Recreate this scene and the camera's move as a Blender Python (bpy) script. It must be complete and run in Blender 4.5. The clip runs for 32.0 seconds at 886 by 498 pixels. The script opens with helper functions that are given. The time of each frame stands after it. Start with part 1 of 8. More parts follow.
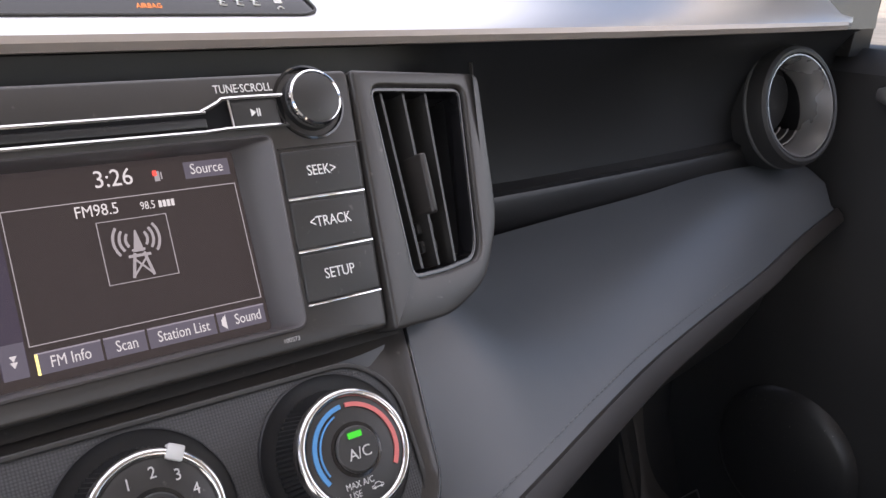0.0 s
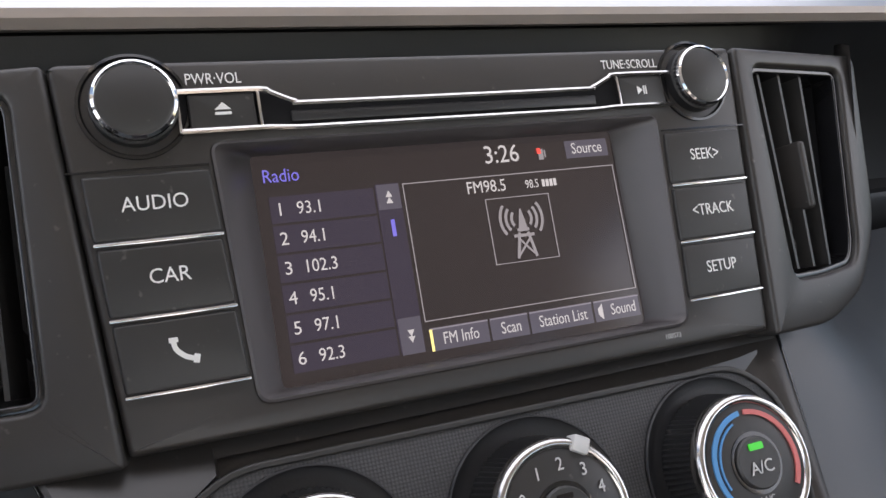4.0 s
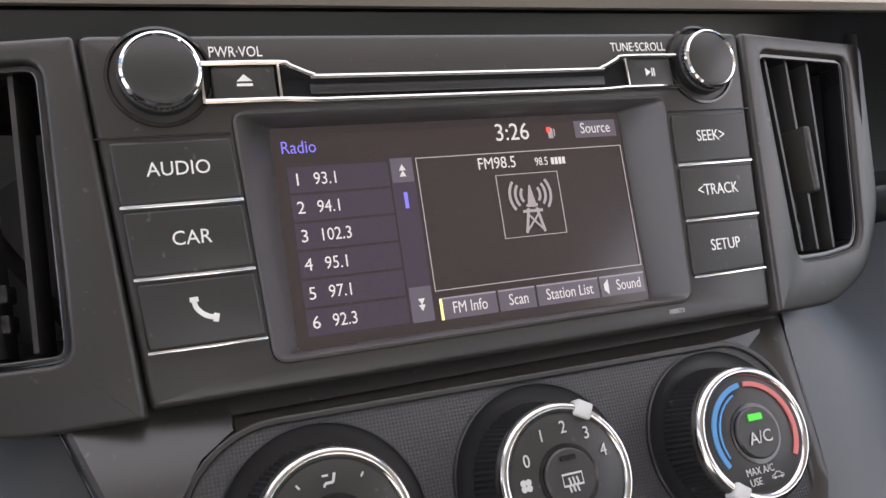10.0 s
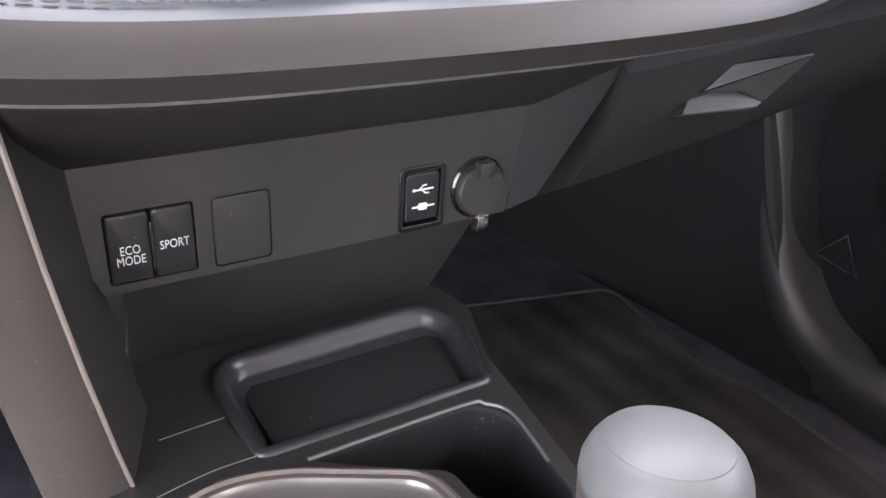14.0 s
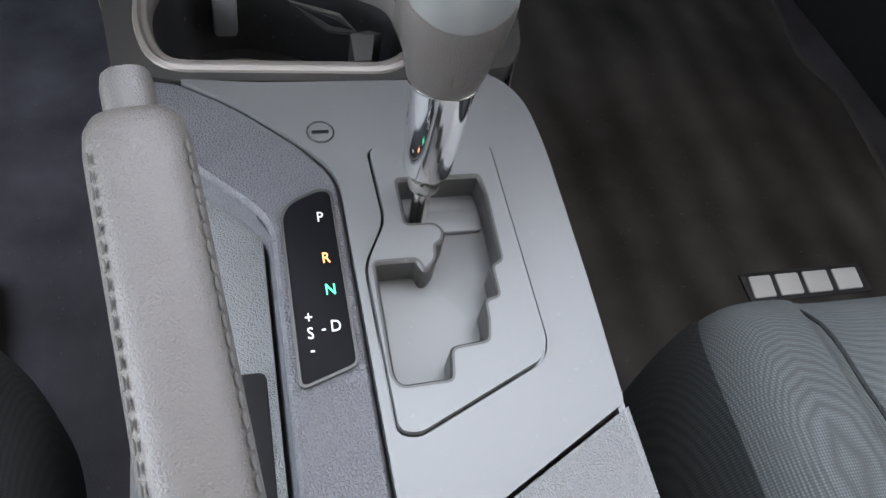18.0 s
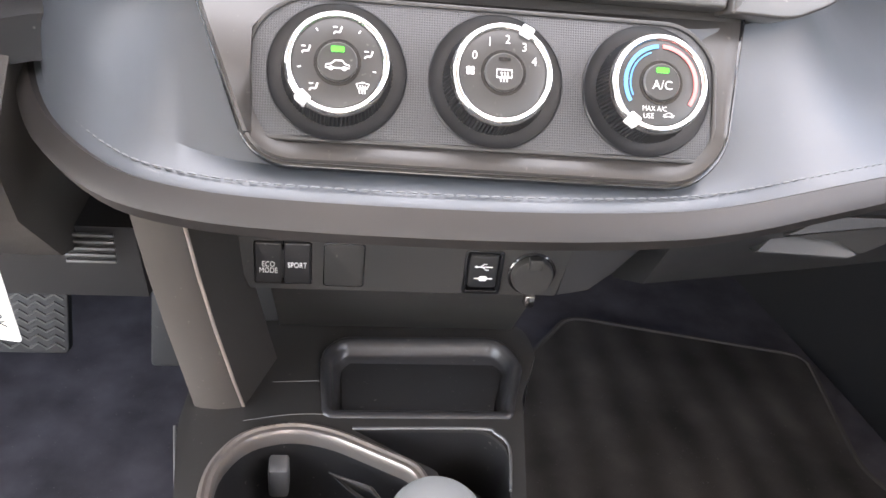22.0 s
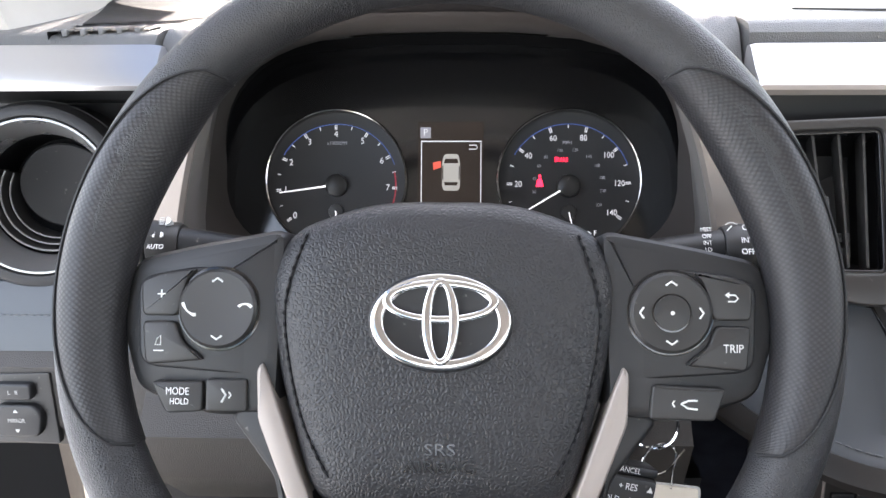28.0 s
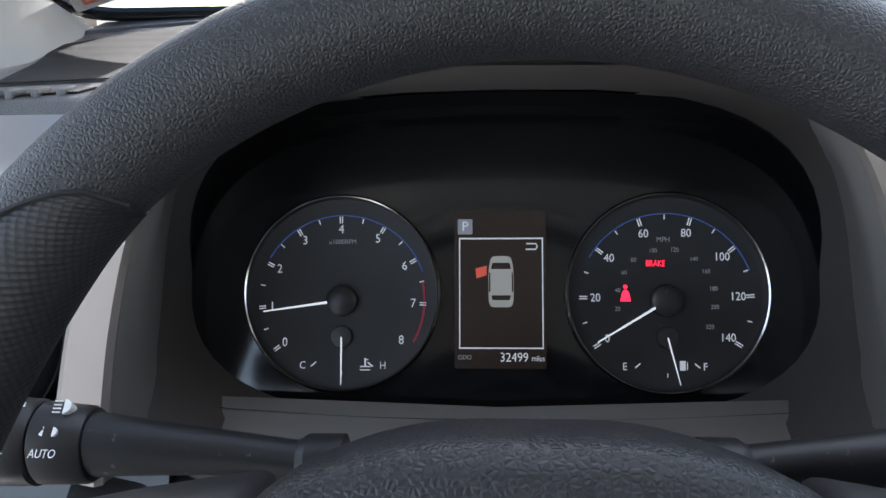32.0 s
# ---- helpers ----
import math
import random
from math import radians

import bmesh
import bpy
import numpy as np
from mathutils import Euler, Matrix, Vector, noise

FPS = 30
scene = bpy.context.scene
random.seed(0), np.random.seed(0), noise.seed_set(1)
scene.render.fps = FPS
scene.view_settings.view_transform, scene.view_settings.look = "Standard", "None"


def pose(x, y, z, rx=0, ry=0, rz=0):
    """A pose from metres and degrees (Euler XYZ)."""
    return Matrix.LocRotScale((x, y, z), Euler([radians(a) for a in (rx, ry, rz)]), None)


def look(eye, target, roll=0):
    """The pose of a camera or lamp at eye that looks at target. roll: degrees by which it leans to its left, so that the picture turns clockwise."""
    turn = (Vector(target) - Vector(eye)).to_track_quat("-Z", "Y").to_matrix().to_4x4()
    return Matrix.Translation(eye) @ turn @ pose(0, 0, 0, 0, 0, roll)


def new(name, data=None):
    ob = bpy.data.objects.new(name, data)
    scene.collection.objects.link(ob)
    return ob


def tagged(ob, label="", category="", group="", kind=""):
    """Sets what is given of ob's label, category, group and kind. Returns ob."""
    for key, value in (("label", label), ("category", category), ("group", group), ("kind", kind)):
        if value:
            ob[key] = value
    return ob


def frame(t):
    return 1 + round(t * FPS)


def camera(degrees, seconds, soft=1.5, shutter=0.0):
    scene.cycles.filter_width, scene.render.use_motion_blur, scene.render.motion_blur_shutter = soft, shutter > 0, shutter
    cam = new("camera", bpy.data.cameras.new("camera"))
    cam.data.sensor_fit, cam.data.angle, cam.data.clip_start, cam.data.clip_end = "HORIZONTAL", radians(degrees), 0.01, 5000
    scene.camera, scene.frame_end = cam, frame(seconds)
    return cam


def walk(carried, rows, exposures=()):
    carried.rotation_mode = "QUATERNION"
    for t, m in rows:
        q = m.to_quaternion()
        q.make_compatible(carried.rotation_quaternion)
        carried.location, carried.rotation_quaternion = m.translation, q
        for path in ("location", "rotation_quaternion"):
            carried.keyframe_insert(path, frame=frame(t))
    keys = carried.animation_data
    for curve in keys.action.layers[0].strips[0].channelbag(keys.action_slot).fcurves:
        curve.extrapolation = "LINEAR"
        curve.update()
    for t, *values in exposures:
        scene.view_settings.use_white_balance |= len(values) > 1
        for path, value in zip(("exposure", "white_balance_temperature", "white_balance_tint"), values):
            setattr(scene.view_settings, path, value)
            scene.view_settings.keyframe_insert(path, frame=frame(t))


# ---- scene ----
cam = camera(57.0, 32.0)
PATH = [
    (0, (-0.0665, 0.0167, 0.8358), (0.5142, 0.7671, 0.5201), 1.83),
    (0.5, (-0.0879, 0.0312, 0.8357), (0.4351, 0.8220, 0.5179), 2.12),
    (1, (-0.1160, 0.0504, 0.8380), (0.3545, 0.8737, 0.5205), 2.44),
    (1.5, (-0.1274, 0.0729, 0.8304), (0.2967, 0.9224, 0.5166), 2.26),
    (2, (-0.1289, 0.0789, 0.8257), (0.2766, 0.9367, 0.5098), 1.91),
    (2.5, (-0.1220, 0.0782, 0.8220), (0.2698, 0.9426, 0.5067), 1.07),
    (3, (-0.1210, 0.0735, 0.8211), (0.2670, 0.9403, 0.5077), 0.64),
    (3.5, (-0.1227, 0.0727, 0.8183), (0.2637, 0.9412, 0.5077), 0.55),
    (5.5, (-0.1235, 0.0680, 0.8192), (0.2517, 0.9424, 0.5114), 0.86),
    (6, (-0.1212, 0.0656, 0.8202), (0.2514, 0.9415, 0.5134), 0.92),
    (6.5, (-0.1205, 0.0655, 0.8187), (0.2529, 0.9407, 0.5110), 1.04),
    (7, (-0.1202, 0.0658, 0.8191), (0.2517, 0.9415, 0.5111), 1.21),
    (7.5, (-0.1197, 0.0653, 0.8186), (0.2509, 0.9415, 0.5106), 1.13),
    (8, (-0.1212, 0.0661, 0.8182), (0.2506, 0.9410, 0.5079), 1.28),
    (8.5, (-0.1198, 0.0662, 0.8215), (0.2529, 0.9403, 0.5099), 1.42),
    (9, (-0.1176, 0.0649, 0.8206), (0.2530, 0.9396, 0.5083), 1.34),
    (9.5, (-0.1209, 0.0632, 0.8174), (0.2471, 0.9402, 0.5083), 1.24),
    (10, (-0.1270, 0.0602, 0.8114), (0.2416, 0.9370, 0.5027), 1.13),
    (10.5, (-0.1263, 0.0505, 0.7951), (0.2426, 0.9291, 0.4917), 0.91),
    (11, (-0.1332, 0.0479, 0.7761), (0.2392, 0.9247, 0.4721), 0.97),
    (11.5, (-0.1386, 0.0431, 0.7500), (0.2648, 0.9009, 0.4315), 1.37),
    (12, (-0.1458, 0.0373, 0.7301), (0.3088, 0.8486, 0.3625), 2.41),
    (12.5, (-0.1535, 0.0306, 0.7095), (0.3415, 0.8055, 0.3166), 3.42),
    (13, (-0.1639, 0.0248, 0.6856), (0.3319, 0.7955, 0.2854), 3.50),
    (13.5, (-0.1749, 0.0253, 0.6638), (0.3213, 0.7861, 0.2456), 3.52),
    (14, (-0.1743, 0.0226, 0.6481), (0.3109, 0.7667, 0.1889), 3.58),
    (14.5, (-0.1712, 0.0141, 0.6389), (0.3086, 0.7339, 0.1373), 2.05),
    (15, (-0.1649, 0.0075, 0.6404), (0.3130, 0.6714, 0.0652), 1.37),
    (15.5, (-0.1471, -0.0025, 0.6296), (0.3042, 0.6185, -0.0113), 1.50),
    (17.5, (-0.1183, -0.0930, 0.6539), (0.1733, 0.4507, -0.1331), 13.43),
    (18, (-0.1119, -0.1097, 0.6709), (0.1338, 0.4285, -0.1353), 15.82),
    (18.5, (-0.1038, -0.1177, 0.6778), (0.1117, 0.4124, -0.1423), 17.24),
    (19, (-0.0935, -0.1229, 0.6892), (0.1007, 0.4194, -0.1281), 17.08),
    (19.5, (-0.0902, -0.1216, 0.6985), (0.0811, 0.4510, -0.1032), 14.46),
    (20, (-0.0879, -0.1158, 0.7167), (0.0672, 0.5064, -0.0506), 12.21),
    (20.5, (-0.0847, -0.1086, 0.7324), (0.0620, 0.5726, 0.0151), 10.88),
    (21, (-0.0835, -0.1059, 0.7488), (0.0575, 0.6280, 0.0844), 9.28),
    (21.5, (-0.0776, -0.1083, 0.7733), (0.0554, 0.6760, 0.1673), 7.99),
    (22, (-0.0747, -0.1058, 0.7945), (0.0578, 0.7256, 0.2548), 6.88),
    (22.5, (-0.0716, -0.1063, 0.8165), (0.0583, 0.7537, 0.3230), 5.04),
    (23, (-0.0717, -0.1065, 0.8324), (0.0590, 0.7706, 0.3703), 3.43),
    (23.5, (-0.0722, -0.1237, 0.8581), (0.0623, 0.7766, 0.4441), 2.79),
    (24, (-0.0774, -0.1400, 0.8777), (0.0630, 0.7736, 0.4961), 2.96),
    (24.5, (-0.0843, -0.1602, 0.8870), (0.0608, 0.7684, 0.5456), 3.17),
    (25, (-0.1240, -0.1816, 0.8956), (0.0168, 0.7493, 0.5588), 2.85),
    (25.5, (-0.1928, -0.1951, 0.8961), (-0.0386, 0.7353, 0.5635), 3.00),
    (26, (-0.2626, -0.1891, 0.8982), (-0.1174, 0.7478, 0.5801), 2.95),
    (26.5, (-0.3162, -0.1866, 0.9034), (-0.2212, 0.7540, 0.5777), 2.35),
    (28.5, (-0.4073, -0.1807, 0.9047), (-0.4726, 0.7462, 0.5351), -1.26),
    (29, (-0.4069, -0.1791, 0.9039), (-0.4750, 0.7435, 0.5241), -1.39),
    (29.5, (-0.4064, -0.1784, 0.9041), (-0.4774, 0.7428, 0.5216), -1.41),
    (30, (-0.4041, -0.1703, 0.9165), (-0.4815, 0.7496, 0.5322), -1.64),
    (30.5, (-0.3998, -0.1598, 0.9400), (-0.4793, 0.7727, 0.5877), -1.51),
    (31, (-0.4049, -0.1263, 0.9493), (-0.4875, 0.8151, 0.6222), -1.67),
    (31.5, (-0.4139, -0.0676, 0.9316), (-0.4964, 0.8760, 0.6109), -1.73),
    (32, (-0.4315, 0.0133, 0.8953), (-0.4930, 0.9596, 0.5781), -1.41),
]
EXPOSURES = [(0.0, 1.35, 6900, 22), (2.0, 0.90, 6900, 20), (6.0, 1.25, 7000, 18), (10.0, 1.4, 7100, 20), (11.0, 1.95, 6900, 18), (12.0, 2.75, 6700, 18), (13.0, 3.15, 6700, 18), (14.0, 3.4, 7000, 24), (15.0, 4.05, 7000, 18), (17.5, 3.1, 6800, 12), (18.0, 2.95, 6700, 12), (19.0, 3.2, 6800, 14), (20.0, 3.1, 7200, 18), (21.0, 3.65, 7500, 26), (22.0, 3.6, 7200, 20), (23.0, 3.05, 6700, 14), (24.0, 1.2, 6800, 14), (25.0, 0.15, 6700, 10), (26.0, 0.2, 6600, 12), (26.5, 0.55, 6600, 12), (28.5, 2.05, 6600, 18), (30.0, 2.0, 6700, 20), (30.5, 1.4, 6500, 8), (31.0, 0.78, 6500, 2), (32.0, 0.85, 6000, 12)]
walk(cam, [(t, look(eye, target, roll)) for t, eye, target, roll in PATH], EXPOSURES)

from mathutils.geometry import delaunay_2d_cdt

# ---- world, sun and window light ----
SUN_AZ, SUN_EL = 9.0, 18.0
world = bpy.data.worlds.new("sky")
scene.world = world
world.use_nodes = True
wn = world.node_tree.nodes
sky = wn.new("ShaderNodeTexSky")
sky.sky_type = "NISHITA"
sky.sun_disc = False
sky.sun_elevation = radians(SUN_EL)
sky.sun_rotation = radians(-SUN_AZ)
wn["Background"].inputs["Strength"].default_value = 0.15
world.node_tree.links.new(sky.outputs[0], wn["Background"].inputs["Color"])
sun = new("sun", bpy.data.lights.new("sun", "SUN"))
sun.data.energy, sun.data.angle, sun.data.color = 5.0, radians(0.6), (1.0, 0.93, 0.84)
az, el = radians(SUN_AZ), radians(SUN_EL)
sun.matrix_world = look((-20 * math.sin(az) * math.cos(el), 20 * math.cos(az) * math.cos(el), 20 * math.sin(el)), (0, 0, 0))


def window_light(name, eye, target, w, h, watts, color=(1.0, 0.97, 0.94)):
    lamp = new(name, bpy.data.lights.new(name, "AREA"))
    lamp.data.shape, lamp.data.size, lamp.data.size_y, lamp.data.energy, lamp.data.color = "RECTANGLE", w, h, watts, color
    lamp.matrix_world = look(eye, target)
    return lamp


window_light("daylight_open_door", (-0.90, -0.12, 0.68), (0.0, -0.10, 0.60), 1.0, 1.05, 3.2, (0.86, 0.93, 1.0))
window_light("daylight_windscreen", (0.0, 0.37, 1.175), (0.0, -0.07, 0.345), 1.15, 0.52, 1.7, (0.93, 0.97, 1.0))
window_light("daylight_right_window", (0.845, -0.25, 1.06), (0.0, -0.20, 0.75), 1.0, 0.36, 1.0)
window_light("daylight_rear_windows", (0.0, -1.75, 1.10), (0.0, 0.0, 0.75), 1.3, 0.42, 1.5)


# ---- materials ----
def material(name, color, rough=0.5, metal=0.0, grain=0.0, size=900.0, kind="noise", vary=0.12, vary_size=9.0, coat=0.0, spec=0.5, dust=0.0, emit=None, power=0.0, stripe=0.0, coords="Object"):
    """A surface with fine relief (grain at size per metre), a slow drift of tone and gloss, and specks of dust."""
    m = bpy.data.materials.new(name)
    m.use_nodes = True
    nt = m.node_tree
    n, link = nt.nodes, nt.links.new
    b = n["Principled BSDF"]
    b.inputs["Metallic"].default_value = metal
    b.inputs["Coat Weight"].default_value = coat
    b.inputs["Coat Roughness"].default_value = 0.08
    b.inputs["Specular IOR Level"].default_value = spec
    co = n.new("ShaderNodeTexCoord")
    slow = n.new("ShaderNodeTexNoise")
    slow.inputs["Scale"].default_value, slow.inputs["Detail"].default_value = vary_size, 5.0
    link(co.outputs["Object"], slow.inputs["Vector"])
    tone = n.new("ShaderNodeMapRange")
    tone.inputs["From Min"].default_value, tone.inputs["From Max"].default_value = 0.3, 0.7
    tone.inputs["To Min"].default_value, tone.inputs["To Max"].default_value = 1.0 - vary, 1.0 + vary
    link(slow.outputs["Fac"], tone.inputs["Value"])
    mul = n.new("ShaderNodeMix")
    mul.data_type, mul.blend_type = "RGBA", "MULTIPLY"
    mul.inputs["Factor"].default_value = 1.0
    mul.inputs["A"].default_value = (*color, 1)
    link(tone.outputs["Result"], mul.inputs["B"])
    out = mul.outputs["Result"]
    if stripe:
        wave = n.new("ShaderNodeTexWave")
        wave.inputs["Scale"].default_value, wave.inputs["Distortion"].default_value, wave.inputs["Detail"].default_value = 4.6, 1.6, 3.0
        wave.inputs["Detail Scale"].default_value = 1.2
        link(co.outputs["Object"], wave.inputs["Vector"])
        band_tone = n.new("ShaderNodeMapRange")
        band_tone.inputs["To Min"].default_value, band_tone.inputs["To Max"].default_value = 1.0 - stripe, 1.0 + stripe
        link(wave.outputs["Fac"], band_tone.inputs["Value"])
        nap = n.new("ShaderNodeMix")
        nap.data_type, nap.blend_type = "RGBA", "MULTIPLY"
        nap.inputs["Factor"].default_value = 1.0
        link(out, nap.inputs["A"])
        link(band_tone.outputs["Result"], nap.inputs["B"])
        out = nap.outputs["Result"]
    if dust:
        speck = n.new("ShaderNodeTexNoise")
        speck.inputs["Scale"].default_value, speck.inputs["Detail"].default_value = 260.0, 2.0
        link(co.outputs["Object"], speck.inputs["Vector"])
        cut = n.new("ShaderNodeMapRange")
        cut.inputs["From Min"].default_value, cut.inputs["From Max"].default_value, cut.inputs["To Max"].default_value = 0.70, 0.78, dust
        link(speck.outputs["Fac"], cut.inputs["Value"])
        over = n.new("ShaderNodeMix")
        over.data_type = "RGBA"
        link(cut.outputs["Result"], over.inputs["Factor"])
        link(out, over.inputs["A"])
        over.inputs["B"].default_value = (0.42, 0.39, 0.35, 1)
        out = over.outputs["Result"]
    link(out, b.inputs["Base Color"])
    gloss = n.new("ShaderNodeMapRange")
    gloss.inputs["From Min"].default_value, gloss.inputs["From Max"].default_value = 0.3, 0.7
    gloss.inputs["To Min"].default_value, gloss.inputs["To Max"].default_value = max(0.02, rough * 0.88), min(1.0, rough * 1.1)
    link(slow.outputs["Fac"], gloss.inputs["Value"])
    link(gloss.outputs["Result"], b.inputs["Roughness"])
    if grain:
        if kind == "leather":
            t = n.new("ShaderNodeTexVoronoi")
            t.feature = "DISTANCE_TO_EDGE"
            t.inputs["Scale"].default_value = size
            crease = n.new("ShaderNodeMapRange")
            crease.interpolation_type = "SMOOTHSTEP"
            crease.inputs["From Max"].default_value = 0.32
            link(t.outputs["Distance"], crease.inputs["Value"])
            height = crease.outputs["Result"]
        elif kind == "dots":
            t = n.new("ShaderNodeTexVoronoi")
            t.inputs["Scale"].default_value, t.inputs["Randomness"].default_value = size, 0.05
            height = t.outputs["Distance"]
            depth = n.new("ShaderNodeMapRange")
            depth.inputs["From Max"].default_value, depth.inputs["To Min"].default_value, depth.inputs["To Max"].default_value = 0.6, 1.35, 0.55
            link(height, depth.inputs["Value"])
            fleck = n.new("ShaderNodeMix")
            fleck.data_type, fleck.blend_type = "RGBA", "MULTIPLY"
            fleck.inputs["Factor"].default_value = 1.0
            link(out, fleck.inputs["A"])
            link(depth.outputs["Result"], fleck.inputs["B"])
            link(fleck.outputs["Result"], b.inputs["Base Color"])
        elif kind == "weave":
            t = n.new("ShaderNodeTexBrick")
            t.inputs["Scale"].default_value = size
            t.inputs["Color1"].default_value, t.inputs["Color2"].default_value, t.inputs["Mortar"].default_value = (1, 1, 1, 1), (0.7, 0.7, 0.7, 1), (0, 0, 0, 1)
            t.inputs["Mortar Size"].default_value, t.inputs["Mortar Smooth"].default_value = 0.05, 1.0
            t.inputs["Brick Width"].default_value, t.inputs["Row Height"].default_value = 0.5, 0.5
            height = t.outputs["Color"]
        else:
            t = n.new("ShaderNodeTexNoise")
            t.inputs["Scale"].default_value, t.inputs["Detail"].default_value = size, 2.0
            height = t.outputs["Fac"]
        link(co.outputs[coords], t.inputs["Vector"])
        bump = n.new("ShaderNodeBump")
        bump.inputs["Strength"].default_value, bump.inputs["Distance"].default_value = grain, {"leather": 0.18, "dots": 0.24}.get(kind, 0.18) / size
        link(height, bump.inputs["Height"])
        link(bump.outputs["Normal"], b.inputs["Normal"])
    if emit:
        b.inputs["Emission Color"].default_value = (*emit, 1)
        b.inputs["Emission Strength"].default_value = power
    return m


M_BLACK = material("black_plastic", (0.016, 0.016, 0.017), 0.42, grain=0.25, size=1400, dust=0.25)
M_GLOSS = material("gloss_black", (0.008, 0.008, 0.009), 0.12, vary=0.05, coat=0.5)
M_DARK = material("dark_soft_plastic", (0.020, 0.020, 0.021), 0.55, grain=0.35, size=1100)
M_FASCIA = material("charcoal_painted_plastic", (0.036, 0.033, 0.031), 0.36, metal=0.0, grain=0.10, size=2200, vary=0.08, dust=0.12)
M_BUTTON = material("button_plastic", (0.030, 0.029, 0.028), 0.40, grain=0.12, size=1800, dust=0.15)
M_TOP = material("dash_top_vinyl", (0.125, 0.126, 0.126), 0.33, grain=0.8, size=620, kind="leather", vary=0.1)
M_PAD = material("leatherette_pad", (0.060, 0.067, 0.076), 0.37, grain=0.16, size=1500, vary=0.10, vary_size=5)
M_VENT = material("deep_black_plastic", (0.007, 0.007, 0.008), 0.7, spec=0.15)
M_LEATHER = material("grained_leather", (0.034, 0.036, 0.039), 0.42, grain=0.55, size=520, kind="leather", vary=0.1)
M_GREYGRAIN = material("grey_grained_plastic", (0.070, 0.070, 0.079), 0.45, grain=1.0, size=560, kind="leather", vary=0.1)
M_SATIN = material("satin_silver_paint", (0.52, 0.52, 0.53), 0.33, metal=0.85, vary=0.03, grain=0.05, size=2500)
# silver paint with warm reflections tinted into its base colour
M_WARM = material("warm_reflection_silver_paint", (0.36, 0.315, 0.285), 0.42, metal=0.4, vary=0.05, grain=0.05, size=2500)
M_GREY = material("grey_satin_plastic", (0.120, 0.122, 0.124), 0.40, metal=0.25, grain=0.12, size=2200, vary=0.06, dust=0.08)
M_SURROUND = material("pale_grey_plastic", (0.20, 0.188, 0.178), 0.42, grain=0.1, size=1500, vary=0.06)
M_CHROME = material("chrome", (0.86, 0.86, 0.87), 0.07, metal=1.0, vary=0.02)
M_DIMCHROME = material("dulled_chrome", (0.62, 0.60, 0.58), 0.16, metal=1.0, vary=0.04)
M_RUBBER = material("black_rubber", (0.014, 0.014, 0.015), 0.65, grain=0.3, size=1600, dust=0.15)
M_CARPET = material("charcoal_carpet", (0.052, 0.049, 0.056), 0.95, grain=1.0, size=650, vary=0.35, vary_size=14, spec=0.1, dust=0.15)
M_MAT = material("black_carpet_mat", (0.042, 0.038, 0.035), 0.95, grain=1.0, size=520, vary=0.4, vary_size=8, spec=0.1, dust=0.1, stripe=0.22)
M_CLOTH = material("grey_woven_seat_cloth", (0.085, 0.095, 0.098), 0.85, grain=1.0, size=640, kind="dots", vary=0.12, spec=0.2)
# dark cloth for the seams and for the shade on the cushion flanks
M_CLOTH2 = material("shaded_flank_and_seam_cloth", (0.032, 0.035, 0.037), 0.85, grain=1.0, size=640, kind="dots", vary=0.12, spec=0.2)
M_WHITE = material("white_print", (0.80, 0.80, 0.78), 0.5, vary=0.03)
M_PRINT = material("grey_print", (0.55, 0.55, 0.54), 0.5, vary=0.03)
M_ROOF = material("pale_headliner", (0.55, 0.53, 0.50), 0.9, grain=0.5, size=700)
M_PILLAR = material("pale_pillar_trim", (0.50, 0.48, 0.44), 0.6, grain=0.3, size=900)
M_BODY = material("red_car_paint", (0.30, 0.02, 0.02), 0.25, coat=0.8, vary=0.03)


# ---- building helpers ----
def link_part(name, me, mat, parent, label="", m=None):
    if mat:
        me.materials.append(mat)
    ob = new(name, me)
    if parent:
        ob.parent = parent
    if m is not None:
        ob.matrix_local = m
    if label:
        tagged(ob, label)
    return ob


def part(name, geo, mat, parent=None, label="", m=None, sharp=38):
    """Links a bmesh, or a pair of vertices and faces, as one mesh object under its parent."""
    me = bpy.data.meshes.new(name)
    if isinstance(geo, tuple):
        me.from_pydata([tuple(v) for v in geo[0]], [], geo[1])
        bm = bmesh.new()
        bm.from_mesh(me)
    else:
        bm = geo
    bmesh.ops.remove_doubles(bm, verts=bm.verts, dist=1e-6)
    bmesh.ops.recalc_face_normals(bm, faces=bm.faces)
    bm.to_mesh(me)
    bm.free()
    me.polygons.foreach_set("use_smooth", [len(f.vertices) < 5 for f in me.polygons])
    me.set_sharp_from_angle(angle=radians(sharp))
    return link_part(name, me, mat, parent, label, m)


def thing(name, m, label, category, group="", kind=""):
    ob = new(name)
    ob.empty_display_size = 0.02
    ob.matrix_world = m
    return tagged(ob, label, category, group, kind)


def merge(*geos):
    vs, fs = [], []
    for v, f in geos:
        k = len(vs)
        vs += list(v)
        fs += [tuple(i + k for i in q) for q in f]
    return vs, fs


def moved(geo, m):
    return [m @ Vector(v) for v in geo[0]], geo[1]


def loft(secs, closed=True, cap=True, wrap=False):
    n = len(secs[0])
    vs = [Vector(p) for s in secs for p in s]
    fs = []
    rows = len(secs)
    for i in range(rows if wrap else rows - 1):
        a, b = i * n, ((i + 1) % rows) * n
        for j in range(n if closed else n - 1):
            k = (j + 1) % n
            fs.append((a + j, a + k, b + k, b + j))
    if cap and closed and not wrap:
        if cap != "end":
            fs.append(tuple(range(n)))
        fs.append(tuple(range((rows - 1) * n, rows * n)))
    return vs, fs


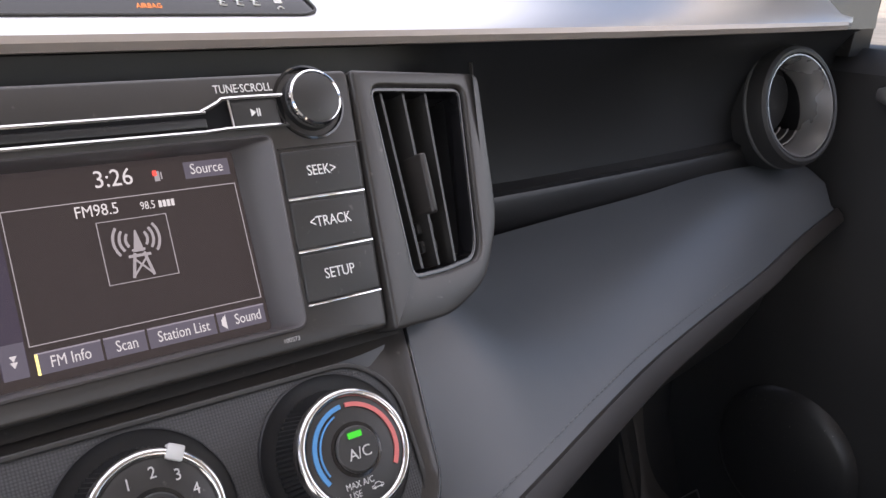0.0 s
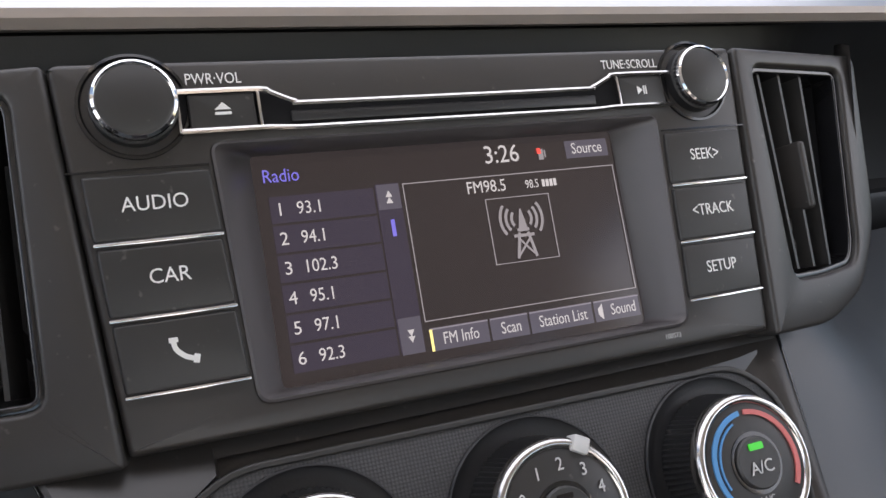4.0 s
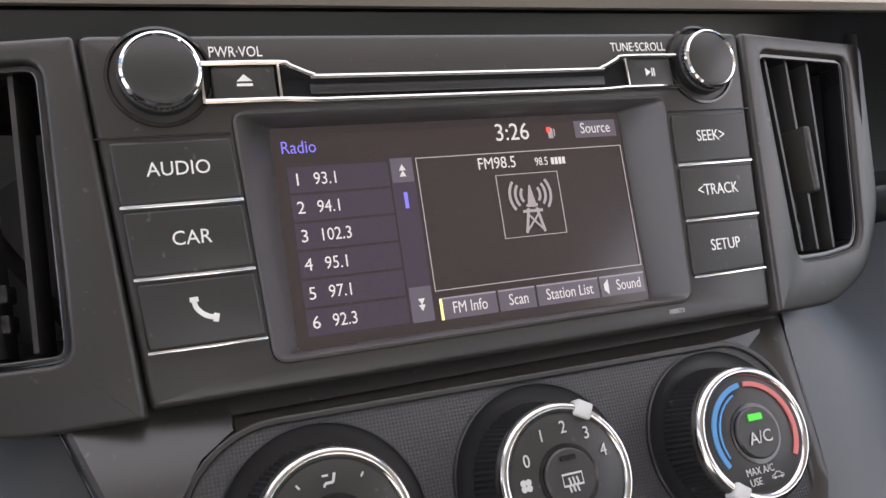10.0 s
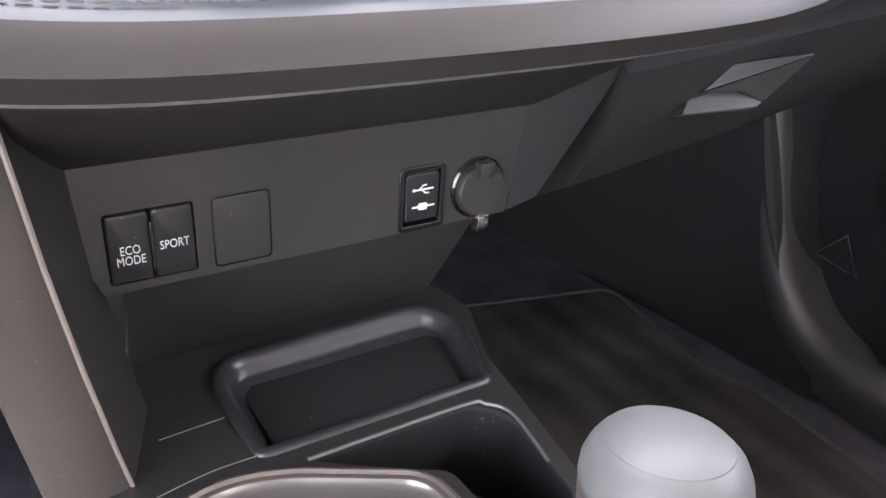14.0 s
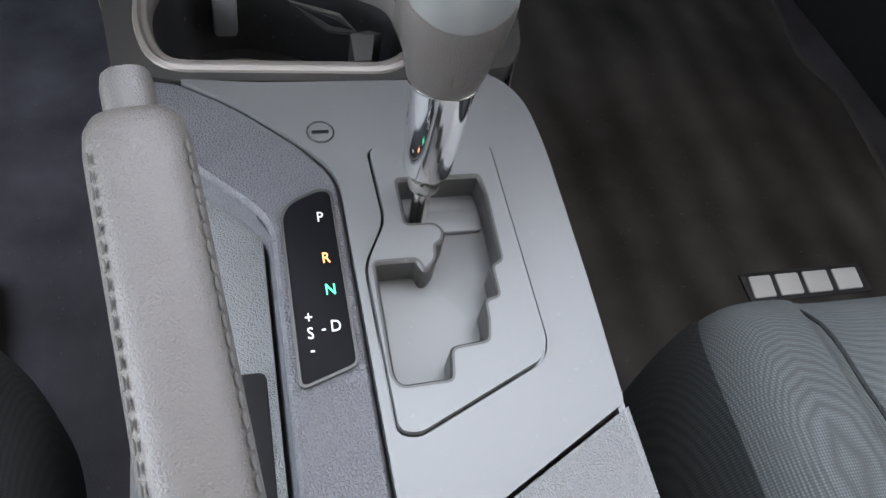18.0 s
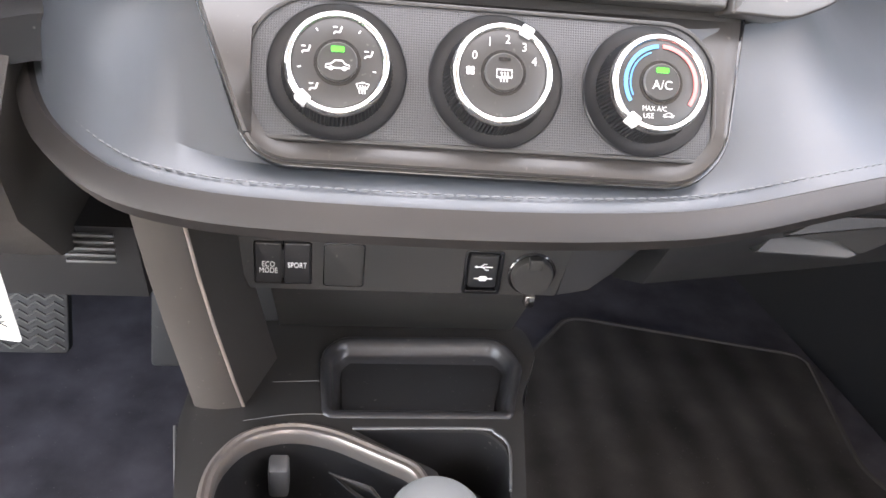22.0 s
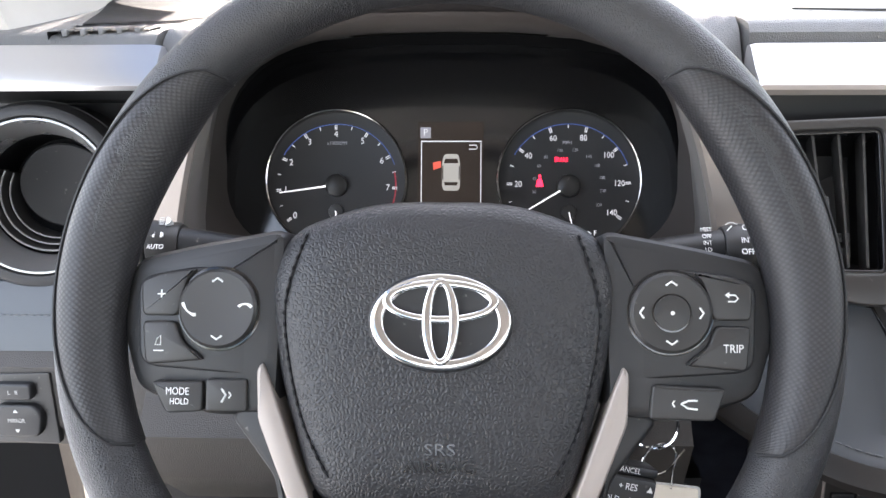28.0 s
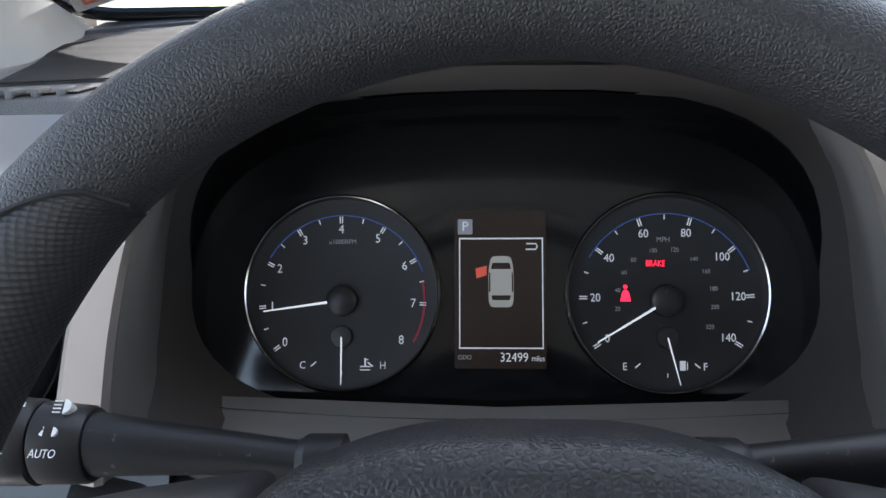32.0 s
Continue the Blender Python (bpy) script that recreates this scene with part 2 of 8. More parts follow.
def rpoly(pts, r, seg=4):
    """A polygon with rounded corners, as 2D points."""
    out, n = [], len(pts)
    for i in range(n):
        p, a, b = Vector(pts[i]), Vector(pts[i - 1]), Vector(pts[(i + 1) % n])
        rad = r[i] if isinstance(r, (list, tuple)) else r
        u, v = (a - p), (b - p)
        d = min(rad, u.length * 0.48, v.length * 0.48)
        u, v = u.normalized() * d, v.normalized() * d
        for k in range(seg + 1):
            t = k / seg
            out.append((p + u) * (1 - t) ** 2 + p * (2 * t * (1 - t)) + (p + v) * t * t)
    return out


def rrect(x0, x1, z0, z1, r, seg=4):
    return rpoly([(x0, z0), (x1, z0), (x1, z1), (x0, z1)], r, seg)


def inset(poly, d):
    """Moves a counter-clockwise outline inwards by d."""
    out, n = [], len(poly)
    for i in range(n):
        a, p, b = Vector(poly[i - 1]), Vector(poly[i]), Vector(poly[(i + 1) % n])
        e1, e2 = (p - a), (b - p)
        n1, n2 = Vector((-e1.y, e1.x)), Vector((-e2.y, e2.x))
        if n1.length > 1e-9:
            n1.normalize()
        if n2.length > 1e-9:
            n2.normalize()
        w = n1 + n2
        w = w.normalized() * (1 / max(0.5, w.length / 2)) if w.length > 1e-6 else n1
        out.append(p + w * d)
    return out


def area2(poly):
    return sum(poly[i - 1][0] * poly[i][1] - poly[i][0] * poly[i - 1][1] for i in range(len(poly)))


def plate(poly, d0, d1, bev=0.0008):
    """A slab in the local XZ plane from depth d0 (front, towards -y) to d1, with a rounded front edge."""
    poly = list(poly) if area2(poly) > 0 else list(poly)[::-1]
    secs = [[(p[0], d1, p[1]) for p in poly]]
    if bev:
        for k in range(4):
            a = k / 3 * math.pi / 2
            q = inset(poly, bev * (1 - math.cos(a)))
            secs.append([(p[0], d0 + bev * (1 - math.sin(a)), p[1]) for p in q])
    else:
        secs.append([(p[0], d0, p[1]) for p in poly])
    return loft(secs)


def ring_plate(outer, inner, d0, d1, bev=0.0008, floor_in=None):
    """A flat frame between two outlines with the same number of points."""
    secs = [[(p[0], d1, p[1]) for p in outer]]
    for k in range(4):
        a = k / 3 * math.pi / 2
        q = inset(outer, bev * (1 - math.cos(a)))
        secs.append([(p[0], d0 + bev * (1 - math.sin(a)), p[1]) for p in q])
    for k in range(3, -1, -1):
        a = k / 3 * math.pi / 2
        q = inset(inner, -bev * (1 - math.cos(a)))
        secs.append([(p[0], d0 + bev * (1 - math.sin(a)), p[1]) for p in q])
    q = floor_in or inner
    secs.append([(p[0], d1, p[1]) for p in q])
    return loft(secs, cap=False, wrap=True)


def slab(poly, z0, z1, bev=0.0008):
    """A slab in the local XY plane from height z0 up to z1, with a rounded upper edge."""
    v, f = plate(poly, -z1, -z0, bev)
    return [(p[0], p[2], -p[1]) for p in v], f


def ring_slab(outer, inner, z0, z1, bev=0.0008, floor_in=None):
    v, f = ring_plate(outer, inner, -z1, -z0, bev, floor_in)
    return [(p[0], p[2], -p[1]) for p in v], f


def lathe(profile, n=48, cx=0.0, cz=0.0, cap=True):
    """Turns (radius, depth) round the local y axis."""
    secs = [[(cx + r * math.cos(2 * math.pi * k / n), y, cz + r * math.sin(2 * math.pi * k / n)) for k in range(n)] for r, y in profile]
    return loft(secs, cap=cap)


def lathe_z(profile, n=48, cx=0.0, cy=0.0):
    secs = [[(cx + r * math.cos(2 * math.pi * k / n), cy + r * math.sin(2 * math.pi * k / n), z) for k in range(n)] for r, z in profile]
    return loft(secs)


def box(x0, x1, y0, y1, z0, z1, bev=0.001):
    bm = bmesh.new()
    bmesh.ops.create_cube(bm, size=1.0)
    for v in bm.verts:
        v.co = Vector(((x0 + x1) / 2 + v.co.x * (x1 - x0), (y0 + y1) / 2 + v.co.y * (y1 - y0), (z0 + z1) / 2 + v.co.z * (z1 - z0)))
    if bev:
        bmesh.ops.bevel(bm, geom=bm.edges[:], offset=bev, segments=2, profile=0.5, affect="EDGES", clamp_overlap=True)
    vs = [v.co.copy() for v in bm.verts]
    bm.verts.index_update()
    fs = [tuple(v.index for v in f.verts) for f in bm.faces]
    bm.free()
    return vs, fs


def tube(path, r, n=8, closed=False, flat=1.0):
    """A round bar along a path; r is one radius or one per point."""
    path = [Vector(p) for p in path]
    k = len(path)
    rad = r if isinstance(r, (list, tuple)) else [r] * k
    secs, up = [], None
    for i in range(k):
        if closed:
            t = path[(i + 1) % k] - path[i - 1]
        else:
            t = path[min(i + 1, k - 1)] - path[max(i - 1, 0)]
        t.normalize()
        if up is None:
            up = t.orthogonal().normalized() if abs(t.y) > 0.9 else (Vector((0, 1, 0)) - t * t.y).normalized()
        up = (up - t * up.dot(t)).normalized()
        side = t.cross(up)
        secs.append([path[i] + (up * math.cos(2 * math.pi * j / n) * flat + side * math.sin(2 * math.pi * j / n)) * rad[i] for j in range(n)])
    return loft(secs, cap=not closed, wrap=closed)


def smooth_path(pts, n):
    """A gliding curve through the points, n steps to a span."""
    pts = [Vector(p) for p in pts]
    out = []
    for i in range(len(pts) - 1):
        p0, p1, p2, p3 = pts[max(i - 1, 0)], pts[i], pts[i + 1], pts[min(i + 2, len(pts) - 1)]
        for k in range(n):
            t = k / n
            out.append(0.5 * ((2 * p1) + (p2 - p0) * t + (2 * p0 - 5 * p1 + 4 * p2 - p3) * t * t + (3 * p1 - p0 - 3 * p2 + p3) * t ** 3))
    out.append(pts[-1])
    return out


def lettering(words, size, at, mat, parent, wide=1.0, flat=False, turn=0.0, lean=0.0, name="lettering", thick=0.00008):
    """Raised print in the built-in font, centred at (x, z) with depth y in the XZ plane, or at (x, y, z) lying flat."""
    cu = bpy.data.curves.new(name, "FONT")
    cu.body, cu.size, cu.align_x, cu.align_y, cu.extrude, cu.shear = words, size, "CENTER", "CENTER", thick, lean
    cu.resolution_u = 3
    tmp = bpy.data.objects.new(name, cu)
    me = bpy.data.meshes.new_from_object(tmp)
    bpy.data.objects.remove(tmp)
    bpy.data.curves.remove(cu)
    me.name = name
    base = pose(*at, 0 if flat else 90, 0, 0) @ pose(0, 0, 0, 0, 0, turn)
    return link_part(name, me, mat, parent, "", base @ Matrix.Diagonal((wide, 1, 1, 1)))


def bars(rects, mat, parent, name="mark", d=-0.0006, thick=0.0004):
    """Small flat marks in the XZ plane, (x0, x1, z0, z1) each, as one print."""
    return part(name, merge(*[box(x0, x1, d, d + thick, z0, z1, 0) for x0, x1, z0, z1 in rects]), mat, parent)


def arc(cx, cz, r, a0, a1, n=16):
    return [(cx + r * math.cos(radians(a0 + (a1 - a0) * k / n)), cz + r * math.sin(radians(a0 + (a1 - a0) * k / n))) for k in range(n + 1)]


def arc_band(cx, cz, r0, r1, a0, a1, d0, d1, n=24):
    return plate(arc(cx, cz, r1, a0, a1, n) + arc(cx, cz, r0, a1, a0, n), d0, d1, 0)


def stitches(path, length, gap, r, step=1, lift=0.0):
    """A row of short thread stitches along a path."""
    path = [Vector(p) for p in path]
    dist = [0.0]
    for a, b in zip(path, path[1:]):
        dist.append(dist[-1] + (b - a).length)

    def at(s):
        for i in range(len(path) - 1):
            if s <= dist[i + 1]:
                return path[i].lerp(path[i + 1], (s - dist[i]) / max(1e-9, dist[i + 1] - dist[i]))
        return path[-1]
    geos, s = [], 0.0
    while s + length < dist[-1]:
        a, b, c = at(s), at(s + length / 2), at(s + length)
        geos.append(tube([a, a.lerp(b, 0.5), b, b.lerp(c, 0.5), c], [r * 0.4, r, r * 1.1, r, r * 0.4], 5))
        s += length + gap
    return merge(*geos)

# ---- outside: ground, sky light, the car's shell ----
M_ASPHALT = material("pale_concrete_paving", (0.46, 0.41, 0.33), 0.9, grain=0.8, size=60, vary=0.2, vary_size=0.6)
M_KERB = material("concrete_kerb", (0.42, 0.36, 0.28), 0.9, grain=0.6, size=80, vary=0.2, vary_size=1.0)
ground = part("ground", ([(-300, -300, -0.45), (300, -300, -0.45), (300, 300, -0.45), (-300, 300, -0.45)], [(0, 1, 2, 3)]), M_ASPHALT)
tagged(ground, "pale sunlit concrete of a car park", "ground", kind="structure")
kerb = part("kerb", merge(box(6.55, 6.85, 6, 90, -0.45, -0.30, 0.03), box(6.85, 40, 6, 90, -0.45, -0.32, 0.02)), M_KERB)
tagged(kerb, "low concrete kerb with a planted strip behind", "kerb", kind="structure")

floor = part("floor", box(-0.88, 0.88, -1.9, 1.45, -0.06, -0.012, 0), M_CARPET)
tagged(floor, "charcoal carpet of the car floor", "floor", kind="structure")
firewall = part("firewall", loft([[(x, 0.98, 0.80), (x, 1.10, 0.45), (x, 1.32, 0.12), (x, 1.40, -0.02), (x, 1.46, -0.02), (x, 1.40, 0.2), (x, 1.15, 0.80)] for x in (-0.88, 0.88)]), M_CARPET)
tagged(firewall, "carpeted bulkhead behind the dashboard", "bulkhead", kind="structure")
roof = part("roof", loft([[(-0.80, y, z), (-0.5, y, z + 0.03), (0, y, z + 0.04), (0.5, y, z + 0.03), (0.80, y, z), (0.80, y, z + 0.05), (0, y, z + 0.09), (-0.80, y, z + 0.05)] for y, z in ((-1.95, 1.22), (-1.0, 1.29), (-0.3, 1.30), (0.09, 1.27))]), M_ROOF)
tagged(roof, "pale cloth headliner over the cabin", "roof", kind="structure")
rear_wall = part("rear_wall", box(-0.88, 0.88, -1.98, -1.90, -0.02, 0.92, 0.01), M_ROOF)
tagged(rear_wall, "trimmed tailgate below the rear window", "wall", kind="structure")

for side, word in ((-1, "driver"), (1, "passenger")):
    def dx(a):
        return side * a
    door = thing("door_1" if side < 0 else "door_2", pose(0, 0, 0) if side > 0 else pose(-0.88, 0.64, 0, 0, 0, -66) @ pose(0.88, -0.64, 0), "closed car door with dark trim and an armrest" if side > 0 else "open car door with dark trim on the driver's side", "car door", kind="structure")
    prof = [(0.80, 0.02), (0.78, 0.25), (0.765, 0.50), (0.785, 0.68), (0.795, 0.755), (0.825, 0.778), (0.90, 0.778), (0.90, 0.02)]
    part("door_panel", loft([[(dx(a + (0.03 if y > 0.5 else 0)), y, z) for a, z in prof] for y in (-0.75, -0.3, 0.1, 0.45, 0.62)]), M_DARK, door)
    part("armrest", loft([[(dx(0.80), y, 0.50), (dx(0.70 + e), y, 0.53), (dx(0.69 + e), y, 0.57), (dx(0.72 + e), y, 0.59), (dx(0.80), y, 0.60)] for y, e in ((-0.6, 0.02), (-0.45, 0.0), (0.05, 0.0), (0.16, 0.03), (0.22, 0.08))]), M_DARK, door)
    part("map_pocket", loft([[(dx(0.81), y, 0.06), (dx(0.735 + e), y, 0.08), (dx(0.72 + e), y, 0.24), (dx(0.735 + e), y, 0.26), (dx(0.81), y, 0.26)] for y, e in ((-0.3, 0.03), (-0.1, 0), (0.3, 0.0), (0.44, 0.03), (0.5, 0.08))]), M_DARK, door)
    part("speaker_grille", lathe([(0.0, 0.0), (0.075, 0.0), (0.085, 0.006), (0.088, 0.012)], 40), M_BLACK, door, "round perforated speaker cover", pose(dx(0.760), 0.43, 0.31, 0, 0, 90 * -side))
    part("door_handle", loft([[(dx(0.782 - 0.010 * math.sin(math.pi * k / 8) + 0.004 * math.sin(b)), 0.345 + 0.008 * k, 0.738 + (0.006 + 0.006 * math.sin(math.pi * k / 8)) * math.cos(b)) for b in [2 * math.pi * j / 12 for j in range(12)]] for k in range(9)]), M_SATIN, door, "silver inner door handle")
    tri_o = [(0.550, 0.190), (0.489, 0.184), (0.516, 0.230)]
    part("pocket_marker", tube([(dx(0.738), y, z) for y, z in tri_o], 0.0016, 6, closed=True), M_GREY, door, "pale triangular edge on the door pocket")
    rear_side = part("rear_side_wall", loft([[(dx(a), y, z) for a, z in prof] for y in (-1.9, -1.3, -0.76)]), M_DARK, None)
    tagged(rear_side, "trimmed rear door and side wall", "wall", kind="structure")
    ridge = smooth_path([(0.70, -0.70, 0.070), (0.70, 0.20, 0.070), (0.702, 0.36, 0.066), (0.703, 0.455, 0.064), (0.704, 0.520, 0.078), (0.705, 0.565, 0.112), (0.708, 0.602, 0.165), (0.712, 0.636, 0.245), (0.722, 0.680, 0.38), (0.738, 0.74, 0.60)], 4)
    secs = []
    for i, p in enumerate(ridge):
        t = (ridge[min(i + 1, len(ridge) - 1)] - ridge[max(i - 1, 0)]).normalized()
        n = Vector((0, -t.z, t.y))
        secs.append([(dx(q.x + 0.028), q.y, q.z) for q in (p - n * 0.075 + Vector((0.018, 0, 0)), p - n * 0.034 + Vector((0.002, 0, 0)), p - n * 0.014 + Vector((0.000, 0, 0)), p + Vector((0.006, 0, 0)), p + n * 0.008 + Vector((0.020, 0, 0)), p + n * 0.004 + Vector((0.10, 0, 0)), p - n * 0.075 + Vector((0.10, 0, 0)))])
    sill = part("door_sill", loft(secs), bpy.data.materials.get("worn_sill_plastic") or material("worn_sill_plastic", (0.060, 0.055, 0.052), 0.38, grain=0.3, size=900, vary=0.2, dust=0.2), None)
    tagged(sill, "black plastic door sill plate", "sill", kind="structure")
    kick_rows = []
    for k in range(11):
        u = k / 10
        # the rear edge follows the curve of the sill
        edge = [float(np.interp(-0.012 + 0.58 * j / 8, [-0.02, 0.06, 0.112, 0.165, 0.245, 0.38, 0.60], [0.500, 0.512, 0.575, 0.612, 0.646, 0.690, 0.750])) for j in range(9)]
        y = 0.512 + 0.75 * u
        kick_rows.append([(dx(0.738 - 0.115 * u ** 1.4 + 0.012 * v * v), e + (1.262 - 0.10 * v - e) * u, -0.012 + 0.58 * v) for v, e in [(j / 8, edge[j]) for j in range(9)]] + [(dx(0.86), y + 0.2 * (1 - u), 0.57), (dx(0.86), y, -0.012)])
    kick = part("kick_panel", loft(kick_rows), M_DARK, None, sharp=60)
    tagged(kick, "black plastic footwell side panel", "panel", kind="structure")
    pillar = part("windscreen_pillar", loft([[(dx(0.764), 0.714, 0.855), (dx(0.756), 0.60, 0.838), (dx(0.768), 0.46, 0.828), (dx(0.86), 0.42, 0.828), (dx(0.86), 0.72, 0.850)],
                     [(dx(0.786), 0.686, 0.882), (dx(0.772), 0.58, 0.868), (dx(0.780), 0.46, 0.860), (dx(0.868), 0.42, 0.860), (dx(0.868), 0.70, 0.880)],
                     [(dx(0.796), 0.640, 0.909), (dx(0.782), 0.55, 0.905), (dx(0.788), 0.455, 0.900), (dx(0.872), 0.42, 0.90), (dx(0.872), 0.66, 0.91)],
                     [(dx(0.795), 0.600, 0.940), (dx(0.775), 0.52, 0.945), (dx(0.780), 0.45, 0.945), (dx(0.86), 0.42, 0.945), (dx(0.86), 0.62, 0.94)],
                     [(dx(0.755), 0.440, 1.06), (dx(0.735), 0.39, 1.06), (dx(0.745), 0.34, 1.06), (dx(0.81), 0.32, 1.06), (dx(0.81), 0.45, 1.06)],
                     [(dx(0.635), 0.12, 1.30), (dx(0.615), 0.08, 1.30), (dx(0.64), 0.02, 1.30), (dx(0.70), 0.02, 1.29), (dx(0.70), 0.14, 1.29)]]), M_PILLAR, None)
    tagged(pillar, "pale plastic trim on the windscreen pillar", "pillar", kind="structure")
    quarter = None if side < 0 else part("mirror_triangle", loft([[(dx(0.80), 0.455, 0.77), (dx(0.80), 0.66, 0.77), (dx(0.84), 0.66, 0.77), (dx(0.84), 0.455, 0.77)], [(dx(0.77), 0.42, 1.0), (dx(0.77), 0.47, 1.0), (dx(0.80), 0.47, 1.0), (dx(0.80), 0.42, 1.0)]]), M_BLACK, None)
    if quarter:
        tagged(quarter, "black corner trim between door and pillar", "trim", kind="structure")
    post = part("door_post", loft([[(dx(0.78), -0.80, 0.84), (dx(0.78), -0.62, 0.84), (dx(0.86), -0.62, 0.84), (dx(0.86), -0.80, 0.84)], [(dx(0.70), -0.80, 1.30), (dx(0.70), -0.66, 1.30), (dx(0.76), -0.66, 1.30), (dx(0.76), -0.80, 1.30)]]), M_PILLAR, None)
    tagged(post, "pale trim on the door post", "pillar", kind="structure")

M_GLASS = bpy.data.materials.new("windscreen_glass")
M_GLASS.use_nodes = True
gb = M_GLASS.node_tree.nodes["Principled BSDF"]
gb.inputs["Transmission Weight"].default_value, gb.inputs["Roughness"].default_value, gb.inputs["IOR"].default_value = 1.0, 0.0, 1.02
windscreen = thing("window_1", pose(0, 0, 0), "curved windscreen glass with a black border", "windscreen", kind="structure")
ws_l = [(-0.800, 0.610, 0.930), (-0.799, 0.640, 0.909), (-0.790, 0.678, 0.886), (-0.769, 0.716, 0.868), (-0.706, 0.780, 0.864), (-0.60, 0.878, 0.860), (-0.483, 0.960, 0.857), (-0.25, 0.972, 0.857)]
ws_lo = ws_l + [(-x, y, z) for x, y, z in ws_l[::-1]]
ws_hi = [(-0.64 + 1.28 * k / 15, 0.130 - 0.02 * abs(k - 7.5) / 7.5, 1.32 - 0.03 * abs(k - 7.5) / 7.5) for k in range(16)]
pane = part("pane", loft([ws_lo, ws_hi], closed=False), M_GLASS, windscreen, "clear glass")
pane.visible_shadow = False
part("black_border", tube(smooth_path([(x, y + 0.004, z + 0.004) for x, y, z in ws_lo], 6), 0.0060, 8), M_GLOSS, windscreen, "black ceramic border along the lower edge")

# ---- dashboard ----
dash = thing("dashboard", pose(0, 0, 0), "dark grey dashboard with a soft top and silver trim", "dashboard")


def ladder(x, a, b):
    return a + (b - a) * x


def dash_back(x):
    return float(np.interp(abs(x), [0, 0.40, 0.48, 0.62, 0.70, 0.77, 0.80], [0.975, 0.972, 0.962, 0.872, 0.790, 0.725, 0.690]))


def dash_z(x, y):
    """Height of the dash top, which droops a little towards its ends."""
    yb = dash_back(x)
    droop = 0.007 * min(1.0, max(0.0, (abs(x) - 0.56) / 0.09)) * min(1.0, max(0.0, (0.70 - y) / 0.12))
    return float(np.interp(y, [0.445, 0.60, min(0.70, yb - 0.05), yb - 0.02, yb], [0.8465, 0.850, 0.856, 0.861, 0.861])) - droop


top_secs = []
for x in sorted([-0.80 + 1.6 * k / 32 for k in range(33)] + [-0.6432, -0.6412, -0.6390, -0.2180, -0.2158, -0.2138]):
    e = abs(x) / 0.8
    yb = dash_back(x)
    f = 0.016 * max(0.0, e - 0.7) / 0.3 + 0.13 * min(1.0, max(0.0, (0.2145 - abs(x + 0.4285)) / 0.004))
    ys = [yb, yb - 0.02, min(0.70, yb - 0.05), 0.60, max(0.50, 0.445 + f), 0.436 + f]
    d = dash_z(x, 0.436) - 0.8465
    top_secs.append([(x, y, dash_z(x, y)) for y in ys] + [(x, 0.424 + f, 0.8445 + d), (x, 0.4175 + f, 0.839 + d), (x, 0.4165 + f, 0.80), (x, yb, 0.79)])
part("top_panel", loft(top_secs), M_TOP, dash, "grained soft vinyl, bright with daylight")

# silver band over the middle and the passenger's side
def band_secs(xs, back):
    out = []
    for x, e, s in xs:
        y = back(x)
        out.append([(x, y + 0.412, 0.8315 + e), (x, y + 0.405, 0.8330 + e), (x, y + 0.397 + s * 0.003, 0.8275 + e), (x, y + 0.386 + s * 0.006, 0.8190 + e), (x, y + 0.3755 + s * 0.01, 0.8125), (x, y + 0.3720 + s * 0.013, 0.8085), (x, y + 0.3735 + s * 0.013, 0.8050), (x, y + 0.380 + s * 0.013, 0.8040), (x, y + 0.412, 0.812)])
    return out


def sweep_back(x):
    return 0.0 if abs(x) < 0.30 else 0.10 * (abs(x) - 0.30) ** 1.6


right_xs = [(-0.217, -0.006, 0.5), (-0.2165, -0.001, 0.25), (-0.212, 0.0, 0.0)] + [(-0.20 + 0.86 * k / 24, 0, 0) for k in range(25)] + [(0.685, -0.004, 0.4), (0.705, -0.012, 1.0)]
band = part("silver_band", loft(band_secs(right_xs, sweep_back)), M_SATIN, dash, "broad satin silver trim band")
left_xs = [(-0.83, 0, 0), (-0.76, 0, 0), (-0.70, 0, 0), (-0.642, 0, 0.0), (-0.636, -0.001, 0.25), (-0.635, -0.006, 0.5)]
part("silver_band", loft(band_secs(left_xs, lambda x: 0.012)), M_SATIN, dash, "satin silver trim beside the driver's door")
part("windscreen_ledge", loft([[(x, dash_back(x) - 0.045, dash_z(x, dash_back(x) - 0.045) + 0.0004), (x, dash_back(x) - 0.043, dash_z(x, dash_back(x) - 0.043) + 0.0030), (x, dash_back(x) - 0.004, dash_z(x, dash_back(x)) + 0.0034), (x, dash_back(x), dash_z(x, dash_back(x)) + 0.0004)] for x in [-0.765 + 1.53 * k / 40 for k in range(41)]], closed=False), material("blue_grey_ledge_plastic", (0.045, 0.050, 0.058), 0.5, grain=0.2, size=1200), dash, "smooth blue-grey ledge along the windscreen")
slot = [(-0.158, 0.499), (-0.10, 0.482), (0.0, 0.478), (0.112, 0.475), (0.120, 0.481), (0.112, 0.488), (0.0, 0.499), (-0.10, 0.507), (-0.148, 0.511)]
part("demister_slot", merge(slab(slot, 0.8440, 0.8488, 0.0004)), M_BLACK, dash, "long black demister slot")

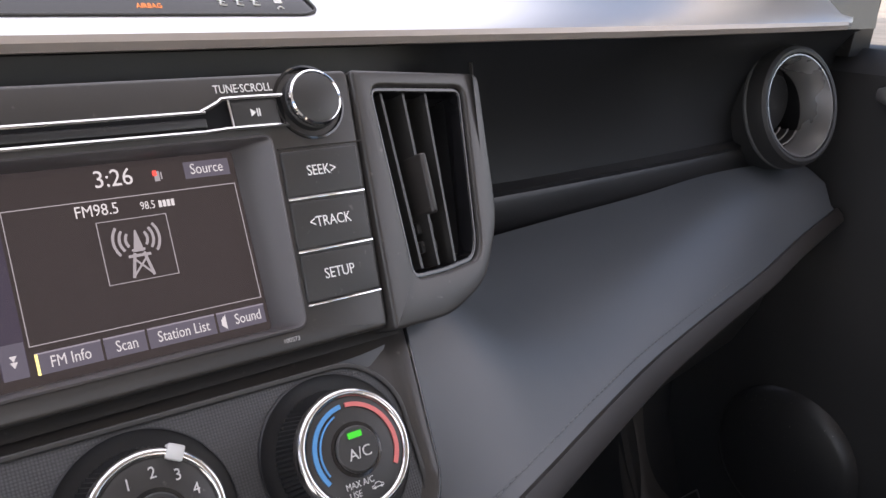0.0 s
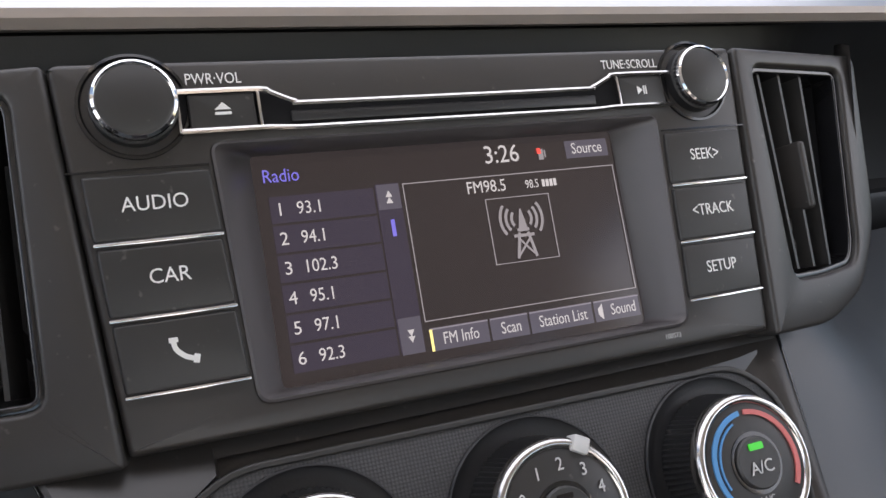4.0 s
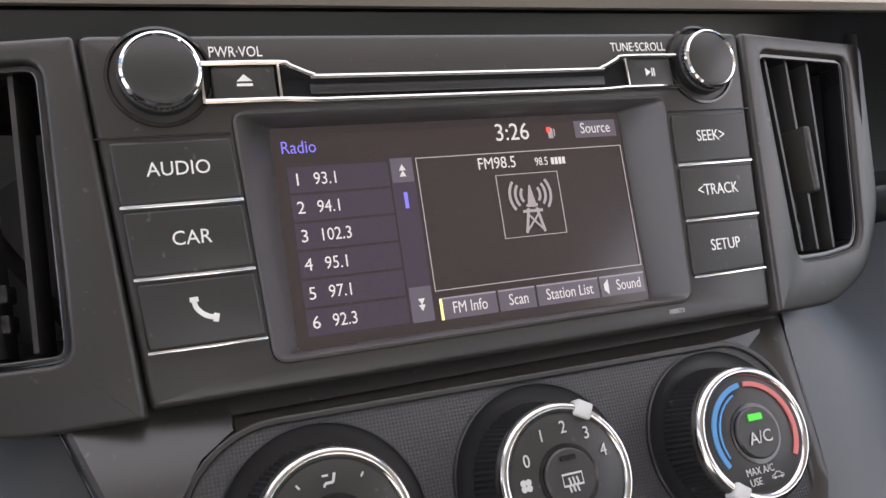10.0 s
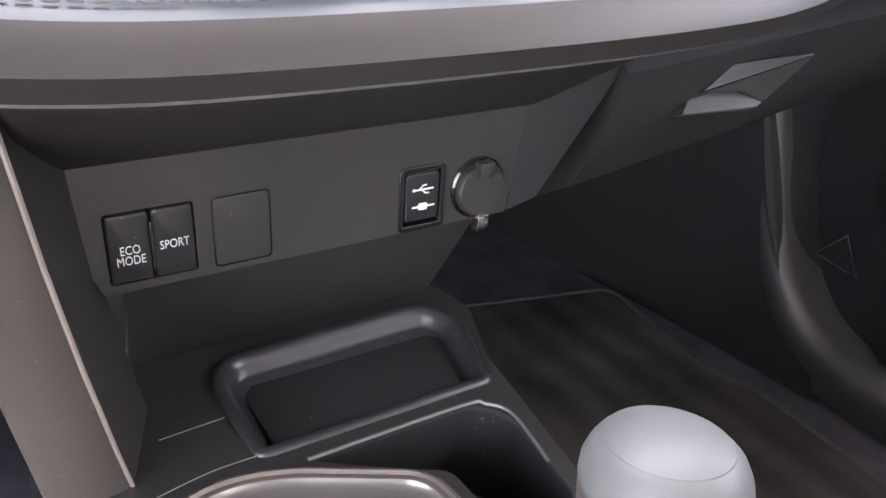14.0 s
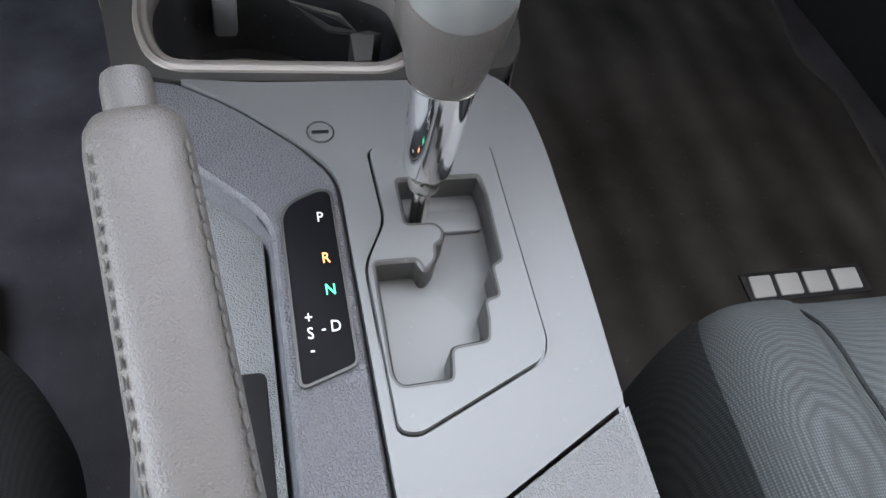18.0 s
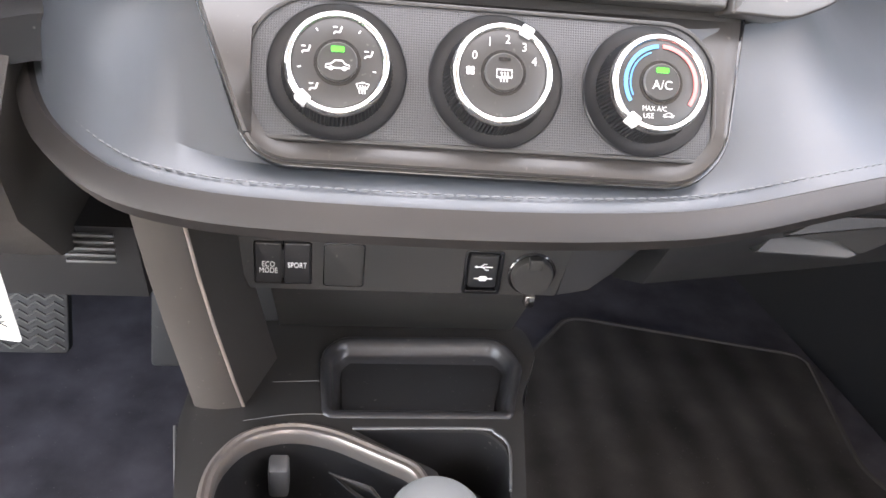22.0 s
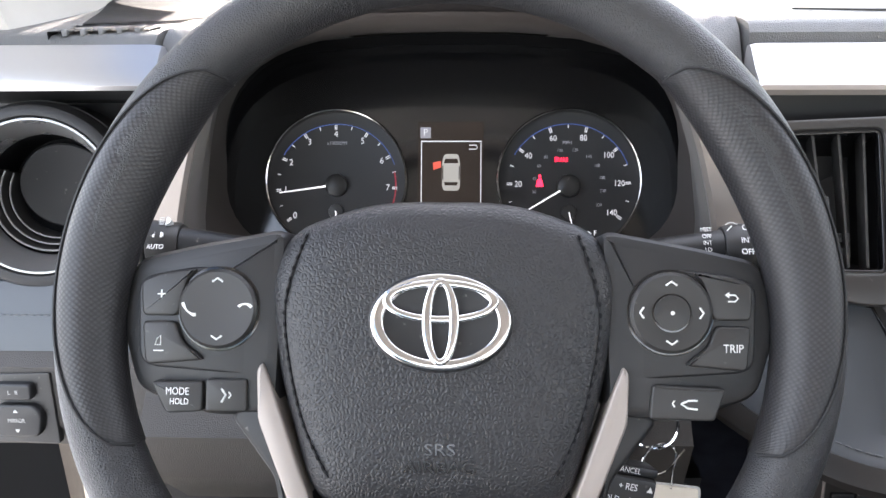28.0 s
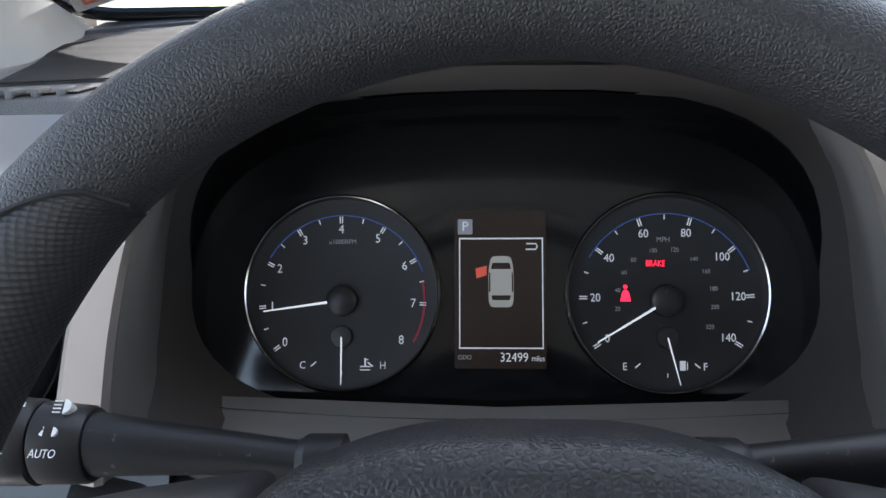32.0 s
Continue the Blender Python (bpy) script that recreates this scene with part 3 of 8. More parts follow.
# dark face behind the radio and along the passenger's recess
M_RECESS = material("black_recess_plastic", (0.010, 0.010, 0.011), 0.45, grain=0.3, size=1200)
face_secs = []
for k in range(29):
    x = -0.215 + 1.02 * k / 28
    b = sweep_back(x)
    r = min(1.0, max(0.0, (x - 0.20) / 0.05))
    face_secs.append([(x, b + 0.414, 0.812), (x, b + 0.392 + 0.022 * r, 0.800), (x, b + 0.392 + 0.045 * r, 0.775), (x, b + 0.385 + 0.062 * r, 0.722), (x, b + 0.382 + 0.062 * r, 0.6970), (x, b + 0.378 + 0.058 * r, 0.6930), (x, b + 0.378 + 0.060 * r, 0.6890), (x, b + 0.378 + 0.058 * r, 0.6850), (x, b + 0.376 + 0.062 * r, 0.660), (x, b + 0.36 + 0.10 * r, 0.62), (x, b + 0.50, 0.62), (x, b + 0.50, 0.812)])
part("recess_panel", loft(face_secs), M_RECESS, dash, "dark recessed panel with a ledge")

part("panel_seam", tube(smooth_path([(0.509, 0.4585, 0.726), (0.518, 0.4590, 0.740), (0.539, 0.4605, 0.751), (0.581, 0.4640, 0.762)], 5), 0.0009, 6), M_BUTTON, dash, "curved seam in the recessed panel")

# leatherette pad that wraps below the heater panel and runs to the passenger's door
pad_pts = [((-0.252, 0.430, 0.606), (-0.238, 0.42, 0.662), 0), ((-0.232, 0.362, 0.607), (-0.222, 0.385, 0.668), 0), ((-0.205, 0.296, 0.608), (-0.188, 0.350, 0.676), 0.2), ((-0.176, 0.250, 0.608), (-0.163, 0.320, 0.678), 0.6), ((-0.150, 0.233, 0.608), (-0.146, 0.308, 0.676), 0.9),
           ((-0.100, 0.2245, 0.608), (-0.100, 0.300, 0.672), 1.0), ((0.0, 0.2215, 0.608), (0.0, 0.300, 0.672), 1.0), ((0.080, 0.2265, 0.608), (0.085, 0.302, 0.672), 1.0), ((0.130, 0.2365, 0.608), (0.135, 0.309, 0.674), 0.8), ((0.190, 0.258, 0.608), (0.185, 0.340, 0.680), 0.3), ((0.260, 0.284, 0.608), (0.250, 0.410, 0.668), 0),
           ((0.340, 0.311, 0.608), (0.350, 0.432, 0.666), 0), ((0.440, 0.338, 0.609), (0.460, 0.438, 0.669), 0), ((0.540, 0.362, 0.612), (0.56, 0.446, 0.673), 0), ((0.640, 0.390, 0.616), (0.64, 0.450, 0.672), 0), ((0.76, 0.420, 0.620), (0.76, 0.470, 0.660), 0)]
pad_pts = [tuple((q[0] - 0.017 * min(1.0, max(0.0, (-0.150 - q[0]) / 0.06)), q[1], q[2]) for q in p[:2]) + (p[2],) for p in pad_pts]
S = smooth_path([(p[0][0], p[0][1] + 0.007 * p[2], p[0][2] - 0.0075 * p[2]) for p in pad_pts], 4)
B = smooth_path([p[1] for p in pad_pts], 4)
G = [v.x for v in smooth_path([(p[2], 0, 0) for p in pad_pts], 4)]
pad_secs, roll_secs, stitch_line = [], [], []
for i in range(len(S)):
    s, b, g = S[i], B[i], max(0.0, min(1.0, G[i]))
    t = (S[min(i + 1, len(S) - 1)] - S[max(i - 1, 0)]).normalized()
    o = Vector((t.y, -t.x, 0)).normalized()
    flat_mid = s.lerp(b, 0.30) + Vector((0, 0, 0.012))
    dent_mid = s - o * 0.024 + Vector((0, 0, 0.0045))
    mid = flat_mid.lerp(dent_mid, g)
    mid2 = (s.lerp(b, 0.65) + Vector((0, 0, 0.008))).lerp(mid.lerp(b, 0.5), g)
    edge = s - o * 0.004 + Vector((0, 0, 0.0022))
    groove = s + Vector((0, 0, -0.0012))
    pad_secs.append([b + Vector((0, 0.02, -0.02)), b, mid2, mid, edge, groove, groove + Vector((0, 0, -0.02)), b + Vector((0, 0.02, -0.06))])
    lift = s + o * 0.003 + Vector((0, 0, 0.0012))
    k = float(np.interp(s.x, [-0.22, -0.17, 0.10, 0.20], [0.55, 1.0, 1.0, 0.0]))
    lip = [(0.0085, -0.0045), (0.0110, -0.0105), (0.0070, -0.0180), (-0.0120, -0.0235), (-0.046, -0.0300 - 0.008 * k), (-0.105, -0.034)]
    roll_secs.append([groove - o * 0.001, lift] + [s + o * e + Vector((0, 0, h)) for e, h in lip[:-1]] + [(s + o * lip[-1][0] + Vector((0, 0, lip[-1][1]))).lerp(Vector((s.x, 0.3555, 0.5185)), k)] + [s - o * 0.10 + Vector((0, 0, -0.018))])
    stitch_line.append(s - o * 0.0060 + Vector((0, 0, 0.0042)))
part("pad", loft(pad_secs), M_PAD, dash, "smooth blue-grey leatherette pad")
# the roll's shade and warm reflection are put into this dark brown
part("pad_roll", loft(roll_secs), material("shaded_leatherette", (0.017, 0.0145, 0.0135), 0.50, grain=0.16, size=1500, vary=0.12, vary_size=6), dash, "rounded leatherette front edge with shade in its dark brown colour")
M_THREAD = material("grey_thread", (0.115, 0.122, 0.13), 0.7)
part("stitching", stitches(stitch_line[2:], 0.0046, 0.0012, 0.00065), M_THREAD, dash, "row of grey thread stitches")

# lower dashboard: driver's knee panel, middle backing and glove box
part("knee_panel", loft([[(x, 0.36, 0.63), (x, 0.30, 0.575), (x, 0.315, 0.53), (x, 0.37, 0.47), (x, 0.44, 0.44), (x, 0.60, 0.46), (x, 0.60, 0.64)] for x in (-0.645, -0.60, -0.45, -0.255)]), material("brown_grey_plastic", (0.050, 0.045, 0.041), 0.55, grain=0.6, size=700, kind="leather"), dash, "grained grey knee panel under the wheel")
part("lower_driver_panel", loft([[(x, 0.40, 0.475), (x, 0.42, 0.40), (x, 0.55, 0.37), (x, 0.70, 0.40), (x, 0.70, 0.475)] for x in (-0.70, -0.215)]), M_DARK, dash)
part("under_slats", merge(*[box(-0.262, -0.228, 0.3935, 0.3965, 0.470 - 0.0055 * k, 0.4722 - 0.0055 * k, 0.0004) for k in range(5)]), M_GREY, dash, "small slatted sensor cover")
glove = thing("glove_box", pose(0, 0.030, -0.008), "closed black glove box with a pull handle", "glove box")
part("lid", loft([[(x, y0 + 0.35, 0.553), (x, y0 + 0.335, 0.535), (x, y0 + 0.345, 0.50), (x, y0 + 0.372, 0.45), (x, y0 + 0.43, 0.415), (x, y0 + 0.56, 0.41), (x, y0 + 0.56, 0.56)] for x, y0 in ((0.166, -0.005), (0.30, 0.02), (0.45, 0.05), (0.60, 0.075), (0.74, 0.10))]), M_DARK, glove)
HG = pose(0.289, 0.366, 0.512, -12, 0, 2) @ Matrix.Diagonal((0.88, 1.0, 1.0, 1.0))
# paler grey than the lid stands in for light caught by the upturned face
part("handle_scoop", loft([[(-0.0600, -0.0130, -0.0195), (0.0270, -0.0130, -0.0238), (0.0350, -0.0130, -0.0215), (0.0350, 0.004, -0.0235), (0.0270, 0.004, -0.0258), (-0.0600, 0.004, -0.0215)], [(-0.0590, -0.0142, -0.0180), (0.0268, -0.0142, -0.0222), (0.0338, -0.0142, -0.0200), (0.0338, 0.004, -0.0235), (0.0268, 0.004, -0.0258), (-0.0590, 0.004, -0.0215)], [(-0.0350, -0.0030, -0.0060), (0.0150, -0.0030, -0.0098), (0.0180, -0.0030, -0.0105), (0.0180, 0.004, -0.0235), (0.0150, 0.004, -0.0258), (-0.0350, 0.004, -0.0215)]]), M_GREY, glove, "scoop under the handle, paler grey for the light it catches", HG)
part("handle", plate(rpoly([(-0.0361, -0.0069), (0.0144, -0.0105), (0.0358, -0.0205), (0.0430, -0.0195), (0.1055, 0.0065), (0.1040, 0.0085), (0.0013, 0.0095)], [0.002, 0.002, 0.001, 0.001, 0.001, 0.001, 0.003], 3), -0.0125, 0.004, 0.0012), M_BUTTON, glove, "flat pull flap of the glove box", HG)

# ---- radio unit with its knobs, keys and display ----
MF = pose(0, 0.303, 0.694, -25.8, 0, 0)
radio = thing("car_radio", MF, "charcoal car radio with a lit touchscreen and chrome-edged knobs", "car radio")
out_f = rpoly([(-0.1225, -0.0095), (0.1225, -0.0095), (0.1325, 0.111), (-0.1325, 0.111)], [0.002, 0.002, 0.004, 0.004])
scr_o = rpoly([(-0.0825, 0.0), (0.0825, 0.0), (0.0862, 0.0825), (-0.0862, 0.0825)], [0.004, 0.004, 0.003, 0.003])
scr_i = rpoly([(-0.0735, 0.0015), (0.0735, 0.0015), (0.0735, 0.0815), (-0.0735, 0.0815)], [0.003, 0.003, 0.002, 0.002])
part("fascia", ring_plate(out_f, scr_o, 0.0, 0.030, 0.0020), M_FASCIA, radio)
part("top_cap", loft([[(-0.132, 0.0, 0.109), (0.132, 0.0, 0.109), (0.132, 0.02, 0.1135), (-0.132, 0.02, 0.1135)], [(-0.132, 0.012, 0.1125), (0.132, 0.012, 0.1125), (0.132, 0.022, 0.113), (-0.132, 0.022, 0.113)], [(-0.130, 0.07, 0.100), (0.130, 0.07, 0.100), (0.130, 0.07, 0.09), (-0.130, 0.07, 0.09)]]), M_FASCIA, radio)
part("screen_bezel", ring_plate(inset(scr_o, -0.0006), scr_i, 0.0118, 0.016, 0.0004), M_GLOSS, radio)
M_CHEEK = material("warm_grey_bezel_cheek", (0.085, 0.078, 0.080), 0.35, metal=0.2, grain=0.08, size=2200)
cheek = loft([[(p[0], d, p[1]) for p in q] for d, q in ((-0.0004, inset(scr_o, -0.0012)), (-0.0008, inset(scr_o, -0.0002)), (0.0, inset(scr_o, 0.0006)), (0.0118, scr_i), (0.0135, inset(scr_i, 0.0005)))], cap=False)
part("screen_surround", cheek, M_CHEEK, radio, "sloped grey surround of the screen")

# touchscreen
M_LCD = material("screen_glass", (0.012, 0.011, 0.012), 0.16, vary=0.02, emit=(0.36, 0.29, 0.29), power=0.042)
M_LCDLIST = material("screen_list", (0.012, 0.011, 0.013), 0.16, vary=0.02, emit=(0.26, 0.22, 0.34), power=0.080)
M_KEY = material("screen_key", (0.02, 0.02, 0.024), 0.2, vary=0.02, emit=(0.34, 0.32, 0.42), power=0.13)
M_KEYHI = material("screen_key_edge", (0.02, 0.02, 0.024), 0.2, vary=0.02, emit=(0.55, 0.52, 0.62), power=0.22)
M_LIT = material("screen_white", (0.02, 0.02, 0.02), 0.2, vary=0.0, emit=(0.88, 0.88, 0.90), power=0.33)
M_LITDIM = material("screen_grey", (0.02, 0.02, 0.02), 0.2, vary=0.0, emit=(0.62, 0.60, 0.64), power=0.24)
M_LITBLUE = material("screen_blue", (0.02, 0.02, 0.02), 0.2, vary=0.0, emit=(0.22, 0.20, 0.85), power=0.45)
M_LITRED = material("screen_red", (0.02, 0.0, 0.0), 0.2, vary=0.0, emit=(0.9, 0.10, 0.08), power=0.6)
M_LITYEL = material("screen_yellow", (0.02, 0.02, 0.0), 0.2, vary=0.0, emit=(0.95, 0.85, 0.30), power=0.7)
screen = part("touchscreen", plate(rrect(-0.0735, 0.0735, 0.0015, 0.0815, 0.002), 0.0130, 0.0150, 0), M_LCD, radio, "touchscreen showing the radio station list")
SW, SZ, SH = 0.1425, 0.0035, 0.0765


def sx(u):
    return -0.0705 + SW * u


def sz(v):
    return SZ + SH * (1 - v)


D1, D2, D3 = 0.0127, 0.0124, 0.0122


def lit(u0, u1, v0, v1, mat, d=D1):
    return part("screen_field", box(sx(u0), sx(u1), d, d + 0.0002, sz(v1), sz(v0), 0), mat, screen)


def on_screen(words, u, v, size, mat=None, wide=1.0):
    return lettering(words, size, (sx(u), D3, sz(v)), mat or M_LIT, screen, wide, thick=0.00003, name="screen_text")


for k, name in enumerate(("93.1", "94.1", "102.3", "95.1", "97.1", "92.3")):
    v = 0.239 + 0.1334 * k
    lit(0.012, 0.275, v - 0.063, v + 0.059, M_LCDLIST)
    on_screen(str(k + 1), 0.035, v, 0.0064)
    on_screen(name, 0.108 + (0.006 if len(name) > 4 else 0), v, 0.0064, None, 0.86)
on_screen("Radio", 0.048, 0.085, 0.0066, M_LITBLUE, 0.86)
lit(0.28, 0.345, 0.16, 0.96, M_LCDLIST)
lit(0.283, 0.343, 0.165, 0.285, M_KEY, D2)
lit(0.283, 0.343, 0.80, 0.97, M_KEY, D2)
for v, d in ((0.215, 1), (0.245, 1), (0.87, -1), (0.90, -1)):
    part("arrow", plate([(sx(0.304), sz(v + 0.012 * d)), (sx(0.322), sz(v + 0.012 * d)), (sx(0.313), sz(v - 0.018 * d))], D3 - 0.0001, D3 + 0.0001, 0), M_LIT, screen)
lit(0.308, 0.318, 0.335, 0.415, M_LITBLUE, D2)
on_screen("3:26", 0.649, 0.069, 0.0098, None, 0.92)
part("fuel_pump_mark", merge(box(sx(0.762), sx(0.777), D3 - 0.0001, D3, sz(0.11), sz(0.055), 0), box(sx(0.78), sx(0.784), D3 - 0.0001, D3, sz(0.10), sz(0.06), 0)), M_LITDIM, screen)
part("fuel_pump_window", merge(box(sx(0.758), sx(0.77), D3 - 0.0002, D3 - 0.0001, sz(0.08), sz(0.05), 0)), M_LITRED, screen)
lit(0.852, 0.990, 0.022, 0.115, M_KEY)
on_screen("Source", 0.919, 0.068, 0.0064, None, 0.80)
fr = [(0.354, 0.996, 0.168, 0.173), (0.354, 0.996, 0.829, 0.834), (0.354, 0.3565, 0.168, 0.834), (0.9935, 0.996, 0.168, 0.834)]
part("screen_frame_line", merge(*[box(sx(a), sx(b), D2, D2 + 0.0002, sz(d), sz(c), 0) for a, b, c, d in fr]), M_LITDIM, screen)
on_screen("FM98.5", 0.588, 0.225, 0.0066, None, 0.86)
on_screen("98.5", 0.726, 0.232, 0.0047, None, 0.75)
part("screen_bars", merge(*[box(sx(0.757 + 0.012 * k), sx(0.766 + 0.012 * k), D3, D3 + 0.0001, sz(0.25), sz(0.213), 0) for k in range(4)]), M_LIT, screen)
fr = [(0.578, 0.772, 0.285, 0.289), (0.578, 0.772, 0.612, 0.616), (0.578, 0.5805, 0.285, 0.616), (0.7695, 0.772, 0.285, 0.616)]
part("mast_frame_line", merge(*[box(sx(a), sx(b), D2, D2 + 0.0002, sz(d), sz(c), 0) for a, b, c, d in fr]), M_LITDIM, screen)
mx, mz = sx(0.675), sz(0.40)


def stroke(p, q, w):
    return tube([(p[0], D3, p[1]), (q[0], D3, q[1])], w, 4, flat=0.1)


mast = [stroke((mx - 0.0040, sz(0.598)), (mx - 0.0018, sz(0.47)), 0.0006), stroke((mx + 0.0040, sz(0.598)), (mx + 0.0018, sz(0.47)), 0.0006), stroke((mx - 0.0038, sz(0.59)), (mx + 0.0024, sz(0.50)), 0.0004), stroke((mx + 0.0038, sz(0.59)), (mx - 0.0024, sz(0.50)), 0.0004), stroke((mx - 0.0044, sz(0.485)), (mx + 0.0044, sz(0.485)), 0.0006), stroke((mx - 0.0026, sz(0.455)), (mx + 0.0026, sz(0.455)), 0.0005)]
mast.append(plate([(mx - 0.0021, sz(0.465)), (mx + 0.0021, sz(0.465)), (mx + 0.0003, sz(0.35)), (mx - 0.0003, sz(0.35))], D3 - 0.0001, D3 + 0.0001, 0))
for r in (0.0048, 0.0072, 0.0096):
    mast.append(arc_band(mx, mz, r - 0.0011, r, -38, 38, D3 - 0.0001, D3 + 0.0001, 10))
    mast.append(arc_band(mx, mz, r - 0.0011, r, 142, 218, D3 - 0.0001, D3 + 0.0001, 10))
mast_mark = part("radio_mast_mark", merge(*mast[:7]), M_LITDIM, screen)
part("wave_mark", merge(*mast[7:]), M_LITDIM, mast_mark)
for u0, u1, word in ((0.362, 0.525, "FM Info"), (0.532, 0.642, "Scan"), (0.649, 0.842, "Station List"), (0.849, 0.996, "Sound")):
    lit(u0, u1, 0.872, 0.975, M_KEY)
    lit(u0, u1, 0.868, 0.876, M_KEYHI, D2)
    on_screen(word, (u0 + u1) / 2 + (0.018 if word == "Sound" else 0.002), 0.925, 0.0062, None, 0.76)
lit(0.362, 0.369, 0.872, 0.975, M_LITYEL, D2)
part("speaker_mark", merge(plate([(sx(0.859), sz(0.94)), (sx(0.859), sz(0.91)), (sx(0.873), sz(0.885)), (sx(0.873), sz(0.965))][::-1], D3 - 0.0001, D3 + 0.0001, 0)), M_LIT, screen)

# side keys
def key_block(x0, x1, z0, z1, skew, name, print_fn):
    k = part("key", plate(rpoly([(x0 + skew * 0.0, z0 + 0.0015), (x1, z0 + 0.0015), (x1 + skew, z1 - 0.0006), (x0 + skew, z1 - 0.0006)], 0.0012, 2), -0.0016, 0.004, 0.0010), M_BUTTON, radio)
    part("chrome_line", box(x0 - 0.0002, x1 + 0.0002, -0.0020, 0.002, z0 + 0.0001, z0 + 0.0012, 0.0003), M_CHROME, radio, "thin chrome line under the key")
    print_fn(k, (x0 + x1) / 2, (z0 + z1) / 2 + 0.001)
    return k


def word_print(word, size, wide=0.95):
    return lambda k, x, z: lettering(word, size, (x, -0.00175, z), M_WHITE, k, wide)


def phone_print(k, x, z):
    pts = smooth_path([(x - 0.0030, -0.0019, z + 0.0040), (x - 0.0026, -0.0019, z + 0.0006), (x + 0.0002, -0.0019, z - 0.0022), (x + 0.0040, -0.0019, z - 0.0034)], 4)
    part("phone_mark", merge(tube(pts, 0.0009, 6, flat=0.3), tube([pts[0], pts[2]], [0.0015, 0.0016], 6, flat=0.3), tube([pts[-3], pts[-1]], [0.0016, 0.0015], 6, flat=0.3)), M_WHITE, k)


rows_z = [(0.0530, 0.0755), (0.0300, 0.0530), (0.0070, 0.0300)]
for (z0, z1), fn in zip(rows_z, (word_print("AUDIO", 0.0066), word_print("CAR", 0.0066), phone_print)):
    key_block(-0.1250 + (0.053 - z0) * 0.076, -0.0872 + (0.053 - z0) * 0.045, z0, z1, -0.0014, "key", fn)
for (z0, z1), fn in zip(rows_z, (word_print("SEEK>", 0.0066, 0.82), word_print("<TRACK", 0.0066, 0.82), word_print("SETUP", 0.0066, 0.82))):
    key_block(0.0876 - (0.053 - z0) * 0.045, 0.1254 - (0.053 - z0) * 0.076, z0, z1, 0.0014, "key", fn)
for s in (-1, 1):
    part("seam", box(min(s * 0.0885, s * 0.1305), max(s * 0.0885, s * 0.1305), -0.0006, 0.001, 0.0762, 0.0768, 0), M_GLOSS, radio)
lettering("100573", 0.0026, (0.075, -0.0004, -0.0045), M_PRINT, radio)


def knurl_ring(r0, r1, d0, d1, teeth, cx, cz):
    """A fluted skirt between two depths."""
    secs = []
    for d, r in ((d0, r0), (d1, r1)):
        secs.append([(cx + (r + (0.0 if k % 2 else -0.035 * r)) * math.cos(math.pi * k / teeth), d, cz + (r + (0.0 if k % 2 else -0.035 * r)) * math.sin(math.pi * k / teeth)) for k in range(2 * teeth)])
    return loft(secs)


for cx, word, wx in ((-0.1085, "PWR·VOL", -0.0835), (0.1090, "TUNE·SCROLL", 0.0793)):
    part("knob_well", lathe([(0.0172, 0.0005), (0.0170, -0.0008), (0.0160, -0.0010), (0.0150, 0.0008)], 48, cx, 0.0965), M_GLOSS, radio)
    knob = part("knob", lathe([(0.0132, 0.001), (0.0132, -0.004), (0.0124, -0.0046)], 48, cx, 0.0965), M_BLACK, radio, "round black knob")
    part("grip", knurl_ring(0.0129, 0.0124, -0.002, -0.0065, 44, cx, 0.0965), M_RUBBER, knob)
    part("chrome_ring", lathe([(0.0122, -0.0060), (0.0127, -0.0066), (0.0125, -0.0078), (0.0117, -0.0084), (0.0111, -0.0078), (0.0111, -0.0060)], 48, cx, 0.0965, cap=False), M_CHROME, knob, "bright chrome ring")
    part("cap", lathe([(0.0113, -0.0066), (0.0111, -0.0078), (0.0104, -0.0082), (0.0, -0.0078)], 48, cx, 0.0965), M_BUTTON, knob)
    lettering(word, 0.0052, (wx, -0.0003, 0.1045), M_WHITE, radio, 0.80)

# disc slot between two chrome lines, with eject and play keys at its ends
def slot_line(zm, ze, mirror=1):
    pts = [(-0.0955, ze), (-0.070, ze), (-0.066, ze - (ze - zm) * 0.25), (-0.058, zm + (ze - zm) * 0.1), (-0.050, zm), (0.050, zm), (0.058, zm + (ze - zm) * 0.1), (0.066, ze - (ze - zm) * 0.25), (0.070, ze), (0.0955, ze)]
    return [(x, -0.0024, z) for x, z in pts]


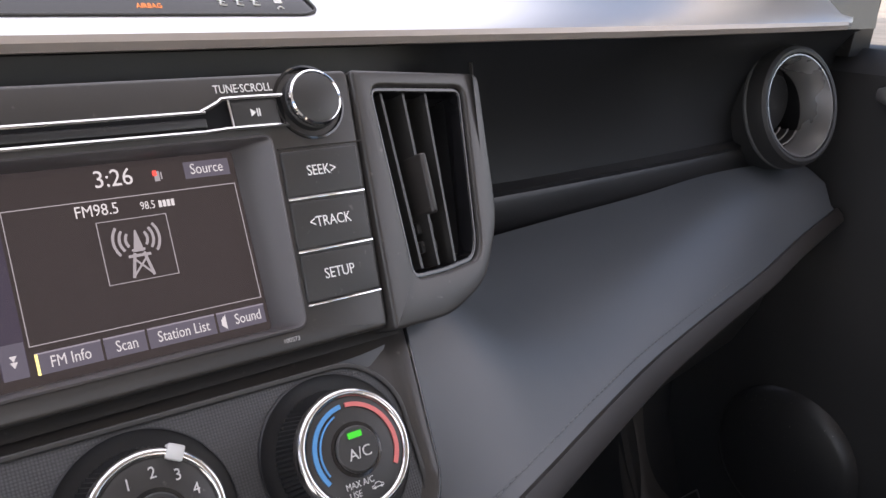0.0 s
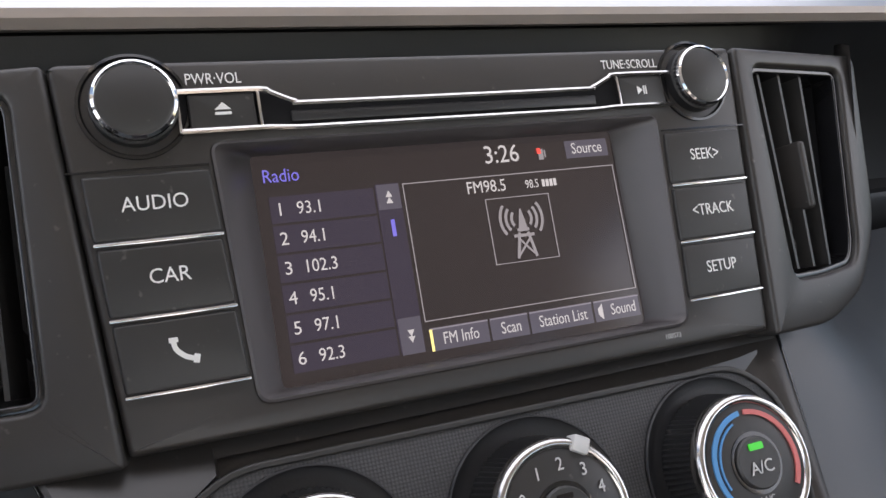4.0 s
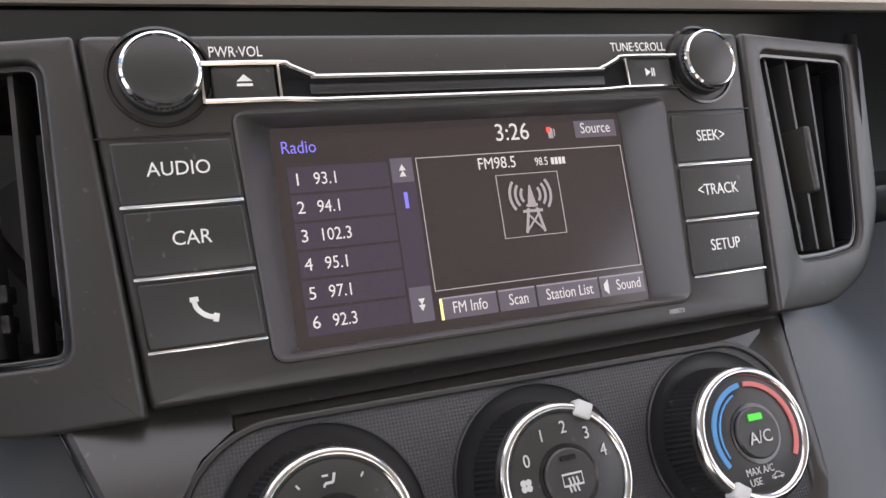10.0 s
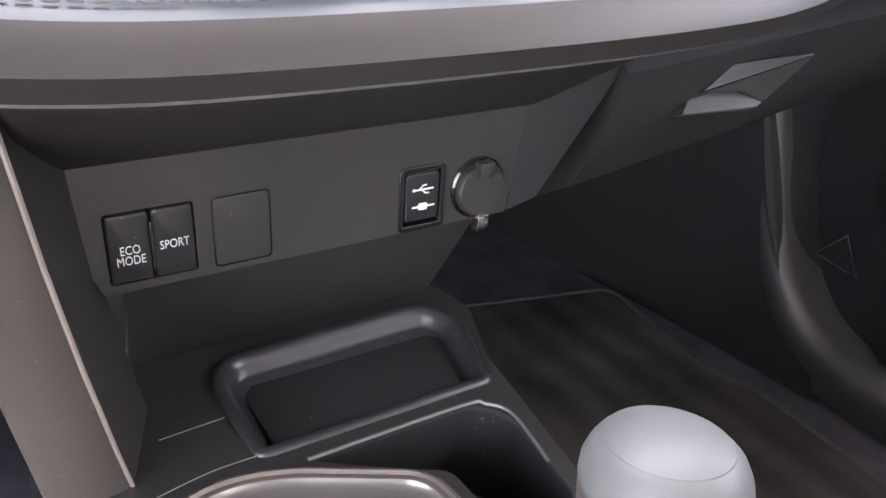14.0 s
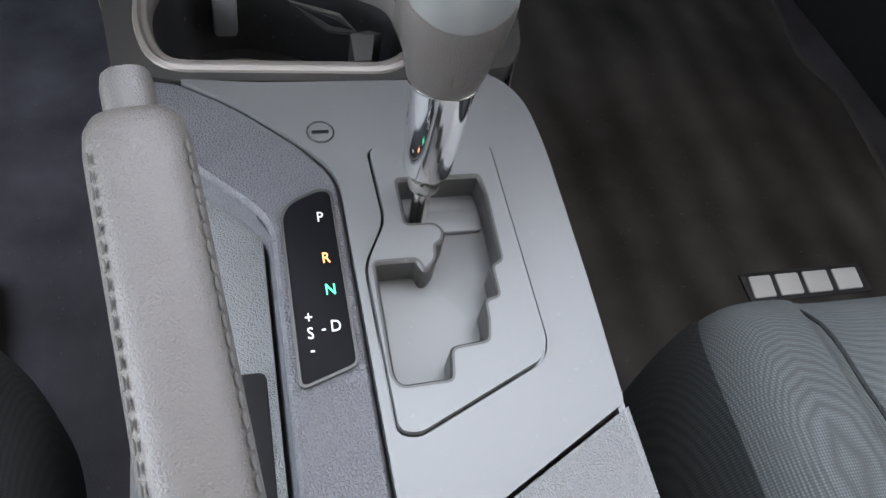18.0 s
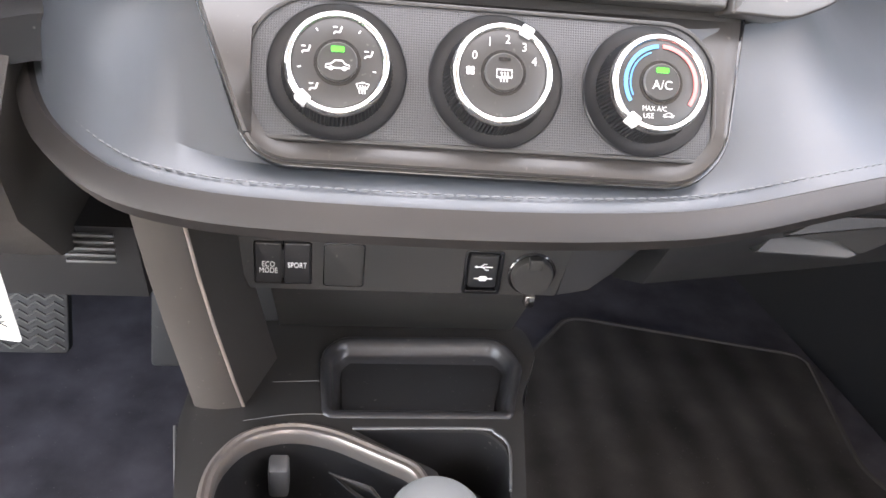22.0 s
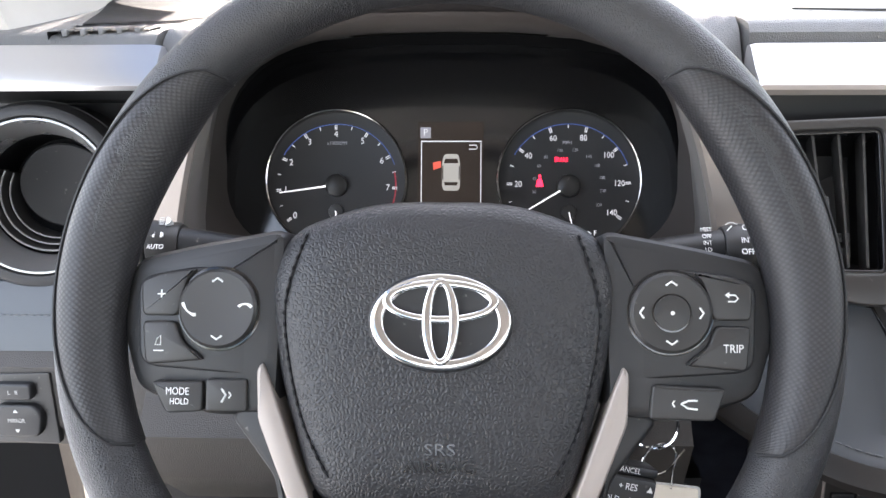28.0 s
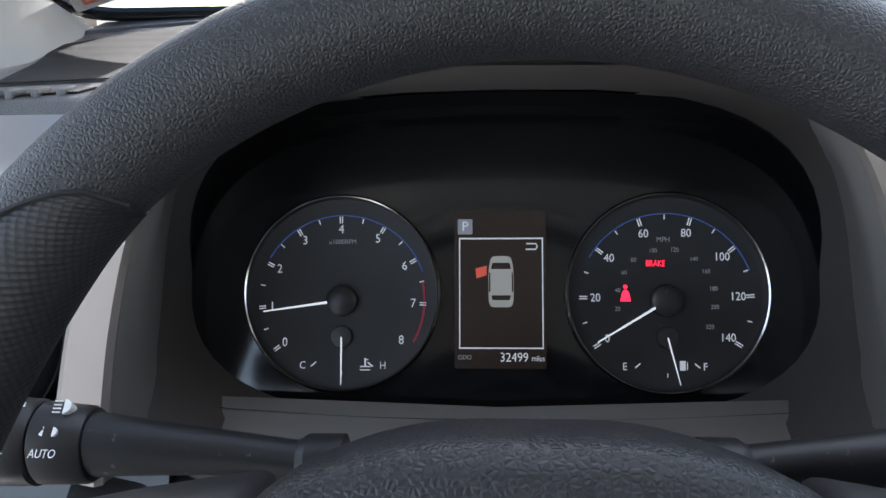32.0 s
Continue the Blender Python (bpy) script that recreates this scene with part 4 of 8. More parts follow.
lo, hi = slot_line(0.0862, 0.0868), slot_line(0.0945, 0.0998)
part("slot_hollow", merge(plate([(p[0], p[2]) for p in lo] + [(p[0], p[2]) for p in hi[::-1]], -0.0004, 0.001, 0)), M_VENT, radio, "gloss black disc slot")
part("slot_mouth", merge(box(-0.060, 0.060, -0.0014, 0.002, 0.0885, 0.0925, 0.0008)), M_BLACK, radio)
for line in (lo, hi):
    part("chrome_line", tube(smooth_path(line, 3), 0.0009, 6), M_DIMCHROME, radio, "chrome line along the disc slot")
for s in (-1, 1):
    k = part("key", plate(rrect(min(s * 0.0925, s * 0.0715), max(s * 0.0925, s * 0.0715), 0.0874, 0.0990, 0.001), -0.0020, 0.002, 0.0006), M_BUTTON, radio)
    part("chrome_line", box(s * 0.0703 - 0.0005, s * 0.0703 + 0.0005, -0.0028, 0.001, 0.0868, 0.0998, 0.0002), M_DIMCHROME, radio)
    if s < 0:
        part("eject_mark", merge(plate([(-0.0846, 0.0936), (-0.0794, 0.0936), (-0.0820, 0.0960)], -0.0023, -0.0019, 0), box(-0.0846, -0.0794, -0.0023, -0.0019, 0.0919, 0.0928, 0)), M_WHITE, k)
        part("chrome_line", box(-0.0962, -0.0952, -0.0024, 0.001, 0.0865, 0.1000, 0.0002), M_DIMCHROME, radio)
    else:
        part("play_mark", merge(plate([(0.0795, 0.0915), (0.0818, 0.0932), (0.0795, 0.0949)], -0.0023, -0.0019, 0), box(0.0823, 0.0828, -0.0023, -0.0019, 0.0915, 0.0949, 0), box(0.0833, 0.0838, -0.0023, -0.0019, 0.0915, 0.0949, 0)), M_WHITE, k)

# ---- air vents beside the radio ----
def middle_vent(side):
    m = MF @ pose(side * 0.1325, 0, 0, 0, 0, side * 10.5)
    v = thing("air_vent", m, "tall black air vent with upright vanes beside the radio", "air vent", "middle air vents")
    def X(pts):
        q = [(side * a, b) for a, b in pts]
        return q if side > 0 else q[::-1]
    outer = rpoly(X([(-0.0088, -0.0120), (0.030, -0.0120), (0.0590, 0.0000), (0.0790, 0.0300), (0.0920, 0.1105), (0.0008, 0.1105)]), [0.002, 0.010, 0.010, 0.012, 0.006, 0.002] if side > 0 else [0.002, 0.006, 0.012, 0.010, 0.010, 0.002], 4)
    inner = rpoly(X([(0.0105, 0.0085), (0.034, 0.0088), (0.0560, 0.0115), (0.0615, 0.0200), (0.0775, 0.1030), (0.0110, 0.1030)]), [0.006] * 6, 4)
    part("frame", ring_plate(outer, inner, -0.0015, 0.026, 0.0018), M_FASCIA, v)
    part("inner_lip", ring_plate(inset(inner, -0.0004), inset(inner, 0.0026), 0.0010, 0.012, 0.0008), M_GLOSS, v)
    part("duct", loft([[(p[0], d, p[1]) for p in q] for d, q in ((0.012, inset(inner, 0.0022)), (0.050, inset(inner, 0.010)))], cap="end"), M_RECESS, v, "deep black duct")
    for x0, x1 in ((0.0215, 0.0215), (0.0365, 0.0330), (0.0525, 0.0450)):
        part("vane", loft([[(side * (x1 + a), d, 0.0130) for a, d in ((-0.0008, 0.004), (0.0008, 0.004), (0.0012, 0.022), (-0.0012, 0.022))], [(side * (x0 + a), d, 0.1010) for a, d in ((-0.0008, 0.004), (0.0008, 0.004), (0.0012, 0.022), (-0.0012, 0.022))]]), M_BUTTON, v)
    sx0, sz0 = (0.0350, 0.0385) if side > 0 else (0.0455, 0.0290)
    part("slider", plate(rpoly([(side * sx0 - 0.0021, sz0), (side * sx0 + 0.0021, sz0), (side * (sx0 + 0.001) + 0.0022, sz0 + 0.0305), (side * (sx0 + 0.001) - 0.0022, sz0 + 0.0305)], 0.0018), -0.0010, 0.012, 0.0016), M_FASCIA, v, "narrow upright slider tab")
    for z in (0.0300, 0.0205):
        part("link_arm", box(min(side * 0.030, side * 0.042), max(side * 0.030, side * 0.042), 0.010, 0.020, z, z + 0.006, 0.001), M_BLACK, v)
    return v


middle_vent(-1)
middle_vent(1)
wing = part("vent_wing", loft([[(0.216, 0.362, 0.792), (0.238, 0.388, 0.7895), (0.240, 0.392, 0.7895), (0.222, 0.372, 0.792)], [(0.205, 0.330, 0.716), (0.224, 0.356, 0.716), (0.226, 0.360, 0.716), (0.212, 0.345, 0.716)], [(0.190, 0.315, 0.690), (0.202, 0.335, 0.690), (0.204, 0.338, 0.690), (0.196, 0.325, 0.690)]]), M_FASCIA, dash, "thin wing of the vent surround")

# ---- heater panel with three knobs ----
MH = pose(0.0015, 0.2545, 0.6135, -35, 0, 0)
heater = thing("heater_panel", MH, "dark heater control panel with three chrome-ringed knobs", "heater controls")
edge_h = rpoly([(-0.104, -0.0045), (0.102, -0.0075), (0.120, 0.008), (0.1385, 0.092), (-0.1490, 0.090), (-0.117, 0.004)], [0.014, 0.014, 0.012, 0.004, 0.004, 0.012], 5)
if area2(edge_h) < 0:
    edge_h = edge_h[::-1]


def lean_top(geo):
    """Lets the panel's top edge run back under the radio."""
    return [(p[0], (max(p[1], -0.0012) if p[2] > 0.076 and p[0] > -0.0960 else p[1]) + max(0.0, p[2] - 0.060) * 0.5, p[2]) for p in geo[0]], geo[1]


part("gap", lean_top(plate(inset(edge_h, -0.0026), -0.0015, 0.006, 0.0012)), M_GLOSS, heater, "dark groove round the panel")
part("panel", lean_top(loft([[(p[0], 0.004, p[1]) for p in edge_h], [(p[0], -0.0035, p[1]) for p in edge_h], [(p[0], -0.0050, p[1]) for p in inset(edge_h, 0.0014)], [(p[0], -0.0045, p[1]) for p in inset(edge_h, 0.006)], [(p[0], -0.0015, p[1]) for p in inset(edge_h, 0.0095)]])), M_FASCIA, heater)
M_KNIT = material("fine_knit_texture", (0.045, 0.045, 0.047), 0.5, grain=1.0, size=800, kind="dots", vary=0.05)
field = rpoly([(-0.110, 0.008), (0.109, 0.006), (0.114, 0.016), (0.114, 0.058), (0.098, 0.0735), (-0.098, 0.0745), (-0.117, 0.058), (-0.117, 0.016)], [0.004, 0.004, 0.01, 0.012, 0.02, 0.02, 0.012, 0.01], 5)
part("side_wing", lean_top(loft([[(-0.117 - 0.381 * (z - 0.004) - 0.0012, 0.004, z), (-0.117 - 0.381 * (z - 0.004), -0.0085, z), (-0.117 - 0.381 * (z - 0.004) + 0.0018, -0.0098, z), (xr, -0.0052, z), (xr + 0.002, 0.004, z)] for z, xr in ((0.008, -0.1150), (0.022, -0.1160), (0.040, -0.1170), (0.058, -0.1165), (0.068, -0.1100), (0.0755, -0.0990))] + [[(-0.117 - 0.381 * (z - 0.004) - 0.0012, 0.004, z), (-0.117 - 0.381 * (z - 0.004), -0.0085, z), (-0.117 - 0.381 * (z - 0.004) + 0.0018, -0.0098, z), (-0.0985, -0.0040, z), (-0.0965, 0.004, z)] for z in (0.082, 0.092)])), M_FASCIA, heater, "charcoal wing of the panel beside the knobs")
part("textured_field", plate(field, -0.0026, 0.002, 0.0004), M_KNIT, heater, "finely textured grey field")
part("field_border", ring_plate(inset(field, -0.0022), inset(field, 0.0002), -0.0036, 0.0, 0.0008), M_BUTTON, heater)
M_GREENLED = material("green_lamp", (0.0, 0.1, 0.0), 0.3, vary=0.0, emit=(0.04, 1.0, 0.06), power=0.28)
M_RED = material("red_print", (0.62, 0.16, 0.15), 0.5, vary=0.02)
M_BLUE = material("blue_print", (0.07, 0.27, 0.55), 0.5, vary=0.02)
KZ = 0.0385


def seat_mark(cx, cz, s):
    """A small sitting-figure pictogram reduced to bars."""
    return merge(stroke_h((cx - 0.6 * s, cz - 0.5 * s), (cx + 0.3 * s, cz - 0.5 * s), 0.16 * s), stroke_h((cx + 0.3 * s, cz - 0.5 * s), (cx + 0.6 * s, cz + 0.5 * s), 0.16 * s), stroke_h((cx - 0.6 * s, cz - 0.5 * s), (cx - 0.8 * s, cz - 0.9 * s), 0.14 * s), stroke_h((cx - 0.9 * s, cz + 0.35 * s), (cx - 0.15 * s, cz + 0.35 * s), 0.13 * s))


def stroke_h(p, q, w, d=-0.0258):
    return tube([(p[0], d, p[1]), (q[0], d, q[1])], w, 4, flat=0.15)


def heater_knob(cx, pointer):
    part("knob_collar", lathe([(0.0336, 0.0), (0.0336, -0.0076), (0.0330, -0.0082), (0.0322, -0.0076), (0.0290, -0.0071), (0.0262, -0.0071)], 64, cx, KZ), M_RECESS, heater, "matt black well round the knob")
    k = part("knob", lathe([(0.0275, 0.0), (0.0272, -0.006), (0.0262, -0.007)], 64, cx, KZ), M_BLACK, heater, "large knob with a ribbed skirt")
    part("ribbed_skirt", knurl_ring(0.0276, 0.0246, -0.002, -0.0215, 84, cx, KZ), M_BLACK, k)
    part("chrome_ring", lathe([(0.0225 + 0.0023 * math.cos(radians(a)), -0.0222 - 0.0038 * math.sin(radians(a))) for a in range(-20, 201, 20)], 80, cx, KZ, cap=False), M_DIMCHROME, k, "polished chrome ring")
    part("dial_face", lathe([(0.0208, -0.0225), (0.0207, -0.0246), (0.0200, -0.0250), (0.0098, -0.0252), (0.0, -0.0252)], 56, cx, KZ), M_BUTTON, k)
    part("button_gap", lathe([(0.0108, -0.0250), (0.0108, -0.0255), (0.0091, -0.0256)], 40, cx, KZ), M_GLOSS, k)
    part("push_button", lathe([(0.0092, -0.0240), (0.0092, -0.0264), (0.0086, -0.0270), (0.0, -0.0270)], 40, cx, KZ), M_BUTTON, k)
    a = radians(pointer)
    part("pointer", box(-0.0028, 0.0028, -0.0268, -0.0205, -0.0030, 0.0030, 0.0007), M_PRINT, k, "pale pointer block", pose(cx + 0.0228 * math.cos(a), 0, KZ + 0.0228 * math.sin(a)) @ pose(0, 0, 0, 0, -pointer, 0))
    return k


for piece in heater.children:
    if piece.name.split(".")[0] in ("gap", "panel", "side_wing", "textured_field", "field_border"):
        piece.location = (-0.0015, -0.0040, -0.0010)
D = -0.0274
k1 = heater_knob(-0.0775, 228)
k2 = heater_knob(0.0, 62)
k3 = heater_knob(0.0775, 234)
for k, cx in ((k1, -0.0775), (k3, 0.0775)):
    part("indicator_lamp", plate(rrect(cx - 0.0030, cx + 0.0030, KZ + 0.0044, KZ + 0.0068, 0.0004), D - 0.0002, D + 0.001, 0), M_GREENLED, k, "lit green lamp")
part("indicator_lamp", plate(rrect(-0.0028, 0.0028, KZ + 0.0052, KZ + 0.0068, 0.0004), D - 0.0001, D + 0.001, 0), M_GLOSS, k2, "unlit lamp")
lettering("A/C", 0.0062, (0.0775, D - 0.0001, KZ - 0.0018), M_PRINT, k3)
lettering("MAX A/C", 0.0036, (0.0745, -0.0256, KZ - 0.0128), M_PRINT, k3, 0.85)
lettering("USE", 0.0036, (0.0715, -0.0256, KZ - 0.0164), M_PRINT, k3, 0.9)
for word, ang in (("0", 152), ("1", 116), ("2", 84), ("3", 52), ("4", 22)):
    a = radians(ang)
    lettering(word, 0.0058, (0.0158 * math.cos(a), -0.0256, KZ + 0.0158 * math.sin(a)), M_PRINT, k2, 0.9)
part("fan_mark", merge(*[lathe([(0.0011, -0.0256), (0.0, -0.0257)], 10, -0.0158 + 0.0013 * math.cos(radians(b)), KZ + 0.0002 + 0.0013 * math.sin(radians(b))) for b in (45, 135, 225, 315)]), M_PRINT, k2)
part("cold_arc", arc_band(0.0775, KZ, 0.0168, 0.0186, 95, 212, -0.0257, -0.0249), M_BLUE, k3, "blue cold scale")
part("cold_arc", arc_band(0.0775, KZ, 0.0150, 0.0157, 110, 205, -0.0257, -0.0249), M_BLUE, k3)
part("warm_arc", arc_band(0.0775, KZ, 0.0168, 0.0186, -35, 88, -0.0257, -0.0249), M_RED, k3, "red warm scale")
for ang in (90, 158, 18, 228):
    a = radians(ang)
    part("seat_mark", seat_mark(-0.0775 + 0.0152 * math.cos(a), KZ + 0.0152 * math.sin(a), 0.0026), M_PRINT, k1)
for ang in (124, 56, 190, -12):
    a = radians(ang)
    part("tick", stroke_h((-0.0775 + 0.0166 * math.cos(a), KZ + 0.0166 * math.sin(a)), (-0.0775 + 0.0182 * math.cos(a), KZ + 0.0182 * math.sin(a)), 0.0003), M_PRINT, k1)


def demist_mark(cx, cz, s, d, parent, framed):
    top = [(cx - s, cz + 0.5 * s), (cx, cz + 0.75 * s), (cx + s, cz + 0.5 * s)]
    g = [tube([(p[0], d, p[1]) for p in top + [(cx + 0.65 * s, cz - 0.2 * s), (cx - 0.65 * s, cz - 0.2 * s)]], 0.10 * s, 4, closed=True, flat=0.2)] if not framed else [tube([(cx + a * s, d, cz + b * s) for a, b in ((-1, 0.6), (1, 0.6), (1, -0.4), (-1, -0.4))], 0.10 * s, 4, closed=True, flat=0.2)]
    for e in (-0.4, 0.0, 0.4):
        g.append(tube([(cx + e * s, d, cz + 0.3 * s), (cx + (e + 0.1) * s, d, cz - 0.2 * s), (cx + (e - 0.1) * s, d, cz - 0.5 * s), (cx + e * s, d, cz - 1.0 * s)], 0.10 * s, 4, flat=0.2))
    return part("demist_mark", merge(*g), M_PRINT, parent)


demist_mark(-0.0775 + 0.0118, KZ - 0.0110, 0.0030, -0.0256, k1, False)
demist_mark(0.0, KZ - 0.0012, 0.0036, D - 0.0001, k2, True)


def car_mark(cx, cz, s, d, parent):
    pts = [(-1.5, -0.25), (-1.4, 0.15), (-0.8, 0.25), (-0.3, 0.7), (0.6, 0.7), (1.0, 0.25), (1.5, 0.15), (1.5, -0.25)]
    g = [tube([(cx + a * s, d, cz + b * s) for a, b in pts], 0.10 * s, 4, closed=True, flat=0.2)]
    g += [lathe([(0.30 * s, d), (0.0, d - 0.0001)], 10, cx + e * s, cz - 0.3 * s) for e in (-0.8, 0.9)]
    return part("car_mark", merge(*g), M_PRINT, parent)


car_mark(-0.0775, KZ - 0.0022, 0.0036, D - 0.0001, k1)
car_mark(0.0815, KZ - 0.0158, 0.0018, -0.0256, k3)




# ---- switch panel under the heater ----
def inside(poly, x, y):
    hit = False
    for i in range(len(poly)):
        x0, y0, x1, y1 = poly[i - 1][0], poly[i - 1][1], poly[i][0], poly[i][1]
        if (y0 > y) != (y1 > y) and x < (x1 - x0) * (y - y0) / (y1 - y0) + x0:
            hit = not hit
    return hit


def holed(outer, holes, z0, z1, bev=0.0):
    """A slab in the XY plane with holes through it."""
    rings = [list(outer)] + [list(h) for h in holes]
    flat, edges, sides = [], [], []
    for ring in rings:
        k, n = len(flat), len(ring)
        flat += [Vector((p[0], p[1])) for p in ring]
        edges += [(k + i, k + (i + 1) % n) for i in range(n)]
        sides.append((k, n))
    pts, _, tris, _, _, _ = delaunay_2d_cdt(flat, edges, [], 0, 1e-7)
    vs = [(p.x, p.y, z1) for p in pts]
    fs = []
    for t in tris:
        cx, cy = sum(pts[i].x for i in t) / 3, sum(pts[i].y for i in t) / 3
        if inside(rings[0], cx, cy) and not any(inside(h, cx, cy) for h in rings[1:]):
            fs.append(tuple(t))
    for k, n in sides:
        b = len(vs)
        vs += [(flat[k + i].x, flat[k + i].y, z) for z in (z1, z0) for i in range(n)]
        fs += [(b + i, b + (i + 1) % n, b + n + (i + 1) % n, b + n + i) for i in range(n)]
    return vs, fs


def holed_plate(outer, holes, d0, d1):
    v, f = holed(outer, holes, -d1, -d0)
    return [(p[0], -p[2], p[1]) for p in v], f


MP = pose(0.0085, 0.3585, 0.4955) @ Matrix.Diagonal((1.022, 1.0, 1.05, 1.0))
switches = thing("switch_panel", MP, "dark grey panel with drive mode keys and sockets", "switch panel")
eco_r = rrect(-0.1335, -0.0955, -0.0335, -0.0005, 0.002)
usb_r = rrect(0.0075, 0.0335, -0.0365, -0.0030, 0.003)
part("panel", holed_plate(rpoly([(-0.1365, -0.0375), (0.0745, -0.0375), (0.083, 0.0215), (-0.160, 0.024)], 0.002), [eco_r, usb_r], 0.0, 0.012), M_BUTTON, switches)
part("key_well", plate(inset(eco_r, -0.0008), 0.004, 0.012, 0), M_GLOSS, switches)
for x0, x1, words in ((-0.1328, -0.1150, (("ECO", -0.0022), ("MODE", -0.0070))), (-0.1140, -0.0962, (("SPORT", -0.0026),))):
    k = part("key", plate(rrect(x0, x1, -0.0328, -0.0012, 0.0018), -0.0012, 0.006, 0.0012), M_BLACK, switches)
    for w, dz in words:
        lettering(w, 0.0058, ((x0 + x1) / 2, -0.00135, -0.0155 + dz), M_WHITE, k, 0.74)
part("key_bridge", plate(rrect(-0.1152, -0.1138, -0.0280, -0.0060, 0.0006), -0.0020, 0.002, 0.0004), M_BLACK, switches)
part("blank_gap", plate(rrect(-0.0880, -0.0605, -0.0345, -0.0005, 0.003), -0.0003, 0.002, 0.0002), M_GLOSS, switches)
part("blank_cover", plate(rrect(-0.0872, -0.0613, -0.0337, -0.0013, 0.0025), -0.0008, 0.002, 0.0006), M_BUTTON, switches, "blank switch cover")
usb = part("usb_socket", ring_plate(inset(usb_r, -0.0006), inset(usb_r, 0.0024), -0.0010, 0.006, 0.0006), M_GLOSS, switches)
part("flap", plate(rrect(0.0105, 0.0305, -0.0320, -0.0065, 0.003), -0.0006, 0.006, 0.001), M_BLACK, usb, "socket flap with printed marks")
part("hinge", box(0.0115, 0.0295, -0.0008, 0.004, -0.0058, -0.0042, 0.0004), M_BUTTON, usb)
part("usb_mark", merge(tube([(0.0150, -0.0010, -0.0150), (0.0265, -0.0010, -0.0150)], 0.0005, 4), tube([(0.0180, -0.0010, -0.0150), (0.0205, -0.0010, -0.0128), (0.0225, -0.0010, -0.0128)], 0.0004, 4), tube([(0.0195, -0.0010, -0.0150), (0.0220, -0.0010, -0.0172), (0.0240, -0.0010, -0.0172)], 0.0004, 4), lathe([(0.0010, -0.0008), (0.0, -0.0010)], 10, 0.0152, -0.0150)), M_WHITE, usb)
part("plug_mark", merge(plate(rrect(0.0180, 0.0235, -0.0262, -0.0225, 0.0012), -0.0010, 0, 0), tube([(0.0145, -0.0009, -0.0243), (0.0275, -0.0009, -0.0243)], 0.0005, 4)), M_WHITE, usb)
sock = part("power_socket", lathe([(0.0168, 0.002), (0.0168, -0.0012), (0.0158, -0.0022), (0.0150, -0.0015)], 48, 0.0545, -0.0195), M_GLOSS, switches)
part("cap", lathe([(0.0148, 0.001), (0.0146, -0.0045), (0.0134, -0.0062), (0.0, -0.0070)], 48, 0.0545, -0.0195), M_BUTTON, sock, "round black socket cap")
part("cap_lip", box(0.0500, 0.0590, -0.0095, -0.003, -0.0115, -0.0035, 0.0008), M_BUTTON, sock)
part("cap_catch", box(0.0510, 0.0580, -0.0090, -0.002, -0.0420, -0.0330, 0.0008), M_DIMCHROME, sock, "small catch below the cap")
part("cap_ticks", merge(*[box(-0.0003, 0.0003, -0.0052, -0.0042, 0.0125, 0.0155, 0) if False else moved(box(-0.0003, 0.0003, -0.0058, -0.0045, 0.0108, 0.0134, 0), pose(0.0545, 0, -0.0195, 0, a, 0)) for a in list(range(-110, -20, 9)) + list(range(30, 130, 9))]), M_PRINT, sock)
part("lower_panel", loft([[(-0.126, 0.010, -0.0360), (0.066, 0.010, -0.0360), (0.066, 0.016, -0.0360), (-0.126, 0.016, -0.0360)], [(-0.124, 0.026, -0.060), (0.066, 0.026, -0.060), (0.066, 0.032, -0.060), (-0.124, 0.032, -0.060)], [(-0.122, 0.066, -0.118), (0.066, 0.066, -0.118), (0.066, 0.072, -0.118), (-0.122, 0.072, -0.118)], [(-0.122, 0.118, -0.160), (0.066, 0.118, -0.160), (0.066, 0.124, -0.160), (-0.122, 0.124, -0.160)]]), M_BUTTON, switches)
part("side_gusset", loft([[(0.0760, 0.0008, -0.0372), (0.0845, 0.0008, 0.0500), (0.0845, 0.03, 0.0500), (0.0760, 0.03, -0.0372)], [(0.098, 0.003, -0.0340), (0.125, 0.003, 0.0520), (0.125, 0.03, 0.0520), (0.098, 0.03, -0.0340)], [(0.118, 0.014, -0.026), (0.178, 0.012, 0.054), (0.178, 0.05, 0.054), (0.118, 0.05, -0.026)]]), M_DARK, switches, "grained filler beside the glove box")
part("backing", box(-0.15, 0.085, 0.128, 0.136, -0.165, 0.03, 0), M_DARK, switches)

